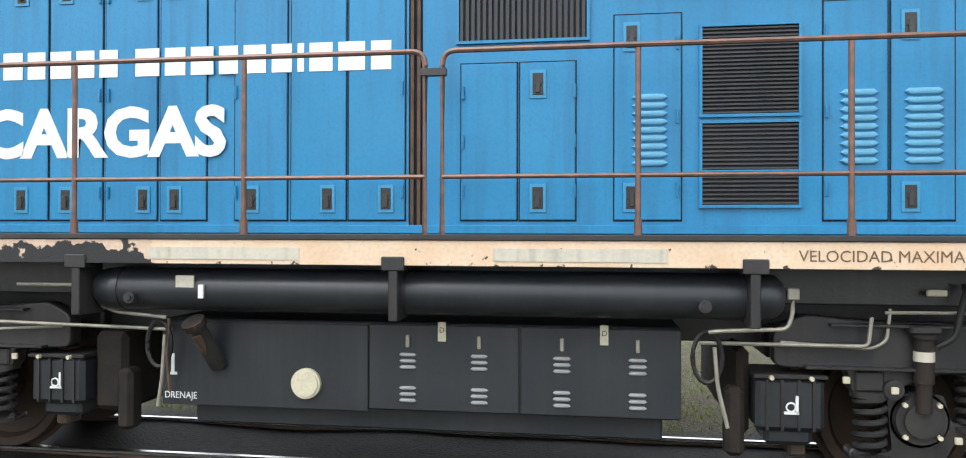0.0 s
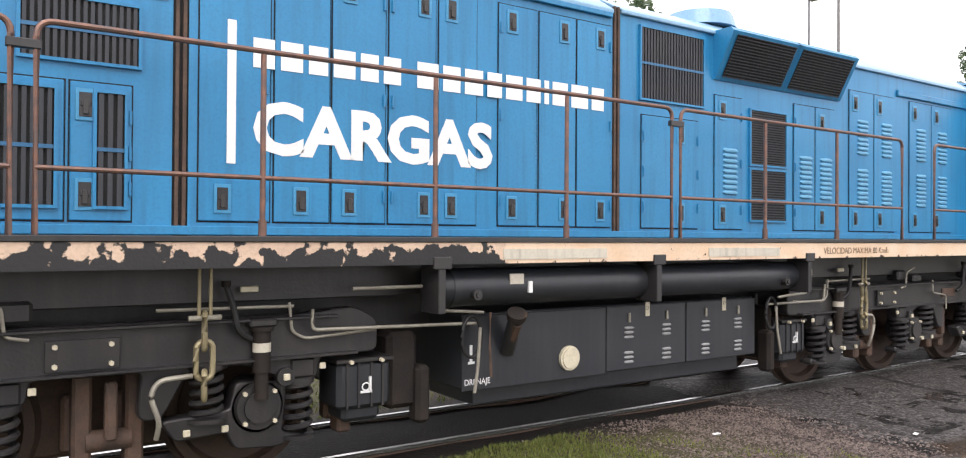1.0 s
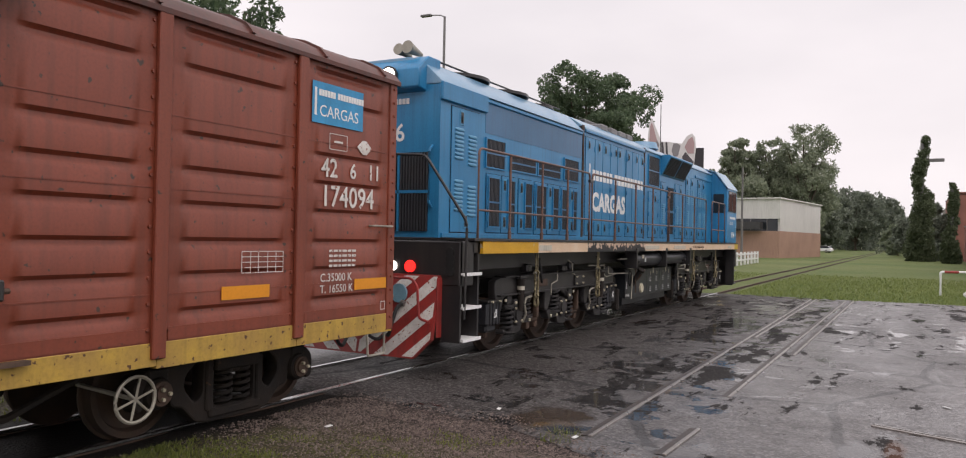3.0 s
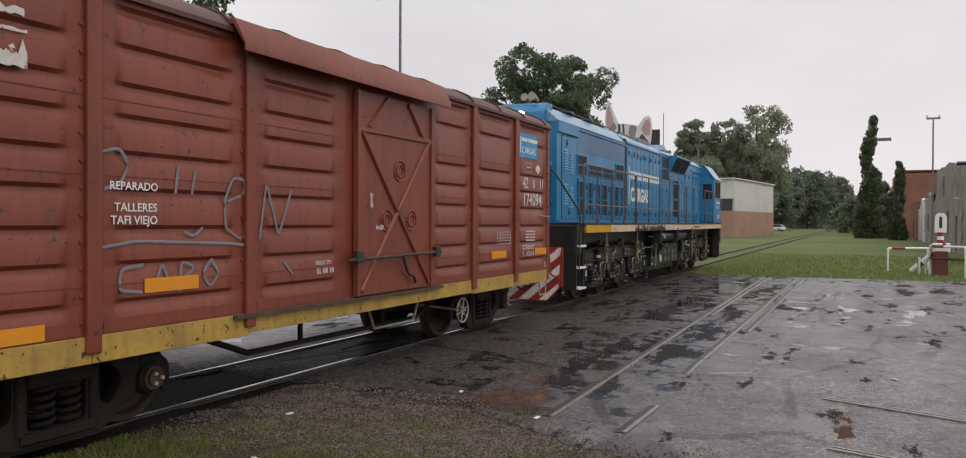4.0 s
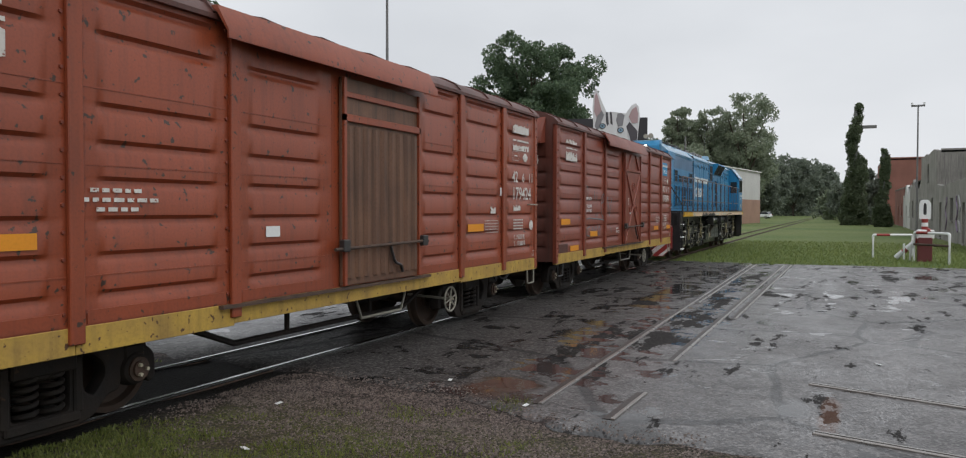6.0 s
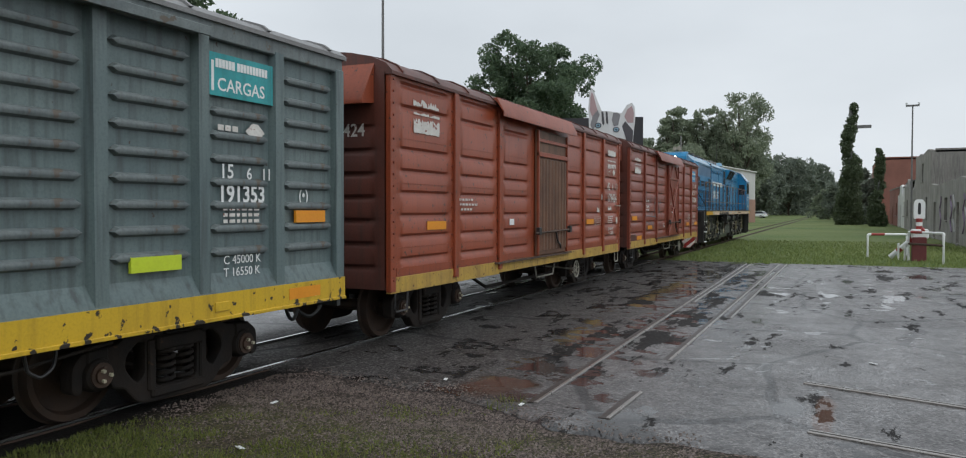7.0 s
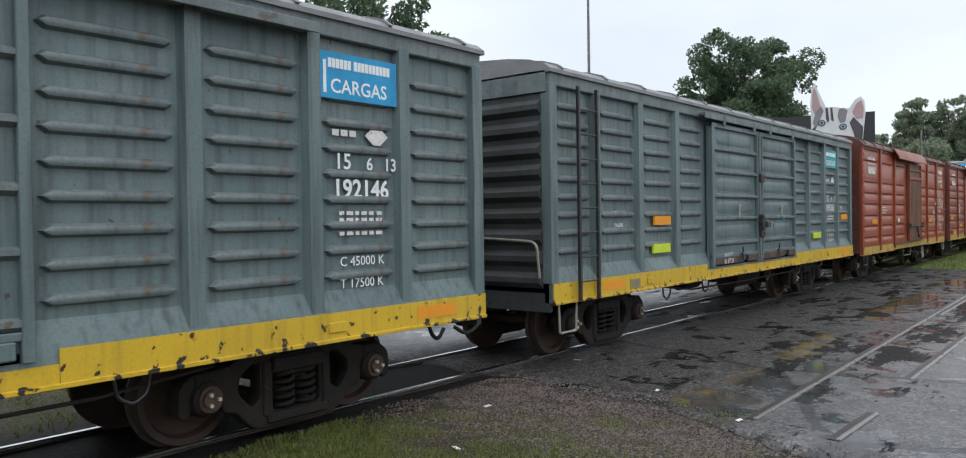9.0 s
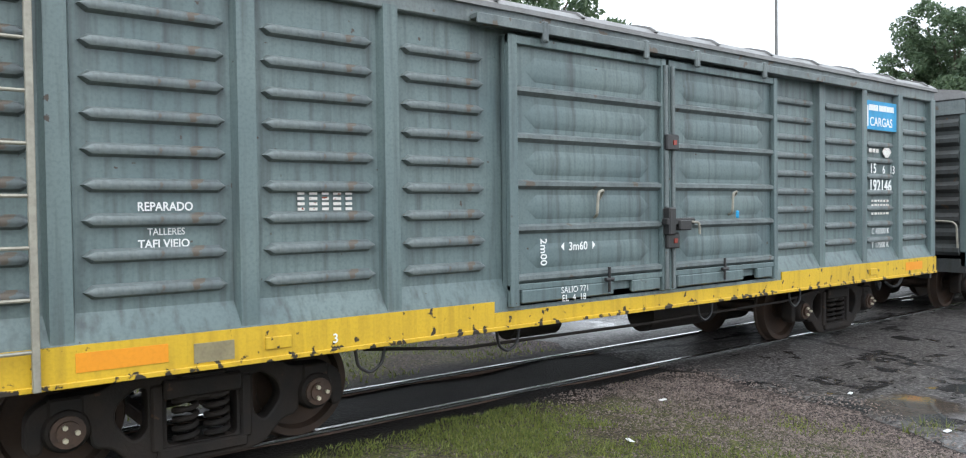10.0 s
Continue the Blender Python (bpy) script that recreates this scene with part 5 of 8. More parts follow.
# ---- the diesel locomotive ----
loco = thing("locomotive", "blue diesel hood locomotive with white lettering, wet", "locomotive", "", (0, TRACK, 0))
HY = -0.845             # near face of the hood
SY = -1.40              # near face of the frame sill
LATCH = as_mesh(B((-0.058, 0.058, -0.006, 0.0, -0.10, 0.10)), "latch", surf("paler blue latch plate", (0.05, 0.28, 0.50), rough=0.35, bump=0.02), 0.004)
LATCH_BAR = as_mesh(B((-0.036, 0.036, -0.0075, -0.003, -0.075, 0.075), (-0.016, 0.016, -0.022, -0.003, -0.06, 0.03), (-0.028, 0.028, -0.016, -0.003, -0.01, 0.02)), "latch_handle", BLACK, 0.003)
HINGE = as_mesh(C(((0, -0.012, -0.045), (0, -0.012, 0.045), 0.011, 8)), "hinge", BLUE)
# louvres in a lighter hood blue, the light they catch put into the colour
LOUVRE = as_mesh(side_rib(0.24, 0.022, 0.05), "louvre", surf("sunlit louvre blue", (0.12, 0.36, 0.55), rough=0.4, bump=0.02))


def latch(door, x, z):
    put("latch_handle", LATCH_BAR, put("latch", LATCH, door, x, HY - 0.018, z, "recessed latch"), 0, -0.002, 0)


def hood_door(x0, x1, z0, z1, latches=(), hinge=None, grille=None, louvres=None, mat=None):
    """A hood door, proud of the side, with its latches, hinges, louvres or barred opening."""
    d = part("hood_door", B((x0 + 0.006, x1 - 0.006, HY - 0.016, HY - 0.002, z0, z1)), mat or BLUE, loco, "", 0.005)
    # near-black sheet added under the door to draw its seams dark
    part("seam_outline", B((x0 - 0.003, x1 + 0.003, HY - 0.003, HY - 0.0015, z0 - 0.01, z1 + 0.01)), VOID, d)
    for x, z in latches:
        latch(d, x, z)
    if hinge is not None:
        for z in (z0 + 0.2, (z0 + z1) / 2, z1 - 0.2):
            put("hinge", HINGE, d, hinge, HY - 0.012, z)
    for gx0, gx1, gz0, gz1 in grille or ():
        screen(d, gx0, gx1, gz0, gz1, HY - 0.016)
    for lx, lz0, n in louvres or ():
        for k in range(n):
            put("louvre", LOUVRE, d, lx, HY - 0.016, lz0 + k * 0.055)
    return d


def screen(parent, x0, x1, z0, z1, y, horizontal=False):
    """Barred air intake: a flat near-black sheet for the shade of the recess, with upright bars and a thin rim."""
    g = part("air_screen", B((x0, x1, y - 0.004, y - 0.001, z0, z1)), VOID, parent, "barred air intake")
    if horizontal:
        n = max(3, int((z1 - z0) / 0.026))
        bar = as_mesh(B((x0, x1, y - 0.016, y - 0.005, 0, (z1 - z0) * 0.42 / n)), "bar", GRILLE)
        for k in range(n):
            put("bar", bar, g, 0, 0, z0 + (z1 - z0) * (k + 0.2) / n)
    else:
        n = max(3, int((x1 - x0) / 0.04))
        bar = as_mesh(B((0, (x1 - x0) * 0.55 / n, y - 0.018, y - 0.005, z0, z1)), "bar", GRILLE)
        for k in range(n):
            put("bar", bar, g, x0 + (x1 - x0) * (k + 0.2) / n, 0, 0)
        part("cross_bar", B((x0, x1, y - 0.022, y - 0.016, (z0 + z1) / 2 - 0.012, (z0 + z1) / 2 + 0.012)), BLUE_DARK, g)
    part("rim", B((x0 - 0.02, x1 + 0.02, y - 0.024, y, z1, z1 + 0.02), (x0 - 0.02, x1 + 0.02, y - 0.024, y, z0 - 0.02, z0), (x0 - 0.02, x0, y - 0.024, y, z0, z1), (x1, x1 + 0.02, y - 0.024, y, z0, z1)), BLUE, g)
    return g


# frame and sill
part("frame", B((-10.25, 7.15, -1.36, 1.36, 1.51, 1.66), (-10.2, 7.1, -0.98, 0.98, 1.26, 1.52), (-10.0, 7.0, -0.5, 0.5, 0.95, 1.3)), BLACK, loco, "black main frame", 0.01)
part("walkway", B((-10.3, 7.2, -1.42, 1.42, 1.665, 1.70)), BLACK, loco, "dark tread plate walkway", 0.004)
part("sill_stripe", B((-10.05, -8.33, SY - 0.006, SY + 0.05, 1.505, 1.662)), surf("yellow sill stripe", (0.66, 0.36, 0.02), rough=0.4, scale=3, chips=(0.5, 0.42, 0.3), chip=0.36, bump=0.05), loco, "yellow warning stripe")
part("sill", B((-8.33, -6.3, SY - 0.006, SY + 0.05, 1.505, 1.662), (-2.95, 6.6, SY - 0.006, SY + 0.05, 1.505, 1.662)), CREAM, loco, "cream sill plate, paint flaking")
part("sill", B((-6.3, -2.95, SY - 0.006, SY + 0.05, 1.505, 1.662)), CREAM_OLD, loco, "cream sill plate, flaked to black steel")
part("sill_stripe", B((6.6, 7.18, SY - 0.006, SY + 0.05, 1.505, 1.662)), YELLOW, loco)
for a, b in ((-2.97, -1.92), (-0.66, 0.39), (-8.3, -7.85), (5.6, 6.1)):
    part("patch_plate", B((a, b, SY - 0.012, SY - 0.006, 1.535, 1.615)), PLATE, loco, "pale blank plate on the sill")
letters(loco, "VELOCIDAD MAXIMA 80 Km/h", 1.14, SY - 0.008, 1.548, 0.095, surf("brown stencil", (0.16, 0.10, 0.06), rough=0.6, bump=0), bold=0.0, stretch=0.98)
for x in (-3.5, -1.3, 0.9):
    part("tank_bracket", B((x - 0.075, x + 0.075, SY - 0.02, SY + 0.1, 1.47, 1.56), (x - 0.03, x + 0.03, SY - 0.01, SY + 0.25, 1.15, 1.5)), BLACK, loco, "", 0.006)


# hood shells
def hood(x0, x1, eave, ridge, name="hood", y=HY):
    bm = bmesh.new()
    bm_prism(bm, [(y, 1.70), (y, eave), (-y, eave), (-y, 1.70)], "x", x0, x1)
    part(name, bm, BLUE, loco)
    bm = bmesh.new()
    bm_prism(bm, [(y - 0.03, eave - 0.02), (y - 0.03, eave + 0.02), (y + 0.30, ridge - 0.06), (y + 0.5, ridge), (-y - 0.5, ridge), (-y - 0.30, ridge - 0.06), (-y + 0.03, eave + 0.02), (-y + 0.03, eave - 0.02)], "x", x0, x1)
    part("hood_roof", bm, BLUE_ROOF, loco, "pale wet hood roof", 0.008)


hood(-10.25, -5.22, 3.72, 4.10)
hood(-5.12, -1.34, 3.80, 4.10)
hood(-1.24, 2.44, 3.82, 4.08)
hood(2.44, 5.75, 3.80, 4.10)
for x in (-5.17, -1.29):
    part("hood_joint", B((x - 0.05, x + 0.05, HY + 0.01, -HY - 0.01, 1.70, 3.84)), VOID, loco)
    part("joint_strip", B((x - 0.035, x - 0.012, HY - 0.012, HY + 0.02, 1.72, 3.86), (x + 0.012, x + 0.035, HY - 0.012, HY + 0.02, 1.72, 3.86)), RUSTY, loco, "brown rubber joint strip")
part("kick_rail", B((-10.2, 5.6, HY - 0.03, HY, 1.705, 1.765)), BLUE, loco, "", 0.004)
# rear radiator section
part("rear_ledge", B((-10.27, -9.02, HY - 0.05, HY, 3.50, 3.74)), BLUE, loco, "overhanging rear eave", 0.01)
part("eave_rail", B((-9.0, -5.25, HY - 0.03, HY, 3.66, 3.74)), BLUE, loco, "", 0.008)
# flat sheet whose darker blue carries the shade below the eave
part("recess_shade_band", B((-9.02, -5.25, HY - 0.004, HY - 0.001, 3.22, 3.64)), BLUE_DARK, loco)
hood_door(-9.98, -9.2, 1.78, 3.46, latches=((-9.72, 3.33), (-9.58, 1.93)), louvres=((-9.78, 2.78, 8), (-9.42, 2.72, 8), (-9.78, 2.08, 8), (-9.42, 2.02, 8)))
for a, b, z0, z1 in ((-9.0, -8.42, 2.74, 3.14), (-8.22, -7.3, 2.76, 2.98), (-7.2, -6.27, 2.76, 2.98), (-6.08, -5.43, 2.77, 3.14)):
    screen(loco, a, b, z0, z1, HY - 0.002)
for a, b, full in ((-8.98, -8.53, 1), (-8.50, -8.03, 0), (-7.92, -7.40, 0), (-7.33, -6.83, 1), (-6.80, -6.31, 0), (-6.26, -5.84, 1), (-5.82, -5.46, 0)):
    if full:
        hood_door(a, b, 1.79, 2.64, grille=((a + 0.05, b - 0.06, 1.88, 2.58),), hinge=a + 0.015)
    else:
        hood_door(a, b, 1.79, 2.64, grille=((a + (b - a) * 0.42, b - 0.05, 1.88, 2.58),), latches=((a + 0.09, 2.5), (a + 0.09, 1.95)), hinge=b - 0.015)
# engine room doors
for a, b, lx, hx in ((-5.06, -4.57, -4.90, -4.6), (-4.55, -4.13, -4.35, None), (-4.12, -3.68, -3.98, -3.7), (-3.66, -3.24, -3.35, -3.63), (-3.22, -2.85, -3.1, None), (-2.64, -2.23, -2.5, -2.62), (-2.21, -1.79, -1.93, None), (-1.78, -1.36, -1.5, -1.38)):
    hood_door(a, b, 1.80, 3.66, latches=((lx, 1.95), (lx, 3.52)), hinge=hx)
part("rain_gutter", B((-5.1, -1.36, HY - 0.035, HY, 3.74, 3.79)), BLUE, loco, "", 0.006)
# forward section
screen(loco, -0.98, -0.10, 3.04, 3.72, HY - 0.002)
hood_door(-0.97, -0.57, 1.80, 2.88, hinge=-0.95)
hood_door(-0.56, -0.17, 1.80, 2.88, latches=((-0.43, 2.73), (-0.43, 1.95)), hinge=-0.18)
hood_door(0.08, 0.53, 1.80, 3.18, latches=((0.2, 3.03), (0.2, 1.95)), louvres=((0.32, 2.18, 9),), hinge=0.5)
for z0, z1 in ((1.90, 2.10), (2.13, 2.44), (2.50, 3.08)):
    screen(loco, 0.66, 1.27, z0, z1, HY - 0.002, True)
hood_door(1.42, 1.82, 1.80, 3.22, louvres=((1.64, 2.18, 9),), hinge=1.44)
hood_door(1.83, 2.22, 1.80, 3.22, latches=((1.95, 3.05), (1.95, 1.95)), louvres=((2.03, 2.18, 9),))
for a, b in ((0.12, 1.16), (1.22, 2.26)):
    bm = bmesh.new()
    bm_prism(bm, [(HY - 0.02, 3.34), (HY - 0.26, 3.80), (HY - 0.22, 3.84), (HY, 3.84), (HY, 3.34)], "x", a - 0.05, b + 0.05)
    box = part("brake_hatch", bm, BLUE, loco, "outward leaning screened hatch")
    bm = bmesh.new()
    q = [Vector((a + 0.03, HY - 0.045, 3.38)), Vector((b - 0.03, HY - 0.045, 3.38)), Vector((b - 0.03, HY - 0.245, 3.765)), Vector((a + 0.03, HY - 0.245, 3.765))]
    n_out = Vector((0, -0.88, -0.46)) * 0.006
    for s in (0, 1):
        bm.faces.new([bm.verts.new(v + n_out * (s + 0.3)) for v in q])
    part("mesh_panel", bm, VOID, box)
    for k in range(15):
        u = k / 14
        p0 = q[0].lerp(q[3], u) + n_out * 2
        part("slat", C((p0, q[1].lerp(q[2], u) + n_out * 2, 0.006, 5)), GRILLE, box)
# hood behind the cab
for a, b in ((2.52, 3.05), (3.06, 3.55), (3.9, 4.45), (4.46, 5.0)):
    hood_door(a, b, 1.80, 3.5, latches=((a + 0.12, 3.35), (a + 0.12, 1.95)), louvres=((a + 0.28, 2.15, 8), (a + 0.28, 2.75, 8)))
part("hood_recess", B((3.6, 5.7, HY - 0.03, HY, 3.54, 3.62)), BLUE, loco, "", 0.01)
# cab
bm = bmesh.new()
bm_prism(bm, [(-1.34, 1.70), (-1.34, 3.36), (-0.95, 3.86), (-0.4, 4.02), (0.4, 4.02), (0.95, 3.86), (1.34, 3.36), (1.34, 1.70)], "x", 5.75, 7.22)
cab = part("cab", bm, BLUE, loco, "driver's cab", 0.02)
bm = bmesh.new()
bm_prism(bm, [(-1.36, 3.36), (-0.97, 3.87), (-0.4, 4.03), (0.4, 4.03), (0.97, 3.87), (1.36, 3.36), (1.36, 3.39), (0.98, 3.90), (0.4, 4.06), (-0.4, 4.06), (-0.98, 3.90), (-1.36, 3.39)], "x", 5.70, 7.26)
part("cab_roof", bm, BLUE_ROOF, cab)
for a, b in ((5.95, 6.45), (6.5, 7.05)):
    part("cab_window", B((a, b, -1.352, -1.34, 2.70, 3.28)), GLASS, cab, "dark cab side window")
    part("window_frame", B((a - 0.03, b + 0.03, -1.358, -1.34, 3.28, 3.31), (a - 0.03, b + 0.03, -1.358, -1.34, 2.67, 2.70), (a - 0.03, a, -1.358, -1.34, 2.70, 3.28), (b, b + 0.03, -1.358, -1.34, 2.70, 3.28)), BLACK, cab)
part("cab_door", B((5.735, 5.75, -1.3, -0.87, 1.75, 3.3)), BLUE, cab, "", 0.004)
part("door_window", B((5.728, 5.737, -1.24, -0.92, 2.62, 3.2)), GLASS, cab)
letters(cab, "CARGAS", 6.15, -1.344, 2.27, 0.13, WHITE, bold=0.0)
bars(cab, [0.04] * 6 + [-0.03] + [0.04] * 10, 6.15, -1.343, 2.45, 0.07, 0.012, WHITE)
letters(cab, "9786", 6.35, -1.344, 1.86, 0.26, WHITE)
for k in range(7):
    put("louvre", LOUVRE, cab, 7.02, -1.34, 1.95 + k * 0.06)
part("antenna", C(((3.0, 0, 4.05), (3.0, 0, 5.6), 0.012, 6)), BLACK, loco)
# roof fittings
for x, w in ((-8.6, 1.2), (-7.2, 1.2), (-5.9, 1.0)):
    part("radiator_fan", C(((x, 0, 4.08), (x, 0, 4.125), w / 2, 24)), BLACK, loco, "round radiator fan housing")
part("exhaust", B((-3.6, -2.6, -0.25, 0.25, 4.08, 4.24)), BLACK, loco, "soot black exhaust box", 0.02)
for x in (-3.3, -2.7, -2.1, -1.6):
    part("roof_vent", B((x - 0.2, x + 0.2, HY + 0.25, HY + 0.7, 4.0, 4.13)), GREY_ROOF, loco, "", 0.02)
part("roof_dome", C(((0.6, -0.2, 4.05), (0.6, -0.2, 4.22), 0.42, 20, 0.36)), BLUE_ROOF, loco)
part("grab_rail", T([(-9.8, -0.45, 4.14), (-5.4, -0.45, 4.14)], 0.015), BLACK, loco)
# lettering
part("logo_bar", B((-4.875, -4.815, HY - 0.021, HY - 0.018, 2.19, 3.165)), WHITE, loco, "upright white bar")
LY = HY - 0.019
x = -4.70
for w in (0.155, 0.165, 0.15, 0.175, 0.15, 0.15, 0, 0.195, 0.165, 0.18, 0.15, 0.175, 0.155, 0.05, 0.175, 0.20, 0.15):
    if w:
        bars(loco, [w * 0.98], x, LY, 2.862, 0.205, 0, WHITE)
        x += w + 0.040
    else:
        x += 0.10
letters(loco, "CARGAS", -4.70, LY, 2.285, 0.49, WHITE, bold=0.040, stretch=1.06)
# handrails
POST = as_mesh(C(((0, 0, 1.70), (0, 0, 2.84), 0.018, 10), ((0, 0, 1.66), (0, 0, 1.80), 0.026, 10)), "rail_post", ORANGE_RAIL)
RY = -1.365
for x0, x1, inner in ((-10.13, -6.15, (-9.22, -8.14, -7.14)), (-6.03, -1.105, (-4.79, -3.54, -2.32)), (-0.993, 2.76, (0.22, 1.444)), (3.5, 5.25, (4.4,))):
    rail_ob = part("handrail", T(bend([(x0, RY, 1.70), (x0, RY, 2.86), (x1, RY, 2.86), (x1, RY, 1.70)], 0.09, 5), 0.018), ORANGE_RAIL, loco, "worn brown tube handrail")
    part("middle_rail", T([(x0, RY, 2.065), (x1, RY, 2.065)], 0.015), ORANGE_RAIL, rail_ob)
    for xx in inner:
        put("rail_post", POST, rail_ob, xx, RY, 0)
for xa in (-6.09, -1.05):
    part("rail_clamp", B((xa - 0.085, xa + 0.085, RY - 0.022, RY + 0.022, 2.70, 2.75)), BLACK, loco, "", 0.004)
# far handrail
part("handrail", T(bend([(-10.1, 1.365, 1.70), (-10.1, 1.365, 2.86), (5.2, 1.365, 2.86), (5.2, 1.365, 1.70)], 0.09, 5), 0.018), ORANGE_RAIL, loco)
# reservoir and fuel tank
bm = bmesh.new()
tz, ty, tr = 1.32, -1.16, 0.145
prof = [(0.02, -3.50), (0.09, -3.49), (0.13, -3.45), (tr, -3.38), (tr, 1.0), (0.13, 1.06), (0.09, 1.10), (0.02, 1.11)]
rings = [[bm.verts.new((px, ty + r * math.cos(2 * math.pi * k / 24), tz + r * math.sin(2 * math.pi * k / 24))) for k in range(24)] for r, px in prof]
for p, q in zip(rings, rings[1:]):
    for k in range(24):
        bm.faces.new((p[k], p[(k + 1) % 24], q[(k + 1) % 24], q[k]))
tank = part("air_reservoir", bm, BLACK_PANEL, loco, "long black air reservoir")
for x in (-3.3, -1.28, 0.92):
    part("strap", C(((x - 0.03, ty, tz), (x + 0.03, ty, tz), tr + 0.006, 24)), BLACK_PANEL, tank)
part("white_label", B((-2.83, -2.70, ty - tr - 0.004, ty - tr + 0.01, 1.34, 1.42)), PLATE, tank, "small cream label")
for x in (-3.15, 0.62):
    part("drain_boss", C(((x, ty - tr - 0.04, 1.27), (x, ty - tr + 0.03, 1.27), 0.04, 12), ((x, ty - tr - 0.055, 1.27), (x, ty - tr - 0.03, 1.27), 0.022, 6)), BLACK, tank)
fuel = part("fuel_tank", B((-3.08, 0.51, -1.01, 1.01, 0.50, 1.10), (-2.9, 0.4, -0.9, 0.9, 0.34, 0.55)), BLACK_PANEL, loco, "black fuel tank with access panels", 0.012)
FY = -1.03              # face of the tank's panels
part("tank_end_panel", B((-3.09, -1.575, FY, FY + 0.016, 0.49, 1.08)), BLACK_PANEL, fuel, "", 0.004)
PALE = as_mesh(side_rib(0.12, 0.016, 0.026), "louvre", surf("pale louvre", (0.30, 0.31, 0.31), rough=0.4, bump=0))
for a, b in ((-1.565, -0.54), (-0.525, 0.51)):
    door = part("access_panel", B((a, b, FY, FY + 0.016, 0.51, 1.085)), BLACK_PANEL, fuel, "", 0.004)
    for x in (a + 0.27, a + 0.76):
        part("latch_tab", B((x - 0.013, x + 0.013, FY - 0.018, FY, 0.935, 1.02)), PIPE, door, "", 0.004)
        for z in (0.575, 0.80):
            for k in range(3):
                put("louvre", PALE, door, x, FY, z + k * 0.042)
for x in (-1.06, 0.02):
    part("paper_tag", B((x - 0.027, x + 0.027, FY - 0.006, FY, 0.98, 1.11)), CAPMAT, fuel, "small cream tag")
    letters(fuel, "D", x - 0.018, FY - 0.007, 1.04, 0.05, BLACK, bold=0)
part("filler_cap", C(((-2.01, FY - 0.03, 0.67), (-2.01, FY, 0.67), 0.105, 24), ((-2.01, FY - 0.042, 0.67), (-2.01, FY - 0.02, 0.67), 0.088, 24)), CAPMAT, fuel, "round cream cap")
letters(fuel, "DRENAJE", -3.07, FY - 0.002, 0.535, 0.068, WHITE, bold=0.0, stretch=0.9)
part("valve_mark", B((-3.02, -2.995, FY - 0.003, FY, 0.72, 0.85), (-3.035, -2.975, FY - 0.003, FY, 0.70, 0.72)), WHITE, fuel)
part("filler_spout", C(((-2.66, FY, 0.78), (-2.72, -1.24, 1.08), 0.065, 14, 0.058)), BLACK, fuel, "slanting filler spout")
part("spout_wear", C(((-2.68, -1.10, 0.85), (-2.715, -1.245, 1.02), 0.040, 10)), RUSTY, fuel)
part("spout_cap", C(((-2.72, -1.24, 1.07), (-2.73, -1.265, 1.11), 0.08, 14)), GRIME, fuel)
part("sight_gauge", B((-2.66, -2.625, ty - tr - 0.02, ty - tr, 1.27, 1.36)), WHITE, tank)
for x in (-3.06, 0.66):
    part("hose_loop", T([(x + 0.09 * math.cos(a), -1.12, 0.93 + 0.16 * math.sin(a)) for a in [2 * math.pi * k / 18 for k in range(19)]], 0.016, 6), RUBBER, loco, "black hose hanging in a loop")
part("hanging_chain", T([(-2.94, -1.2, 1.12), (-2.95, -1.21, 0.85), (-2.93, -1.2, 0.62)], 0.012, 6), RUSTY, loco)
for pts in ([(0.66, -1.2, 1.10), (0.72, -1.22, 1.11), (1.12, -1.22, 1.13), (1.15, -1.22, 1.22), (1.15, -1.22, 1.33)], [(-4.1, -1.2, 1.34), (-3.55, -1.2, 1.34)], [(-3.5, -1.16, 1.2), (-3.35, -1.16, 1.15), (-2.98, -1.16, 1.12)], [(-4.35, -1.1, 1.2), (-4.35, -1.1, 1.06), (-2.98, -1.1, 1.03)], [(0.62, -1.1, 1.02), (1.62, -1.1, 1.02), (1.64, -1.1, 1.2)], [(0.7, -1.15, 1.0), (0.72, -1.15, 0.75), (0.78, -1.15, 0.5)], [(-3.0, -1.15, 1.0), (-3.02, -1.15, 0.7), (-3.05, -1.15, 0.5)]):
    part("pipe", T(bend(pts, 0.04), 0.013), PIPE, loco)
part("pipe_union", B((1.115, 1.185, -1.25, -1.19, 1.31, 1.38)), PIPE, loco, "", 0.006)
COIL_LOCO = as_mesh(coil(0, 0, 0.50, 0.83, 0.092, 0.021, 5), "spring", BLACK)


COIL_SMALL = as_mesh(coil(0, 0, 0.33, 0.68, 0.085, 0.021, 5), "spring", BLACK)
DAUB = as_mesh(B((-0.022, 0.022, -0.022, 0.0, -0.022, 0.022)), "bolt", CAPMAT, 0.005)


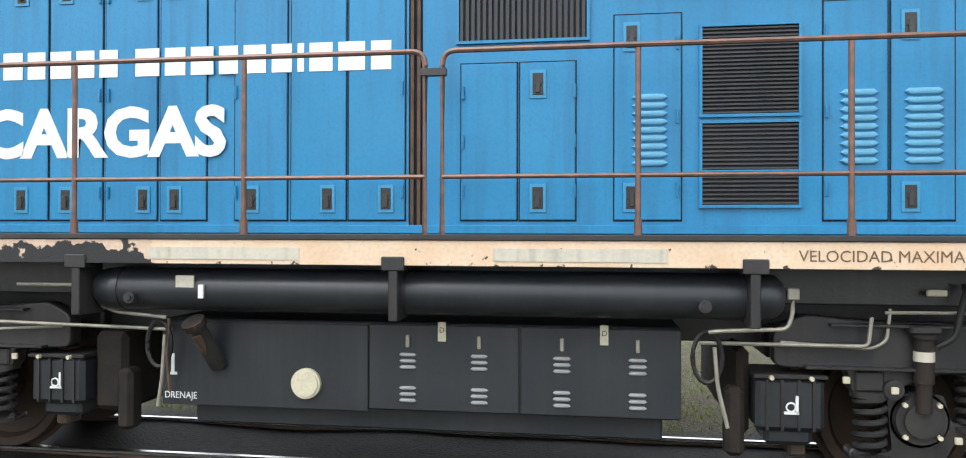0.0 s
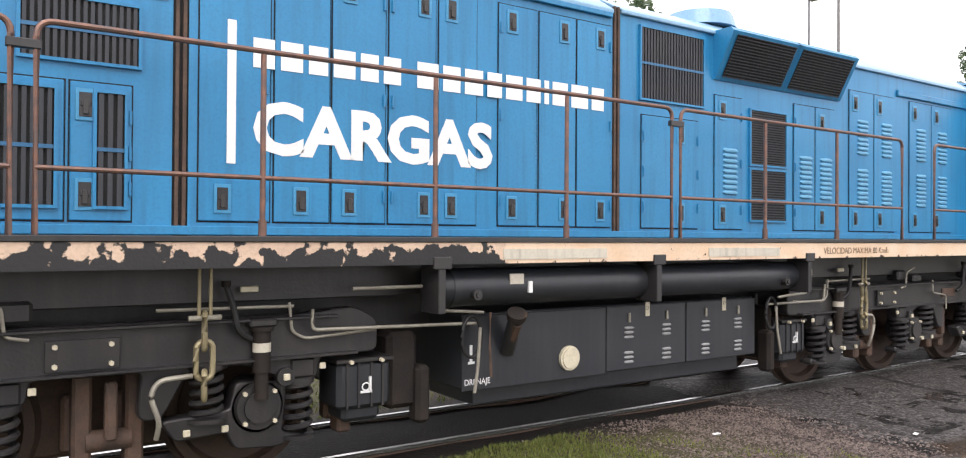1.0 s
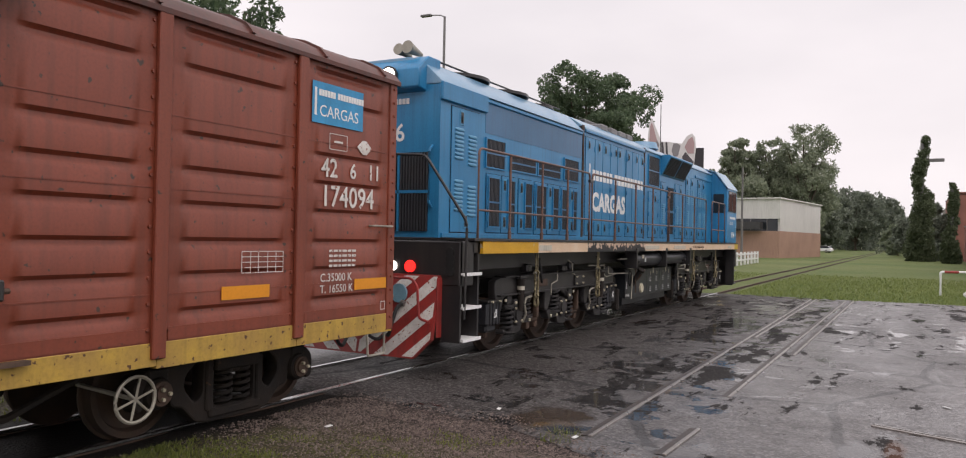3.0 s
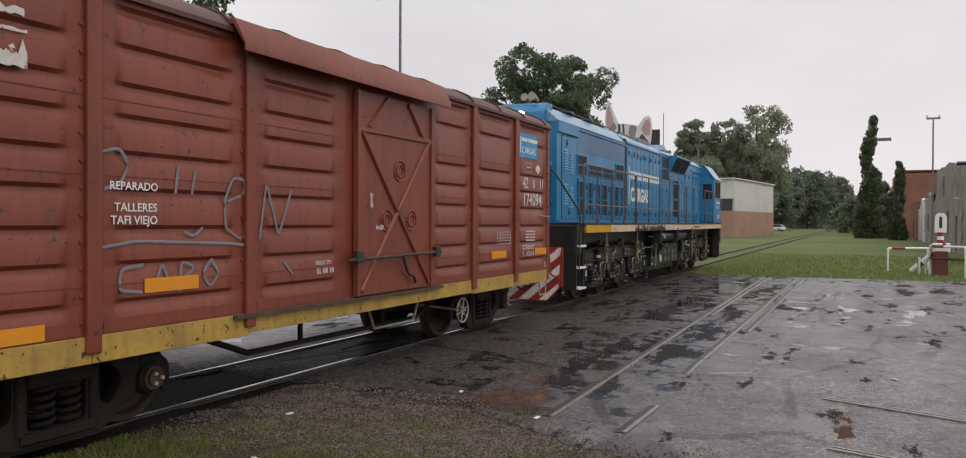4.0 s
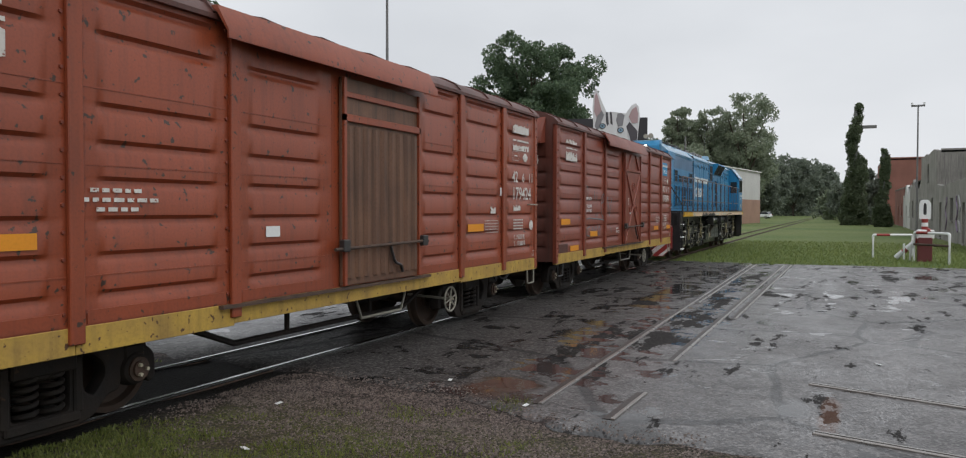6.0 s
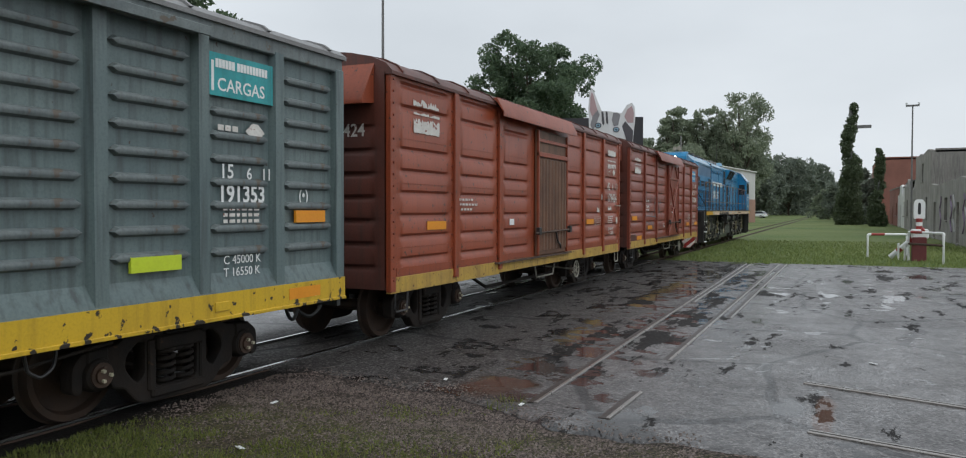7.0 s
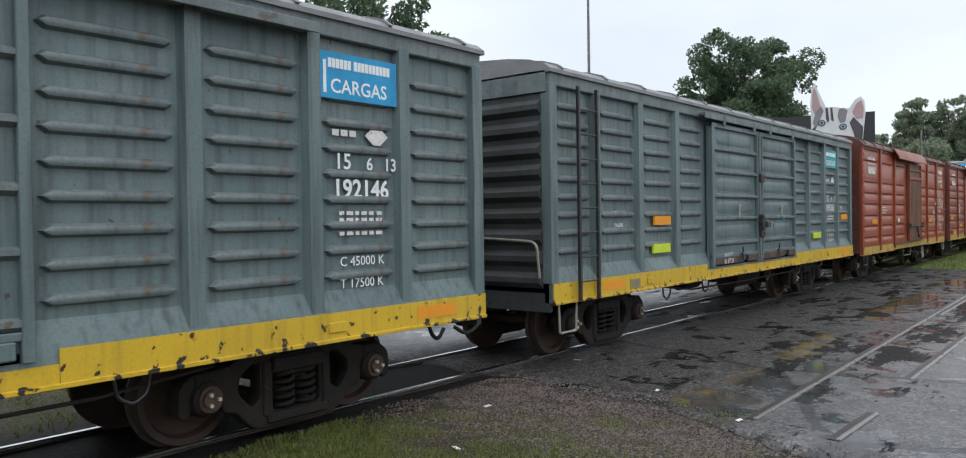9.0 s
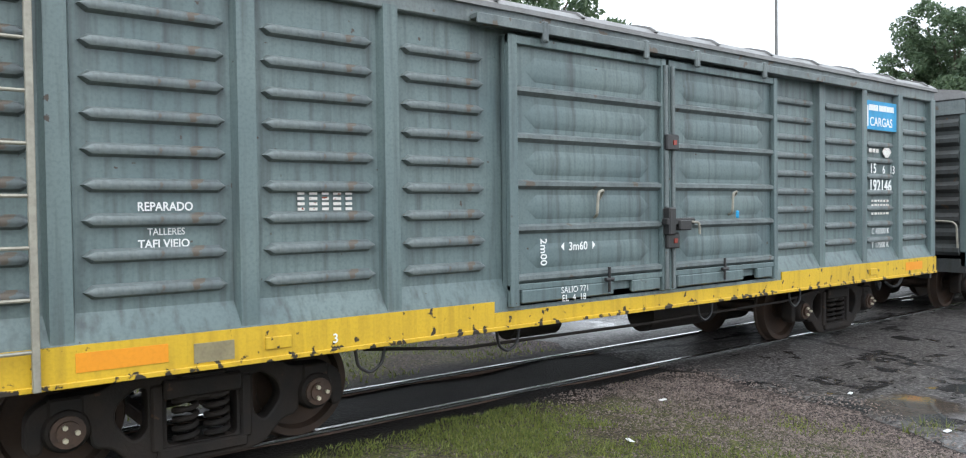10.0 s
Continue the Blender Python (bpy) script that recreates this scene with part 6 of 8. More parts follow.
def loco_bogie(cx, inner):
    """Three-axle bogie; inner is the way its tank end points."""
    w = []

    def at(a):
        return cx + inner * a

    edge = [(-2.50, 0.90), (-2.50, 1.08), (-2.2, 1.15), (2.0, 1.15), (2.45, 1.19), (2.62, 1.10), (2.62, 0.88), (2.30, 0.87)]
    for a in (1.76, 0.0, -1.76):
        edge += [(a + 0.42, 0.87), (a + 0.40, 0.72), (a + 0.18, 0.74), (a - 0.10, 0.86), (a - 0.46, 0.85), (a - 0.62, 0.56), (a - 0.74, 0.56), (a - 0.72, 0.86)]
    edge = [(inner * x, z) for x, z in edge]
    fr = None
    for y in (-0.96, 0.96):
        me = cast_plate("bogie_frame", [edge], 0.12, 0.05, BLACK, 0.012)
        me.transform(pose(cx, y, 0))
        fr = fr or part("bogie_frame", me, BLACK, loco, "black three-axle bogie frame")
        if y > 0:
            part("far_frame", me, BLACK, fr)
    part("frame_flange", B((cx - 2.45, cx + 2.45, -1.09, -0.9, 0.868, 0.888)), BLACK, fr, "", 0.004)
    part("frame_flange", B((cx - 2.3, cx + 2.3, -1.09, -0.9, 1.135, 1.155)), BLACK, fr, "", 0.004)
    for k, a in enumerate((-1.76, 0.0, 1.76)):
        x = at(a)
        d = inner * (1 if k else -1)
        ws = put("wheelset", WHEELS_LOCO, loco, x, 0, 0.50, "dull brown flanged wheels on an axle")
        w.append((ws, x, 0.50))
        ab = part("axle_box", C(((x, -1.0, 0.56), (x, -0.74, 0.56), 0.175, 20), ((x, -1.035, 0.56), (x, -0.99, 0.56), 0.15, 22, 0.165), ((x, -1.06, 0.56), (x, -1.03, 0.56), 0.105, 20)), BLACK, loco, "round axle box cover")
        for j in range(4):
            r = 0.14
            put("bolt", BOLT, ab, x + r * math.cos(0.8 + j * 1.57), -1.03, 0.56 + r * math.sin(0.8 + j * 1.57))
        # the wing that carries the springs, low on one side
        wing = cast_plate("axle_wing", [[(d * u, z) for u, z in ((0.19, 0.70), (0.16, 0.36), (0.40, 0.30), (0.40, 0.36), (0.14, 0.28), (-0.14, 0.30), (-0.20, 0.42), (-0.52, 0.40), (-0.60, 0.52), (-0.40, 0.53), (-0.18, 0.55), (-0.14, 0.72))]], 0.14, 0.03, BLACK, 0.012)
        wing.transform(pose(x, -0.93, 0))
        part("axle_wing", wing, BLACK, ab)
        put("spring", COIL_LOCO, ab, x - d * 0.33, -0.97, 0.02)
        put("spring", COIL_SMALL, ab, x + d * 0.285, -0.98, 0.02)
        for sx, z0, z1, r in ((x - d * 0.33, 0.50, 0.525, 0.13), (x - d * 0.33, 0.84, 0.87, 0.13), (x + d * 0.285, 0.31, 0.335, 0.115), (x + d * 0.285, 0.69, 0.73, 0.115)):
            part("spring_seat", C(((sx, -0.97, z0), (sx, -0.97, z1), r, 16)), BLACK, ab)
        part("guide_block", B((x + d * 0.30 - 0.085, x + d * 0.30 + 0.085, -1.04, -0.9, 0.73, 0.86)), BLACK, ab, "", 0.012)
        part("link_eye", C(((x + d * 0.17, -1.07, 0.75), (x + d * 0.17, -0.95, 0.75), 0.06, 16)), BLACK, ab)
        for u, z in ((-0.46, 0.44), (-0.22, 0.44), (0.44, 0.80)):
            put("bolt", DAUB, ab, x + d * u, -1.0 if z < 0.6 else -1.03, z, "dab of cream paint on a bolt")
        put("bolt", DAUB, ab, x + d * 0.17, -1.07, 0.75, "dab of cream paint on a bolt")
        if k != 1:
            dm = part("damper", C(((x, -1.07, 0.62), (x, -1.07, 0.86), 0.045, 14), ((x, -1.07, 0.80), (x, -1.07, 1.08), 0.058, 14), ((x, -1.07, 1.075), (x, -1.07, 1.10), 0.075, 14)), GRIME, ab, "grimy upright damper")
            part("white_band", C(((x, -1.07, 0.935), (x, -1.07, 0.995), 0.0605, 14)), PLATE, dm)
            part("damper_bracket", B((x - 0.09, x + 0.09, -1.12, -0.98, 1.10, 1.155)), BLACK, dm, "", 0.012)
        else:
            part("stop_block", B((x - 0.10, x + 0.10, -1.06, -0.96, 1.17, 1.26)), BLACK, ab, "", 0.012)
    # brown brake gear between the wheels
    for a in (-1.02, -0.72, 0.72, 1.02, -2.45, 2.45):
        x = at(a)
        part("brake_hanger", B((x - 0.055, x + 0.055, -0.86, -0.70, 0.26, 0.84)), RUSTY, loco, "rusty brake hanger", 0.018)
        part("brake_shoe", B((x - 0.10, x + 0.02, -0.72, -0.6, 0.34, 0.70)), RUSTY, loco, "", 0.02)
    for a in (-0.87, 0.87):
        x = at(a)
        part("brake_lever", B((x - 0.035, x + 0.035, -0.96, -0.88, 0.44, 0.80)), RUSTY, loco, "", 0.012)
        part("brake_cylinder", C(((x - 0.13, -0.82, 0.42), (x + 0.13, -0.82, 0.42), 0.07, 14)), RUSTY, loco)
    part("motor_block", B((cx - 2.2, cx + 2.2, -0.45, 0.45, 0.25, 0.85)), RUSTY, loco, "", 0.03)
    part("cross_member", B((cx - 2.6, cx + 2.6, -0.6, 0.6, 0.86, 1.1)), BLACK, loco, "", 0.02)
    # safety chains: two rods and three heavy links
    for a in (-1.37, 1.37):
        x = at(a)
        for dx in (-0.035, 0.035):
            part("chain_rod", C(((x + dx, -1.15, 1.20), (x + dx, -1.15, 1.50), 0.012, 8)), BRASS, loco)
        part("chain_pin", C(((x - 0.10, -1.15, 1.185), (x + 0.10, -1.15, 1.185), 0.018, 10)), PIPE, loco)
        for k, (zc, hh, ww) in enumerate(((1.10, 0.115, 0.03), (0.92, 0.12, 0.052), (0.76, 0.09, 0.035))):
            ring = [(ww * math.cos(t), math.copysign(hh - ww, math.sin(t)) * (abs(math.sin(t)) > 0.01) + ww * math.sin(t)) for t in [2 * math.pi * i / 20 for i in range(21)]]
            part("chain_link", T([(x + (u if k == 1 else u * 0.25), -1.15 + (0 if k == 1 else u), zc + v) for u, v in ring], 0.019, 8), BRASS, loco, "yellowed safety chain link")
        part("sand_pipe", T(bend([(x + inner * -0.06, -1.1, 0.82), (x - inner * 0.26, -1.1, 0.81), (x - inner * 0.31, -1.1, 0.72), (x - inner * 0.25, -1.1, 0.55), (x - inner * 0.26, -1.05, 0.44)], 0.05), 0.017), PIPE, loco, "pale bent sand pipe")
    # plates, pipes and cables on the frame
    plate = part("cover_plate", B((*sorted((at(0.50), at(0.90))), -1.052, -1.021, 0.90, 1.085)), BLACK, fr, "flat cover plate with four bolts", 0.004)
    for a in (0.55, 0.85):
        for z in (0.935, 1.05):
            put("bolt", BOLT, plate, at(a), -1.05, z)
    part("builder_plate", B((*sorted((at(-1.02), at(-0.68))), -1.035, -1.021, 0.95, 1.06)), RUSTY, fr, "riveted iron plate", 0.003)
    for pts in ([(at(1.95), -1.06, 1.25), (at(1.97), -1.06, 1.05), (at(2.06), -1.06, 1.0), (at(2.6), -1.06, 1.03)], [(at(1.1), -1.06, 1.235), (at(1.98), -1.06, 1.225)], [(at(-0.35), -1.07, 1.18), (at(-0.36), -1.07, 1.02), (at(-0.65), -1.09, 0.98), (at(-0.66), -1.09, 0.80)], [(at(0.1), -1.07, 1.35), (at(0.28), -1.07, 1.30), (at(0.30), -1.07, 1.12), (at(0.42), -1.07, 1.10)]):
        part("pipe", T(bend(pts, 0.04), 0.011), PIPE, loco)
    for a in (1.52, -1.15):
        part("cable", T(bend([(at(a), -1.08, 1.38), (at(a + 0.05), -1.1, 1.22), (at(a + 0.07), -1.1, 1.08), (at(a + 0.17), -1.07, 1.02)], 0.06), 0.020), RUBBER, loco, "short rubber cable")
        part("cable_end", C(((at(a), -1.08, 1.37), (at(a), -1.08, 1.41), 0.03, 10)), GRIME, loco)
    part("junction_label", B((*sorted((at(1.62), at(1.74))), -1.06, -1.04, 1.33, 1.37)), CAPMAT, loco, "", 0.006)
    for a in (-1.4, 0.35):
        part("air_valve", B((at(a) - 0.09, at(a) + 0.09, -1.05, -0.9, 1.19, 1.32)), BLACK, loco, "", 0.02)
    # ribbed boxes at both ends
    for a in (-2.53, 2.53):
        x = at(a)
        bx = part("sand_box", B((x - 0.21, x + 0.21, -1.03, -0.66, 0.46, 0.80), (x - 0.15, x + 0.15, -0.98, -0.68, 0.36, 0.48)), BLACK_PANEL, loco, "black box on the bogie end", 0.03)
        part("box_lid", B((x - 0.225, x + 0.225, -1.045, -0.65, 0.795, 0.825)), BLACK, bx, "", 0.006)
        for dx in (-0.14, -0.05, 0.05, 0.14):
            part("box_rib", B((x + dx - 0.008, x + dx + 0.008, -1.042, -1.028, 0.47, 0.79)), BLACK, bx)
        part("box_mark", B((x + 0.03, x + 0.045, -1.048, -1.0, 0.58, 0.69), (x - 0.04, x + 0.05, -1.048, -1.0, 0.575, 0.59)), WHITE, bx)
        ring = [(x + 0.0 + 0.028 * math.cos(t), -1.047, 0.62 + 0.028 * math.sin(t)) for t in [2 * math.pi * i / 12 for i in range(13)]]
        part("box_mark", T(ring, 0.006, 5), WHITE, bx)
        for dx in (-0.12, 0.12):
            put("bolt", BOLT, bx, x + dx, -1.045, 0.805)
    far_end = 3.10 if inner > 0 else 2.92
    part("brake_unit", B((*sorted((at(2.76), at(far_end - 0.08))), -0.94, 0.94, 0.40, 0.98)), GRIME, loco, "dark brake rigging across the bogie end", 0.04)
    part("brake_yoke", B((*sorted((at(far_end - 0.12), at(far_end))), -1.0, -0.84, 0.28, 0.72)), GRIME, loco, "", 0.03)
    return w


loco_wheels = loco_bogie(-6.45, 1) + loco_bogie(3.71, -1)
ROLLING.append((loco, 0.0, loco_wheels))
# rear platform, pilot and steps
part("rear_beam", B((-10.55, -10.2, -1.36, 1.36, 1.10, 1.66)), BLACK, loco, "black rear buffer beam", 0.015)
def pilot_x(z):
    return -10.60 - 0.20 * (1.24 - z)


def clip_poly(poly, ring):
    """The part of a polygon that lies inside a convex ring, both turning left."""
    for (ax, az), (bx, bz) in zip(ring, ring[1:] + ring[:1]):
        out = []
        for i, q in enumerate(poly):
            p = poly[i - 1]
            dp, dq = ((bx - ax) * (v[1] - az) - (bz - az) * (v[0] - ax) for v in (p, q))
            if (dp < 0) != (dq < 0):
                u = dp / (dp - dq)
                out.append((p[0] + (q[0] - p[0]) * u, p[1] + (q[1] - p[1]) * u))
            if dq >= 0:
                out.append(q)
        poly = out
        if not poly:
            break
    return poly


PILOT = [(-0.86, 0.20), (0.86, 0.20), (1.09, 0.44), (1.09, 1.23), (-1.09, 1.23), (-1.09, 0.44)]
bm = bmesh.new()
rear, front = ([bm.verts.new((pilot_x(z) + d, y, z)) for y, z in PILOT] for d in (0.0, 0.06))
bm.faces.new(rear), bm.faces.new(front[::-1])
for k in range(6):
    bm.faces.new((rear[k - 1], front[k - 1], front[k], rear[k]))
pilot = part("pilot", bm, WARN_RED, loco, "red snow plough with worn white diagonal stripes")
for s in (-1, 1):
    half_ring = [(0.02, 0.22), (0.85, 0.22), (1.075, 0.45), (1.075, 1.215), (0.02, 1.215)]
    for k in range(-2, 6):
        z = -0.55 + 0.36 * k
        shape = clip_poly([(0, z), (1.2, z + 1.02), (1.2, z + 1.20), (0, z + 0.18)], half_ring)
        if len(shape) > 2:
            bm = bmesh.new()
            bm.faces.new([bm.verts.new((pilot_x(v) - 0.004, s * u, v)) for u, v in shape])
            part("chevron", bm, WHITE_WORN, pilot, "worn white diagonal stripe")
part("pilot_side", B((-10.66, -10.55, -1.11, -1.09, 0.46, 1.20)), WARN_RED, pilot, "", 0.006)
part("lever", T(bend([(-10.75, -0.2, 1.19), (-10.78, -0.80, 1.19), (-10.80, -0.90, 1.10), (-10.80, -0.93, 0.70), (-10.78, -1.08, 0.66)], 0.06), 0.017), WARN_RED, pilot, "red uncoupling lever")
part("hose_plate", C(((-10.70, -0.55, 0.99), (-10.665, -0.55, 0.99), 0.12, 20)), surf("pale blue plate", (0.20, 0.40, 0.50), rough=0.5, scale=8, bump=0.05), pilot, "pale blue round plate")
part("hose_bracket", B((-10.74, -10.66, -0.20, 0.35, 1.02, 1.10)), PIPE, pilot, "", 0.01)
part("hose_bracket", B((-10.74, -10.66, -0.24, -0.12, 0.72, 1.12)), PIPE, pilot, "", 0.01)
for k, (y, dz) in enumerate(((-0.30, 0.0), (-0.45, 0.05), (-0.62, -0.02), (0.32, 0.03), (0.48, -0.03))):
    hose = part("air_hose", T(bend([(-10.68, y, 0.88 + dz), (-10.82, y, 0.86 + dz), (-10.90, y + 0.03, 0.62 + dz), (-10.86, y + 0.10, 0.46 + dz), (-10.80, y + 0.16, 0.52 + dz)], 0.08), 0.024), RUBBER, pilot, "black air hose")
    part("hose_end", C(((-10.815, y + 0.14, 0.50 + dz), (-10.79, y + 0.18, 0.56 + dz), 0.034, 10)), STEEL, hose)
    part("hose_cock", C(((-10.69, y - 0.03, 0.88 + dz), (-10.69, y + 0.03, 0.90 + dz), 0.036, 10)), STEEL, hose)
coupler(loco, -10.55, -1)
for z in (0.42, 0.82, 1.24):
    part("step", B((-10.52, -10.08, -1.40, -1.12, z, z + 0.025), (-10.53, -10.07, -1.41, -1.395, z - 0.01, z + 0.03)), WHITE, loco, "white edged step")
part("step_side", B((-10.54, -10.50, -1.36, -1.1, 0.40, 1.66), (-10.10, -10.06, -1.36, -1.1, 0.40, 1.66)), BLACK, loco)
part("grab_pole", T(bend([(-10.5, -1.4, 0.7), (-10.5, -1.42, 1.9), (-10.75, -0.95, 2.72), (-10.75, -0.3, 2.76), (-10.75, -0.3, 1.7)], 0.08), 0.018), BLACK, loco, "black end handrail")
part("grab_pole", T(bend([(-10.5, 1.4, 0.7), (-10.5, 1.42, 1.9), (-10.75, 0.95, 2.72), (-10.75, 0.3, 2.76), (-10.75, 0.3, 1.7)], 0.08), 0.018), BLACK, loco, "black end handrail")
part("grab_rail", T(bend([(-10.27, HY + 0.1, 2.1), (-10.34, HY + 0.1, 2.15), (-10.34, HY + 0.1, 2.85), (-10.27, HY + 0.1, 2.9)], 0.03), 0.018), BLUE, loco)
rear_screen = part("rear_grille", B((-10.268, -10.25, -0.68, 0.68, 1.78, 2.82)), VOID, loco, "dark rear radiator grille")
bar = as_mesh(B((-10.285, -10.268, 0, 0.018, 1.78, 2.82)), "bar", GRILLE)
for k in range(30):
    put("bar", bar, rear_screen, 0, -0.68 + k * 0.0453, 0)
part("grille_frame", B((-10.29, -10.268, -0.70, 0.70, 2.28, 2.32), (-10.29, -10.268, -0.24, -0.21, 1.78, 2.82), (-10.29, -10.268, 0.21, 0.24, 1.78, 2.82)), BLUE, rear_screen)
letters(loco, "9786", 0, 0, 0, 0.33, WHITE, m=pose(-10.258, 0.36, 2.98, 90, 0, -90), bold=0.014)
letters(loco, "CARGAS", 0, 0, 0, 0.13, WHITE, m=pose(-10.258, 0.66, 3.27, 90, 0, -90), bold=0.01)
bars(loco, [0.05] * 6 + [-0.04] + [0.05] * 10, -0.66, 0, 3.47, 0.075, 0.012, WHITE, m=pose(-10.257, 0, 0, 0, 0, -90))
bm = bmesh.new()
bm_prism(bm, [(-10.26, 3.62), (-10.42, 3.66), (-10.44, 3.9), (-10.2, 4.1), (-9.9, 4.1), (-9.9, 3.62)], "y", -0.62, 0.62)
part("lamp_housing", bm, BLUE, loco, "roof lamp housing", 0.015)
for y in (-0.16, 0.16):
    hl = part("headlight", C(((-10.47, y, 3.82), (-10.42, y, 3.82), 0.13, 20)), BLACK, loco)
    part("lens", C(((-10.478, y, 3.82), (-10.471, y, 3.82), 0.105, 20)), LAMP_W, hl, "lit white headlight")
for y in (-0.63, 0.63):
    part("tail_lamp", C(((-10.58, y, 1.33), (-10.55, y, 1.33), 0.075, 16)), LAMP_R, loco, "lit red tail lamp")
    part("ditch_light", C(((-10.58, y + (0.275 if y < 0 else -0.275), 1.33), (-10.55, y + (0.275 if y < 0 else -0.275), 1.33), 0.065, 16)), LAMP_W, loco, "lit white lamp")
part("horn", C(((-9.9, -0.3, 4.2), (-10.25, -0.3, 4.24), 0.03, 12, 0.09), ((-9.9, -0.12, 4.2), (-10.2, -0.12, 4.24), 0.03, 12, 0.08)), PIPE, loco, "pale horn trumpets")
for k in range(4):
    part("rubber_buffer", C(((-10.57, -1.22, 1.28 + k * 0.08), (-10.55, -1.22, 1.28 + k * 0.08), 0.06, 12)), RUBBER, loco)
# front end
part("front_beam", B((7.1, 7.32, -1.34, 1.34, 0.95, 1.66)), BLACK, loco, "", 0.015)
bm = bmesh.new()
bm_prism(bm, [(7.30, 1.10), (7.36, 1.10), (7.56, 0.32), (7.50, 0.32)], "y", -1.2, 1.2)
part("pilot", bm, BLACK, loco, "black front pilot")
coupler(loco, 7.35, 1)
part("front_steps", B((6.85, 7.2, -1.36, -1.1, 0.4, 0.43), (6.85, 7.2, -1.36, -1.1, 0.8, 0.83), (6.83, 6.86, -1.36, -1.1, 0.4, 1.66)), BLACK, loco)


# ---- trees ----
def leaf_cloud(name, clumps, count, size, mat, seed, parent):
    """Many small leaf blades scattered over the shells of clumps, one mesh."""
    rg = np.random.default_rng(seed)
    w = np.array([c[3] ** 2 for c in clumps])
    idx = rg.choice(len(clumps), count, p=w / w.sum())
    cl = np.array(clumps)[idx]
    d = rg.normal(size=(count, 3))
    d /= np.linalg.norm(d, axis=1)[:, None]
    rad = cl[:, 3] * (0.45 + 0.6 * rg.random(count) ** 0.6)
    c = cl[:, :3] + d * rad[:, None] * np.array([1, 1, 0.8])
    u = rg.normal(size=(count, 3))
    u /= np.linalg.norm(u, axis=1)[:, None]
    v = np.cross(u, rg.normal(size=(count, 3)))
    v /= np.linalg.norm(v, axis=1)[:, None]
    s = size * (0.6 + 0.8 * rg.random(count))[:, None]
    quad = np.stack([c - u * s, c - v * s * 0.45, c + u * s, c + v * s * 0.45], 1).reshape(-1, 3)
    me = bpy.data.meshes.new(name)
    me.from_pydata(quad.tolist(), [], np.arange(count * 4).reshape(-1, 4).tolist())
    me.materials.append(mat)
    ob = part(name, me, mat, parent)
    ob["kind"] = "stuff"
    return ob


def limb(bm, pts, r0, r1, n=7):
    rings = []
    for i, p in enumerate(pts):
        p = Vector(p)
        dd = (Vector(pts[min(i + 1, len(pts) - 1)]) - Vector(pts[max(i - 1, 0)])).normalized()
        q, r = dd.to_track_quat("Z", "Y"), r0 + (r1 - r0) * i / (len(pts) - 1)
        rings.append([bm.verts.new(p + q @ Vector((r * math.cos(2 * math.pi * k / n), r * math.sin(2 * math.pi * k / n), 0))) for k in range(n)])
    for a, b in zip(rings, rings[1:]):
        for k in range(n):
            bm.faces.new((a[k], a[(k + 1) % n], b[(k + 1) % n], b[k]))


def tree(label, x, y, height, spread, seed, leaves, size, mat, low=0.35, group="", lobes=11, full=1.0):
    """Trunk and limbs that end in leafy lobes of uneven size, with gaps between them."""
    rg = random.Random(seed)
    t = thing("tree", label, "tree", group, (x, y, -0.06))
    bm = bmesh.new()
    h0 = height * low
    limb(bm, [(0, 0, 0), (0.1, 0.05, h0 * 0.5), (0.0, 0.12, h0), (0.15, 0.1, height * 0.75)], height * 0.026, height * 0.008)
    clumps = []
    mid, rz = (height + h0) / 2, (height - h0) / 2
    for k in range(lobes):
        up = -0.75 + 1.65 * (k + rg.random() * 0.8) / lobes
        a = k * 2.4 + rg.uniform(-0.5, 0.5)
        ring = math.sqrt(max(0.05, 1 - up * up)) * rg.uniform(0.62, 0.88)
        r = spread * rg.uniform(0.30, 0.46) * (1 - 0.25 * max(0, up))
        e = Vector((math.cos(a) * spread * ring, math.sin(a) * spread * ring, mid + up * (rz - r * 0.7)))
        s = Vector((0, 0.1, h0 + max(0.0, e.z - h0) * 0.35))
        limb(bm, [s, s.lerp(e, 0.5) + Vector((0, 0, 0.25)), e], height * 0.010, height * 0.003, 6)
        for j in range(13):
            d = Vector((rg.gauss(0, 1), rg.gauss(0, 1), rg.gauss(0.25, 0.8))).normalized()
            clumps.append((*(e + d * r * rg.uniform(0.55, 1.0)), r * rg.uniform(0.24, 0.46) * full))
    for _ in range(8 if full == 1.0 else 40):
        clumps.append((rg.gauss(0, spread * 0.36), rg.gauss(0, spread * 0.36), mid + rz * rg.uniform(-0.95, 0.6), spread * rg.uniform(0.16, 0.26) * full))
    part("trunk", bm, BARK, t)
    leaf_cloud("crown", clumps, leaves, size, mat, seed, t)
    return t


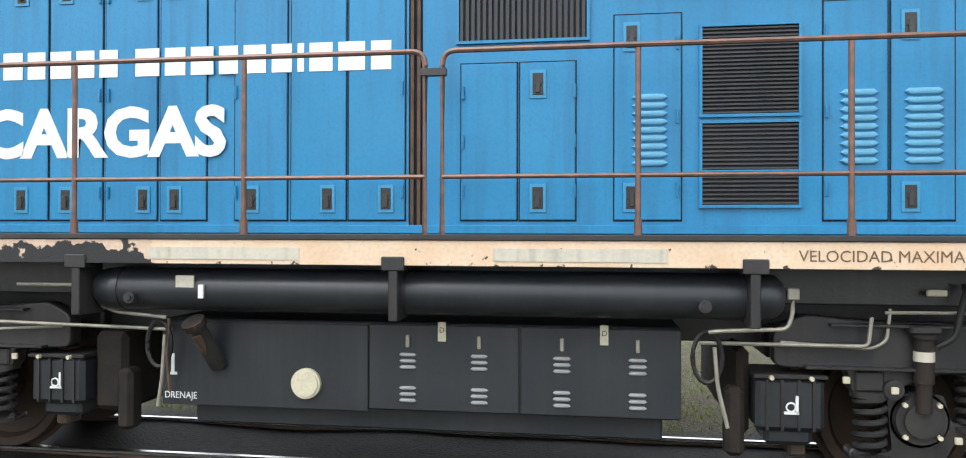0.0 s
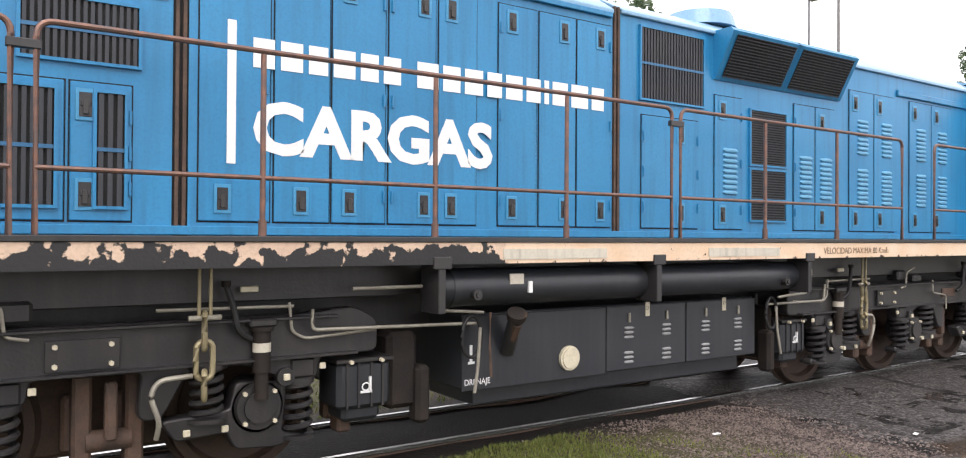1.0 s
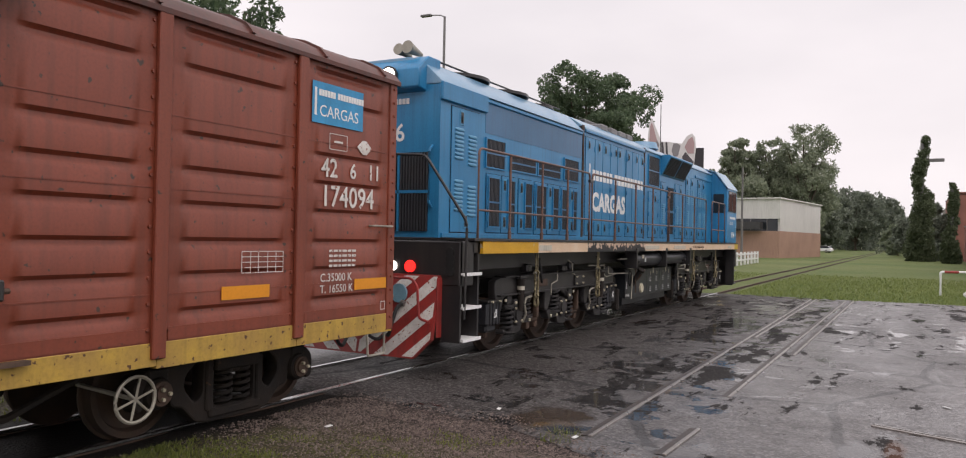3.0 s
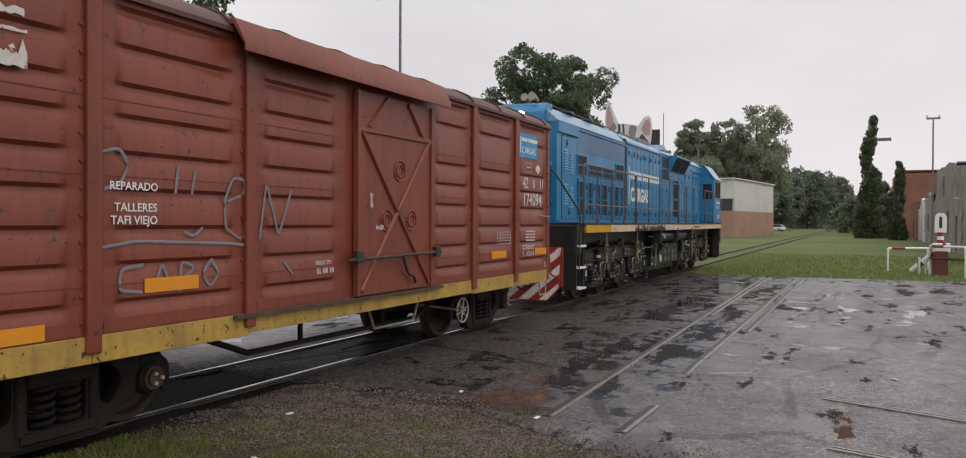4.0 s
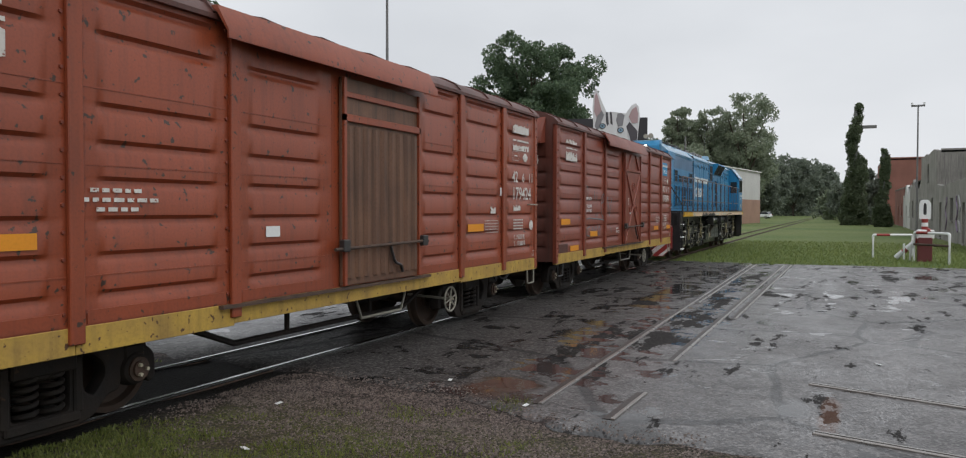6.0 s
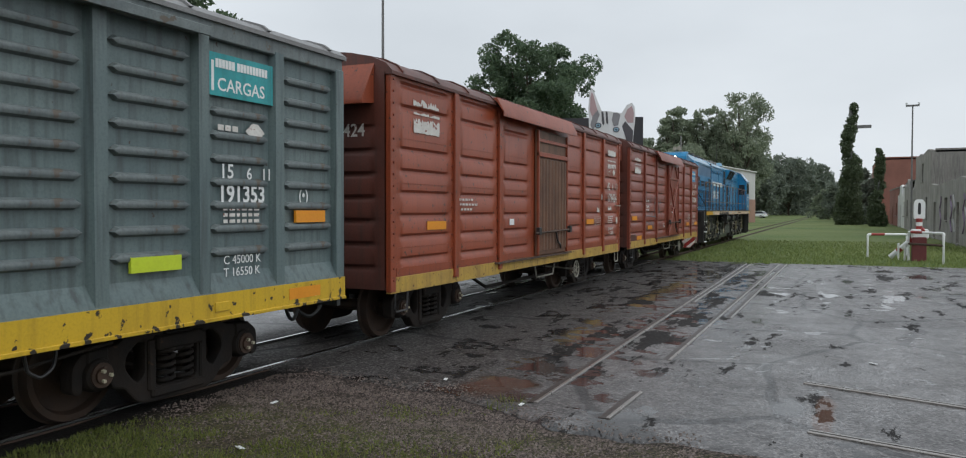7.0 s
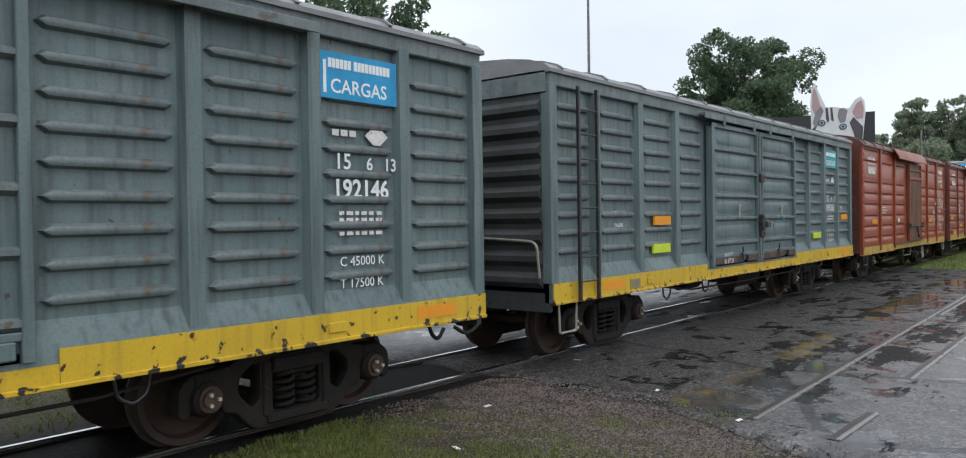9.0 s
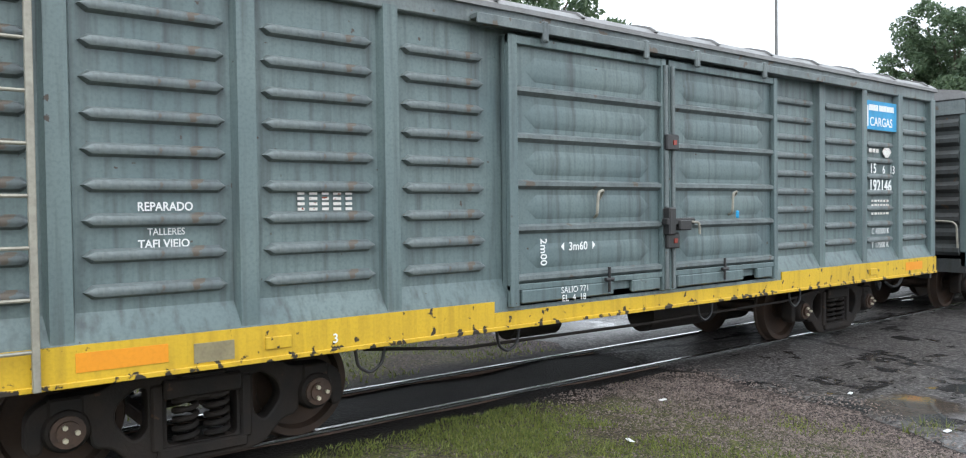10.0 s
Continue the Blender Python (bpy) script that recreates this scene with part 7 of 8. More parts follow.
tree("dark green broadleaf tree, wet, behind the hoarding", 66, 25.1, 18.2, 5.3, 3, 60000, 0.16, LEAF_DARK, 0.22, lobes=15, full=1.2)
tree("dark leafy tree behind the train", 33, 38, 17.5, 6.5, 5, 18000, 0.2, LEAF_DARK, 0.3)
tree("dark leafy tree behind the train", 19, 30, 14.5, 5.0, 8, 16000, 0.18, LEAF_DARK, 0.3)
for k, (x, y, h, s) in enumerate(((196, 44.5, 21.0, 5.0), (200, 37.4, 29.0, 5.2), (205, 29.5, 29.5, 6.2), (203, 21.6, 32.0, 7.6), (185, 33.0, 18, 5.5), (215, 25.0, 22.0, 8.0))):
    tree("tall plane tree in the rain, its green paled by haze", x, y, h, s, 20 + k, 17000, 0.36, LEAF_FAR_HAZE, 0.10, "tall trees behind the warehouse", 19, 1.35)
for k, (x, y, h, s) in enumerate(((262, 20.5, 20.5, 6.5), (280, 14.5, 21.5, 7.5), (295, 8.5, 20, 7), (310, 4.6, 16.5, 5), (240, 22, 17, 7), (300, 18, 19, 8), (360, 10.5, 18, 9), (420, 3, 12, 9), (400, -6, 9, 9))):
    tree("dim far tree along the line, its green paled by haze", x, y, h, s, 40 + k, 10000, 0.50, LEAF_DIM_HAZE, 0.02, "far trees along the line", 15, 1.5)
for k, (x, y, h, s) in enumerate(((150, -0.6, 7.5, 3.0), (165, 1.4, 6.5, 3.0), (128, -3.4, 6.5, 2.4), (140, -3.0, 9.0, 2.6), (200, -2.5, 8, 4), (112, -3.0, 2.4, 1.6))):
    tree("low bushy tree beside the line", x, y, h, s, 60 + k, 5500, 0.28, LEAF_DIM_HAZE if k != 1 else LEAF_FAR_HAZE, 0.04, "bushes beside the line", 11, 1.3)

# the ivy tower: an old signal post grown over
def ivy_tower(label, x, y, h, wide, arm):
    ivy = thing("ivy_tower", label, "ivy post", "posts grown over with ivy", (x, y, -0.06))
    part("post", C(((0, 0, 0), (0, 0, h - 0.3), 0.22, 10)), POSTMAT, ivy)
    if arm:
        part("arm", B((-0.12, 0.12, -2.25, 0.0, h * 0.80, h * 0.80 + 0.38)), POSTMAT, ivy, "dark horizontal arm", 0.02)
    cl, rgi = [], random.Random(4)
    for k in range(80):
        z = k * h / 80
        w = wide * (1 - 0.62 * (z / h) ** 0.8) + 0.25 * math.sin(z * 1.3) * (z / h) + rgi.uniform(-0.15, 0.15)
        a = rgi.uniform(0, 6.28)
        cl.append((0.35 * w * math.cos(a), 0.35 * w * math.sin(a) + 0.2 * math.sin(z * 0.8), z + 0.15, max(0.28, w * 0.62)))
    leaf_cloud("ivy", cl, int(1500 * h), 0.15, IVY, 77, ivy)


ivy_tower("tall old post overgrown with ivy, one arm bare", 105, -1.5, 14.6, 1.9, True)
ivy_tower("shorter pillar overgrown with ivy beside the ruins", 95, -4.15, 8.3, 1.05, False)

# ---- grass and gravel on the verge ----
rg = np.random.default_rng(12)


def scatter_blades(name, label, n, xr, yr, hmin, hmax, keep, wide=0.006):
    vs, fs = [], []
    while len(fs) < n:
        x, y = rg.uniform(*xr), rg.uniform(*yr)
        if not keep(x, y):
            continue
        a, h, w = rg.uniform(0, 6.28), rg.uniform(hmin, hmax), rg.uniform(0.6, 1.4) * wide
        lx, ly = rg.normal(0, 0.45 * h), rg.normal(0, 0.45 * h)
        z, i = soil(x, y) - 0.004, len(vs)
        vs += [(x - w * math.cos(a), y - w * math.sin(a), z), (x + w * math.cos(a), y + w * math.sin(a), z), (x + lx, y + ly, z + h)]
        fs.append((i, i + 1, i + 2))
    me = bpy.data.meshes.new(name)
    me.from_pydata(vs, [], fs)
    me.materials.append(MEADOW if "meadow" in label else BLADE)
    return tagged(new(name, me), label, "grass", kind="stuff")


def grassy(x, y):
    if x > road_left(y) - 0.15 or abs(y - TRACK) < 0.85 + 0.3 * noise.noise((x * 2, 1, 4)):
        return False
    g = noise.noise((x * 0.9, y * 0.9, 7)) + 0.5 * noise.noise((x * 2.7, y * 2.7, 2)) - 0.8 * max(0, x - 5.2)
    return rg.random() < 1.3 * (g + 0.3)


scatter_blades("grass", "short wet grass on the verge, patchy", 90000, (-7, 7.2), (2.1, 5.6), 0.012, 0.045, grassy)
scatter_blades("grass", "short grass behind the track", 9000, (-9, 8), (7.1, 11), 0.02, 0.07, lambda x, y: noise.noise((x * 0.9, y * 0.9, 7)) > -0.15 and x < road_left(y) - 0.1, 0.009)
scatter_blades("grass", "meadow grass beyond the road", 26000, (27.0, 48), (-8, 9.5), 0.04, 0.13, lambda x, y: x > road_right(y) + 0.05 and abs(y - TRACK) > 0.9 and rg.random() < 1.2 - (x - 27) / 24, 0.02)
scatter_blades("grass_tuft", "pale dry grass tuft at the rail end", 120, (6.25, 6.6), (2.5, 2.8), 0.04, 0.12, lambda x, y: True, 0.005)
vs, fs = [], []
for _ in range(24000):
    y = rg.uniform(0.9, 5.4)
    x = road_left(y) + rg.normal(-0.75, 0.75)
    if x > road_left(y) + 0.35 or (x > road_left(y) and rg.random() < 0.6):
        continue
    r, i = rg.uniform(0.004, 0.017), len(vs)
    z = soil(x, y) if x < road_left(y) else -0.028
    for dx, dy, dz in ((1, 0, 0), (-0.5, 0.87, 0), (-0.5, -0.87, 0), (rg.uniform(-0.3, 0.3), rg.uniform(-0.3, 0.3), 0.9)):
        vs.append((x + dx * r * rg.uniform(0.7, 1.3), y + dy * r * rg.uniform(0.7, 1.3), z - 0.002 + dz * r))
    fs += [(i, i + 1, i + 3), (i + 1, i + 2, i + 3), (i + 2, i, i + 3)]
me = bpy.data.meshes.new("gravel")
me.from_pydata(vs, [], fs)
me.materials.append(PEBBLE)
tagged(new("gravel", me), "loose wet gravel along the edge of the asphalt", "gravel", kind="stuff")
for k, (x, y, rz) in enumerate(((7.06, 3.61, 20), (4.45, 3.97, 65), (5.6, 4.6, 10), (9.8, -0.4, 40), (6.42, 2.53, 5))):
    bm = bmesh.new()
    bm_prism(bm, [(-0.055, -0.016), (0.05, -0.02), (0.06, 0.012), (-0.04, 0.018)], "z", 0, 0.006)
    ob = part("litter", bm, WHITE, None)
    ob.matrix_basis = pose(x, y, -0.02 if x > 6 else soil(x, y) + 0.012, 4, 3, rz)
    tagged(ob, "small scrap of white paper on the ground", "litter", "scraps of litter")

# ---- hoarding behind the train ----
board = thing("billboard", "dark roadside hoarding with a cut-out animal picture", "billboard", "", (48.0, 13.1, -0.05))
board.rotation_euler = (0, 0, radians(14))
BOARD = surf("dark hoarding print", (0.022, 0.02, 0.024), (0.035, 0.03, 0.034), rough=0.4, scale=0.5, bump=0)
FUR_W, FUR_G, FUR_P = (surf(n, c, rough=0.5, scale=2, amt=0.3, bump=0) for n, c in (("pale print", (0.70, 0.68, 0.69)), ("grey print", (0.075, 0.065, 0.075)), ("pink print", (0.46, 0.31, 0.32))))
part("panel", B((-0.06, 0.06, -2.15, 3.75, 3.0, 7.55)), BOARD, board, "dark printed panel")
for y in (-2.2, -0.6, 1.2, 2.9):
    part("leg", C(((0.1, y, 0), (0.1, y, 3.2), 0.06, 8)), RUSTY, board)
    part("stay", C(((0.1, y, 2.9), (1.6, y, 0), 0.04, 8)), RUSTY, board)


def cut(name, pts, x, mat):
    bm = bmesh.new()
    bm_prism(bm, pts, "x", x - 0.02, x)
    part(name, bm, mat, board)


cut("cut_out", [(1.05, 4.4), (0.6, 3.7), (-0.5, 3.6), (-1.2, 4.4), (-1.5, 5.6), (-1.55, 6.3), (-1.68, 7.5), (-1.62, 8.2), (-1.44, 8.44), (-1.15, 8.3), (-0.82, 7.82), (-0.5, 7.86), (0.0, 7.95), (0.38, 7.95), (0.62, 8.5), (0.9, 9.2), (1.03, 9.42), (1.16, 9.1), (1.24, 8.2), (1.2, 7.2), (1.18, 6.2), (1.3, 5.4)], -0.075, FUR_W)
cut("ear_inner", [(0.66, 8.0), (0.92, 8.95), (1.02, 9.15), (1.1, 8.9), (1.14, 8.0), (1.0, 7.6)], -0.10, FUR_P)
cut("ear_inner", [(-1.55, 7.2), (-1.58, 7.8), (-1.46, 8.25), (-1.2, 8.05), (-1.0, 7.6), (-1.2, 7.2)], -0.10, FUR_P)
FUR_M = surf("mid grey print", (0.24, 0.225, 0.24), rough=0.5, scale=2, amt=0.3, bump=0)
cut("stripe", [(0.22, 7.2), (0.30, 7.93), (0.42, 7.93), (0.40, 7.3), (0.30, 7.05)], -0.10, FUR_G)
cut("stripe", [(-0.02, 7.1), (0.05, 7.92), (0.16, 7.92), (0.12, 7.2)], -0.10, FUR_G)
cut("stripe", [(-0.62, 7.05), (-0.75, 7.7), (-0.55, 7.85), (-0.32, 7.83), (-0.22, 7.4), (-0.35, 7.0)], -0.10, FUR_M)
cut("stripe", [(0.70, 7.25), (0.52, 7.75), (0.66, 8.05), (0.95, 7.7), (1.1, 7.1), (0.95, 6.7)], -0.10, FUR_M)
cut("stripe", [(-1.5, 6.0), (-1.55, 6.7), (-1.05, 7.3), (-0.85, 7.0), (-1.05, 6.4), (-1.25, 5.6)], -0.10, FUR_G)
cut("stripe", [(1.15, 5.8), (1.15, 6.7), (0.98, 6.9), (0.9, 6.3), (1.0, 5.6)], -0.10, FUR_G)
IRIS = surf("pale blue print", (0.26, 0.42, 0.55), rough=0.4, scale=3, bump=0)
for y, z in ((-0.5, 6.78), (0.62, 7.06)):
    for r, d, m in ((0.21, -0.115, FUR_G), (0.14, -0.120, IRIS), (0.07, -0.125, BOARD)):
        cut("round_spot", [(y + r * math.cos(a), z + r * 0.85 * math.sin(a)) for a in [2 * math.pi * k / 14 for k in range(14)]], d, m)
cut("round_spot", [(0.28 + 0.33 * math.cos(a), 5.95 + 0.26 * math.sin(a)) for a in [2 * math.pi * k / 14 for k in range(14)]], -0.115, BOARD)
cut("mouth", [(-0.2, 4.2), (0.6, 4.3), (0.85, 5.2), (0.3, 5.5), (-0.5, 5.1)], -0.10, BOARD)
cut("tongue", [(-0.05, 3.9), (0.4, 4.0), (0.5, 4.9), (0.0, 4.9)], -0.12, FUR_P)
for a, b in ((-1.9, -0.5), (-0.2, 1.4)):
    cut("plain_bar", [(a, 3.2), (b, 3.2), (b, 3.5), (a, 3.5)], -0.08, WHITE)

# ---- concrete rail fence ----
def rail_fence(x0, y0, n, ang, label):
    f = thing("fence", label, "fence", "", (x0, y0, -0.06))
    f.rotation_euler = (0, 0, radians(ang))
    for k in range(n):
        part("post", B((k * 2 - 0.08, k * 2 + 0.08, -0.08, 0.08, 0, 1.05)), WHITE, f, "", 0.015)
    for k in range(n - 1):
        for z in (0.35, 0.8):
            part("fence_rail", B((k * 2 + 0.05, k * 2 + 1.95, -0.045, 0.045, z, z + 0.13)), WHITE, f, "", 0.012)


rail_fence(50, 11.0, 13, 2, "low white concrete post and rail fence")

# ---- warehouse and far sheds ----
ware = thing("warehouse", "long brick warehouse with white metal upper wall", "warehouse", "", (100, 13.5, -0.06))
ware.rotation_euler = (0, 0, radians(-8))
part("wall", B((0, 0.4, 0, 60, 0, 3.3), (0.4, 20, 0, 0.4, 0, 3.3)), BRICK, ware, "pale brick lower wall")
part("upper_wall", B((0.05, 0.35, 0, 60, 4.8, 7.2), (0.4, 20, 0.05, 0.35, 3.3, 7.2)), SHEET, ware, "white metal cladding")
part("window_band", B((0.15, 0.3, 0.3, 60, 3.3, 4.8)), GLASS, ware, "dark strip of windows")
for k in range(30):
    part("cladding_seam", B((0.0, 0.05, 1.0 + k * 2, 1.06 + k * 2, 4.8, 7.2)), SHEET, ware)
    part("mullion", B((0.08, 0.16, 1.5 + k * 2, 1.6 + k * 2, 3.3, 4.8)), POSTMAT, ware)
part("cladding_panel", B((-0.01, 0.04, 6.0, 7.6, 4.8, 7.2)), surf("cream cladding", (0.55, 0.46, 0.30), rough=0.6, bump=0.02), ware)
part("canopy", B((-1.1, 0.0, 2.0, 60, 3.5, 4.4)), DARKSHEET, ware, "dark awning over the loading side")
part("roof", B((-0.2, 20.2, -0.2, 60, 7.2, 7.36)), SHEET, ware, "", 0.03)
shed = thing("shed", "low red brick shed beside the line", "shed", "", (232, 24.0, -0.06))
part("wall", B((0, 16, 0, 6, 0, 4.0)), BRICK_RED, shed)
part("roof", B((-0.5, 16.5, -0.5, 6.5, 4.0, 4.3)), DARKSHEET, shed)
for k in range(3):
    part("window", B((-0.04, 0.0, 0.8 + k * 1.8, 1.8 + k * 1.8, 1.4, 2.8)), GLASS, shed)

# ---- old walls on the other side ----
def old_building(label, x0, x1, y0, depth, h, mat, openings, broken=0.0, group="old buildings along the line"):
    b = thing("building", label, "building", group, (x0, y0, -0.06))
    n = x1 - x0
    cuts = sorted(openings)
    rg = random.Random(int(x0))
    m = max(4, int(n / 1.6))
    top = [(n * k / m, h - broken * rg.random()) for k in range(m, -1, -1)]
    holes = [[(a, max(0.02, z0)), (a + w, max(0.02, z0)), (a + w, z1), (a, z1)] for a, w, z0, z1 in cuts]
    me = cast_plate("wall", [[(0, 0), (n, 0)] + top] + holes, 0.25, 0.03, mat, 0.01)
    me.transform(pose(0, -0.125, 0))
    part("wall", me, mat, b)
    for box in ((0, 0.25, -depth, -0.255, 0, h * 0.97), (n - 0.25, n, -depth, -0.255, 0, h * 0.93), (0.25, n - 0.25, -depth, -depth + 0.2, 0, h * 0.9)):
        part("side_wall", B(box), mat, b)
    part("roof", B((0, n, -depth, -0.1, h * 0.93, h * 0.95)), DARKSHEET, b)
    if not broken:
        part("coping", B((-0.08, n + 0.08, -0.33, 0.06, h, h + 0.14)), CONCRETE, b, "", 0.02)
    for a, w, z0, z1 in cuts:
        win = part("window" if z0 > 0 else "door", B((a, a + w, -0.2, -0.15, z0, z1)), VOID if z0 > 0 else RUSTY, b, "dark boarded opening")
        part("sill" if z0 > 0 else "step", B((a - 0.08, a + w + 0.08, -0.1, 0.08, z0 - 0.08, z0 + (0.0 if z0 > 0 else 0.1))), CONCRETE, win)
    return b


old_building("stained concrete wall with graffiti and empty openings", 37, 59.5, -5.6, 1.6, 3.5, CONCRETE, ((3, 1.2, 1.4, 2.6), (8.4, 1.0, 0, 2.2), (13, 1.4, 1.2, 2.5), (18.5, 1.2, 0, 2.3)), 0.25)
old_building("grey rendered block behind the stained wall", 42, 57, -7.8, 8, 5.7, CONCRETE, ((2, 1.3, 3.9, 5.0), (6, 1.3, 3.9, 5.0), (10.5, 1.3, 3.9, 5.0)))
old_building("dark stained two-storey block", 60, 71, -5.75, 9, 6.1, CONCRETE, ((2, 1.3, 1.2, 2.7), (5, 1.2, 3.9, 5.2), (8.5, 1.0, 0, 2.2)), 0.35)
old_building("crumbling grey plaster facade with boarded openings", 71.2, 84, -5.9, 8, 4.6, CONCRETE, ((2, 1.4, 1.2, 2.7), (5.5, 1.2, 0, 2.4), (9, 1.4, 1.2, 2.7)), 1.1)
old_building("pale plaster ruin with a ragged gable", 84.2, 96, -6.1, 8, 4.4, SHEET, ((2.5, 1.4, 1.2, 2.6), (7, 1.2, 0, 2.3)), 1.4)
old_building("low red brick house", 96.2, 112, -6.2, 9, 4.2, BRICK_RED, ((3, 1.4, 1.2, 2.6), (9, 1.2, 0, 2.3)))
old_building("red brick block set back", 118, 150, -5.6, 12, 9.2, BRICK_RED, ((4, 2, 4, 6), (12, 2, 4, 6), (20, 2, 4, 6)))
old_building("pale far apartment block", 240, 262, -9.0, 14, 12.0, CONCRETE, ((3, 2, 8, 10), (9, 2, 8, 10), (15, 2, 8, 10)))
GRAF = [surf(n, c, rough=0.7, bump=0) for n, c in (("faded green spray", (0.20, 0.33, 0.24)), ("faded white spray", (0.45, 0.44, 0.44)), ("faded violet spray", (0.26, 0.20, 0.28)))]
for k in range(9):
    x = 41 + k * 1.5 + 0.4 * math.sin(k * 2.3)
    pts = [(x + 0.35 * math.sin(j * 1.7 + k), -5.59, 0.6 + 0.32 * j) for j in range(7)]
    if not any(a - 0.5 < x - 37 < a + w + 0.5 for a, w in ((3, 1.2), (8.4, 1.0), (13, 1.4))):
        ob = part("graffiti", T(bend(pts, 0.12, 3), 0.06, 5), GRAF[k % 3])
        ob.scale = (1, 1, 1)
        tagged(ob, "faded sprayed scrawl on the stained wall", "graffiti", "scrawls on the wall")

# ---- barriers and signal at the crossing ----
def barrier(x0, y0, x1, y1, h, label):
    b = thing("barrier", label, "barrier", "barriers at the crossing", (x0, y0, -0.06))
    ang, n = math.atan2(y1 - y0, x1 - x0), math.hypot(x1 - x0, y1 - y0)
    b.rotation_euler = (0, 0, ang)
    part("tube_frame", T(bend([(0, 0, 0), (0, 0, h), (n, 0, h), (n, 0, 0)], 0.08), 0.045, 10), WHITE, b, "white tube frame")
    part("red_band", C(((n * 0.08, 0, h), (n * 0.42, 0, h), 0.048, 10)), WARN_RED, b)
    if h > 0.95:
        part("lower_rail", C(((0, 0, 0.62), (n, 0, 0.62), 0.04, 8)), RUSTY, b)


barrier(32.9, -1.1, 33.5, -2.45, 0.86, "low white tube barrier with a red band on the grass")
barrier(30.7, -2.3, 29.3, -3.2, 1.02, "white tube barrier with a rusty lower rail beside the signal")
sig = thing("crossing_signal", "white and red level crossing post, arm folded down", "crossing signal", "", (30.8, -2.62, -0.06))
part("base", B((-0.22, 0.22, -0.22, 0.22, 0, 0.85)), surf("dark red base", (0.14, 0.03, 0.03), rough=0.6, bump=0.1), sig, "dark red iron base", 0.02)
part("gear_box", B((-0.2, 0.2, -0.28, 0.24, 0.80, 1.12)), WHITE, sig, "white gear box", 0.03)
for k in range(3):
    part("post_band", C(((0, 0, 1.10 + k * 0.13), (0, 0, 1.23 + k * 0.13), 0.10, 14)), WARN_RED if k % 2 == 0 else WHITE, sig)
plate = cast_plate("sign_plate", [[(-0.17, 1.48), (0.17, 1.48), (0.17, 2.02), (0.10, 2.14), (-0.10, 2.14), (-0.17, 2.02)], [(-0.055, 1.62), (0.055, 1.62), (0.055, 1.98), (0.03, 2.04), (-0.03, 2.04), (-0.055, 1.98)]], 0.05, 0.05, WHITE, 0.008)
plate.transform(pose(0, 0, 0, 0, 0, 90))
part("sign_plate", plate, WHITE, sig, "white signal plate with a dark slot")
part("slot", B((-0.012, 0.012, -0.06, 0.06, 1.6, 2.05)), BLACK, sig)
for k in range(9):
    f0, f1 = k / 9, (k + 1) / 9
    a, b = Vector((0.35, 0.85, 0.12)), Vector((-0.15, -0.15, 1.12))
    part("arm_band", C((a.lerp(b, f0), a.lerp(b, f1), 0.095, 8)), WARN_RED if k % 3 == 2 else WHITE, sig)
for dy in (0.42, 0.62):
    part("arm_stay", C(((0.12, dy, 0.0), (0.05, dy, 0.62), 0.035, 8)), WHITE, sig)

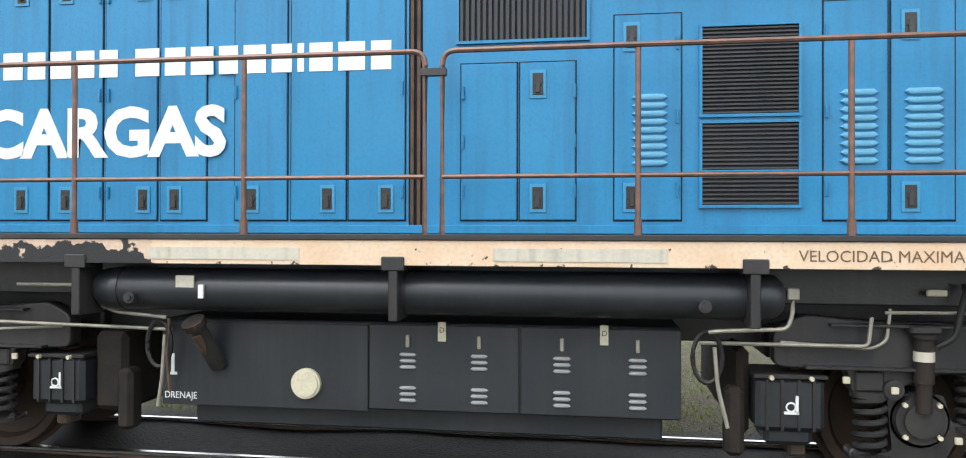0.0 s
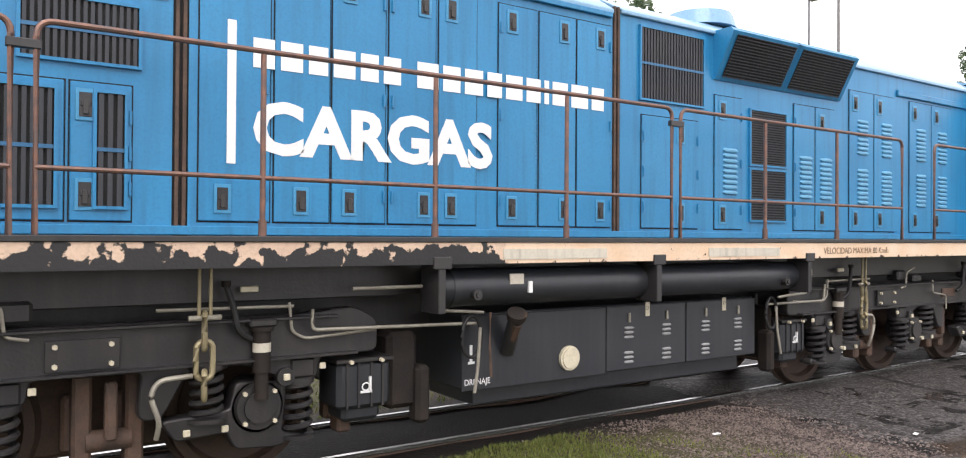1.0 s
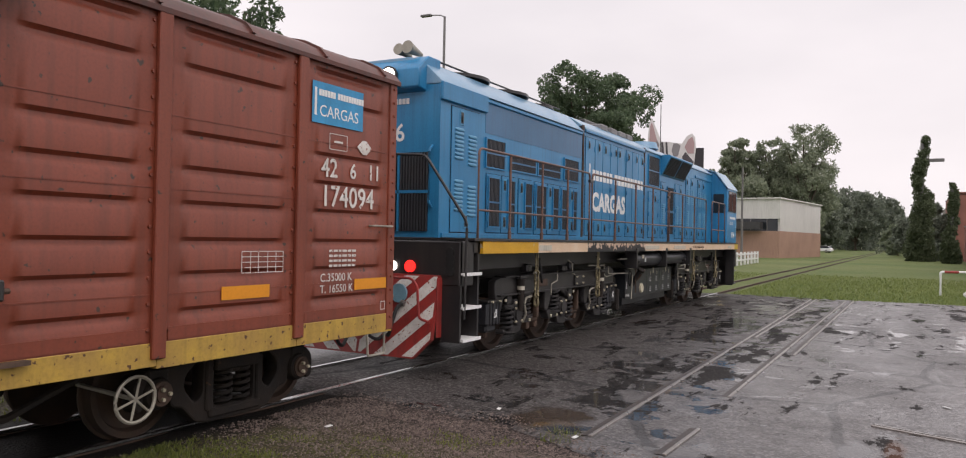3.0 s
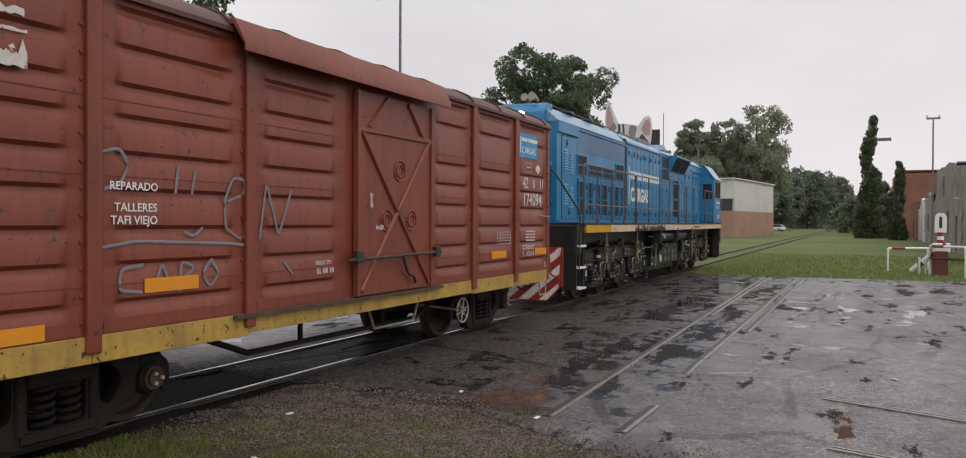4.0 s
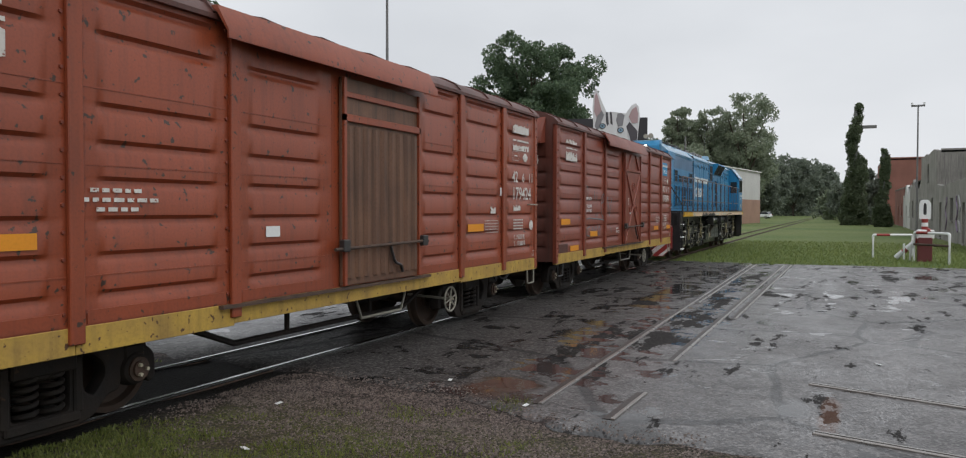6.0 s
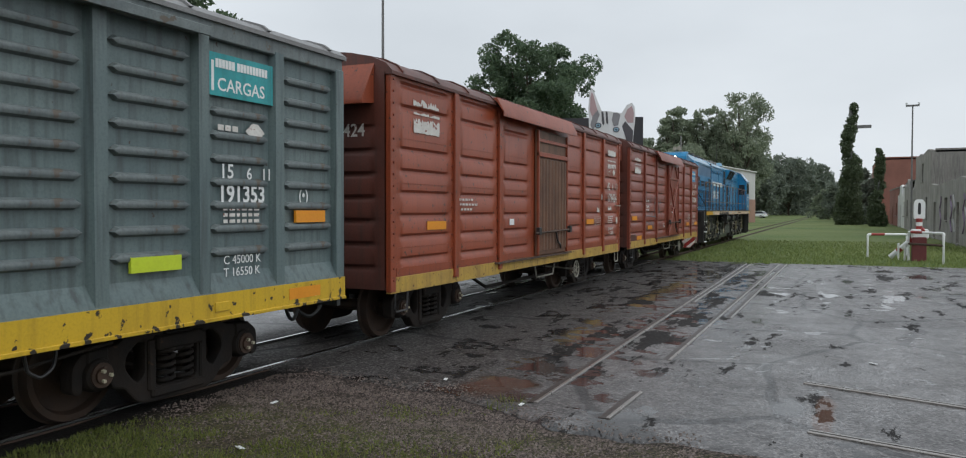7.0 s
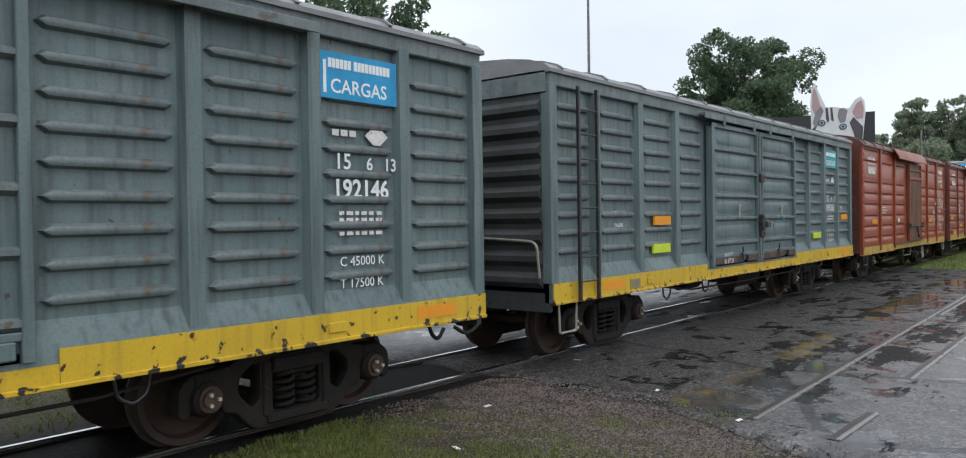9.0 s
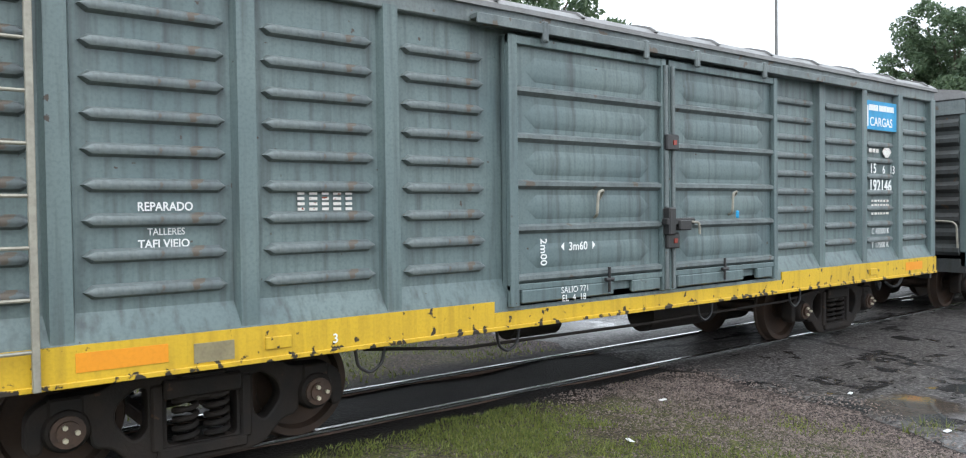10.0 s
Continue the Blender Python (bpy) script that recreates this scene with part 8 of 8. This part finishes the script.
# ---- poles ----
def pole(label, x, y, h, r, heads):
    p = thing("pole", label, "pole", "poles along the road", (x, y, -0.06))
    part("mast", C(((0, 0, 0), (0, 0, h), r, 10, r * 0.6)), POSTMAT, p)
    if heads == "lamp":
        part("lamp_arm", T(bend([(0, 0, h - 0.05), (0, 0.25, h + 0.1), (0, 1.1, h + 0.2)], 0.1), 0.035), POSTMAT, p)
        part("lamp_head", B((-0.13, 0.13, 0.9, 1.6, h + 0.12, h + 0.25)), POSTMAT, p, "grey street lamp head", 0.03)
    elif heads == "cross":
        part("cross_arm", B((-0.04, 0.04, -0.34, 0.34, h - 0.05, h + 0.05)), POSTMAT, p)
        for s in (-1, 1):
            part("insulator", C(((0, s * 0.3, h + 0.05), (0, s * 0.3, h + 0.18), 0.06, 8)), WHITE, p)
    return p


pole("tall street lamp of dark steel behind the train", 38.0, 23.4, 14.4, 0.11, "lamp")
pole("thin pale concrete power pole with a small cross arm", 50.0, -3.85, 7.65, 0.06, "cross")
pole("dark wooden pole beside the fence", 72, 12.9, 8.5, 0.12, "")

# ---- parked car ----
def parked_car(x, y):
    c = thing("car", "white hatchback parked on the grass beyond the track", "car", "", (x, y, -0.05))
    c.rotation_euler = (0, 0, radians(70))
    paint = surf("white car paint", (0.75, 0.76, 0.77), rough=0.25, scale=1, amt=0.2, bump=0)
    bm = bmesh.new()
    bm_prism(bm, [(-2.1, 0.35), (2.1, 0.35), (2.15, 0.75), (1.3, 0.95), (-2.0, 1.0), (-2.15, 0.7)], "y", -0.85, 0.85)
    part("body", bm, paint, c, "", 0.06)
    bm = bmesh.new()
    bm_prism(bm, [(-2.0, 0.98), (1.2, 0.95), (0.5, 1.45), (-1.5, 1.48)], "y", -0.75, 0.75)
    part("cabin", bm, GLASS, c, "", 0.05)
    part("roof", B((-1.5, 0.5, -0.72, 0.72, 1.44, 1.5)), paint, c, "", 0.02)
    for a in (-1.3, 1.3):
        for s in (-1, 1):
            wl = part("wheel", C(((a, s * 0.86, 0.32), (a, s * 0.66, 0.32), 0.32, 18)), RUBBER, c)
            part("rim", C(((a, s * 0.87, 0.32), (a, s * 0.85, 0.32), 0.2, 14)), STEEL, wl)
    for s in (-1, 1):
        part("tail_light", B((-2.16, -2.08, s * 0.62 - 0.12, s * 0.62 + 0.12, 0.75, 0.92)), REFL_R, c)


parked_car(185, 16.2)


# ---- what moves ----
def motions():
    ts, ss = [t for t, _ in RUN], [s for _, s in RUN]
    fine = [k / 15 for k in range(151)]
    for car, base, wheels in ROLLING:
        walk(car, [(t, pose(base + s, TRACK, 0)) for t, s in RUN])
        for w, x, r in wheels:
            walk(w, [(t, pose(x, 0, r, 0, math.degrees(float(np.interp(t, ts, ss)) / r), 0)) for t in fine])


motions()
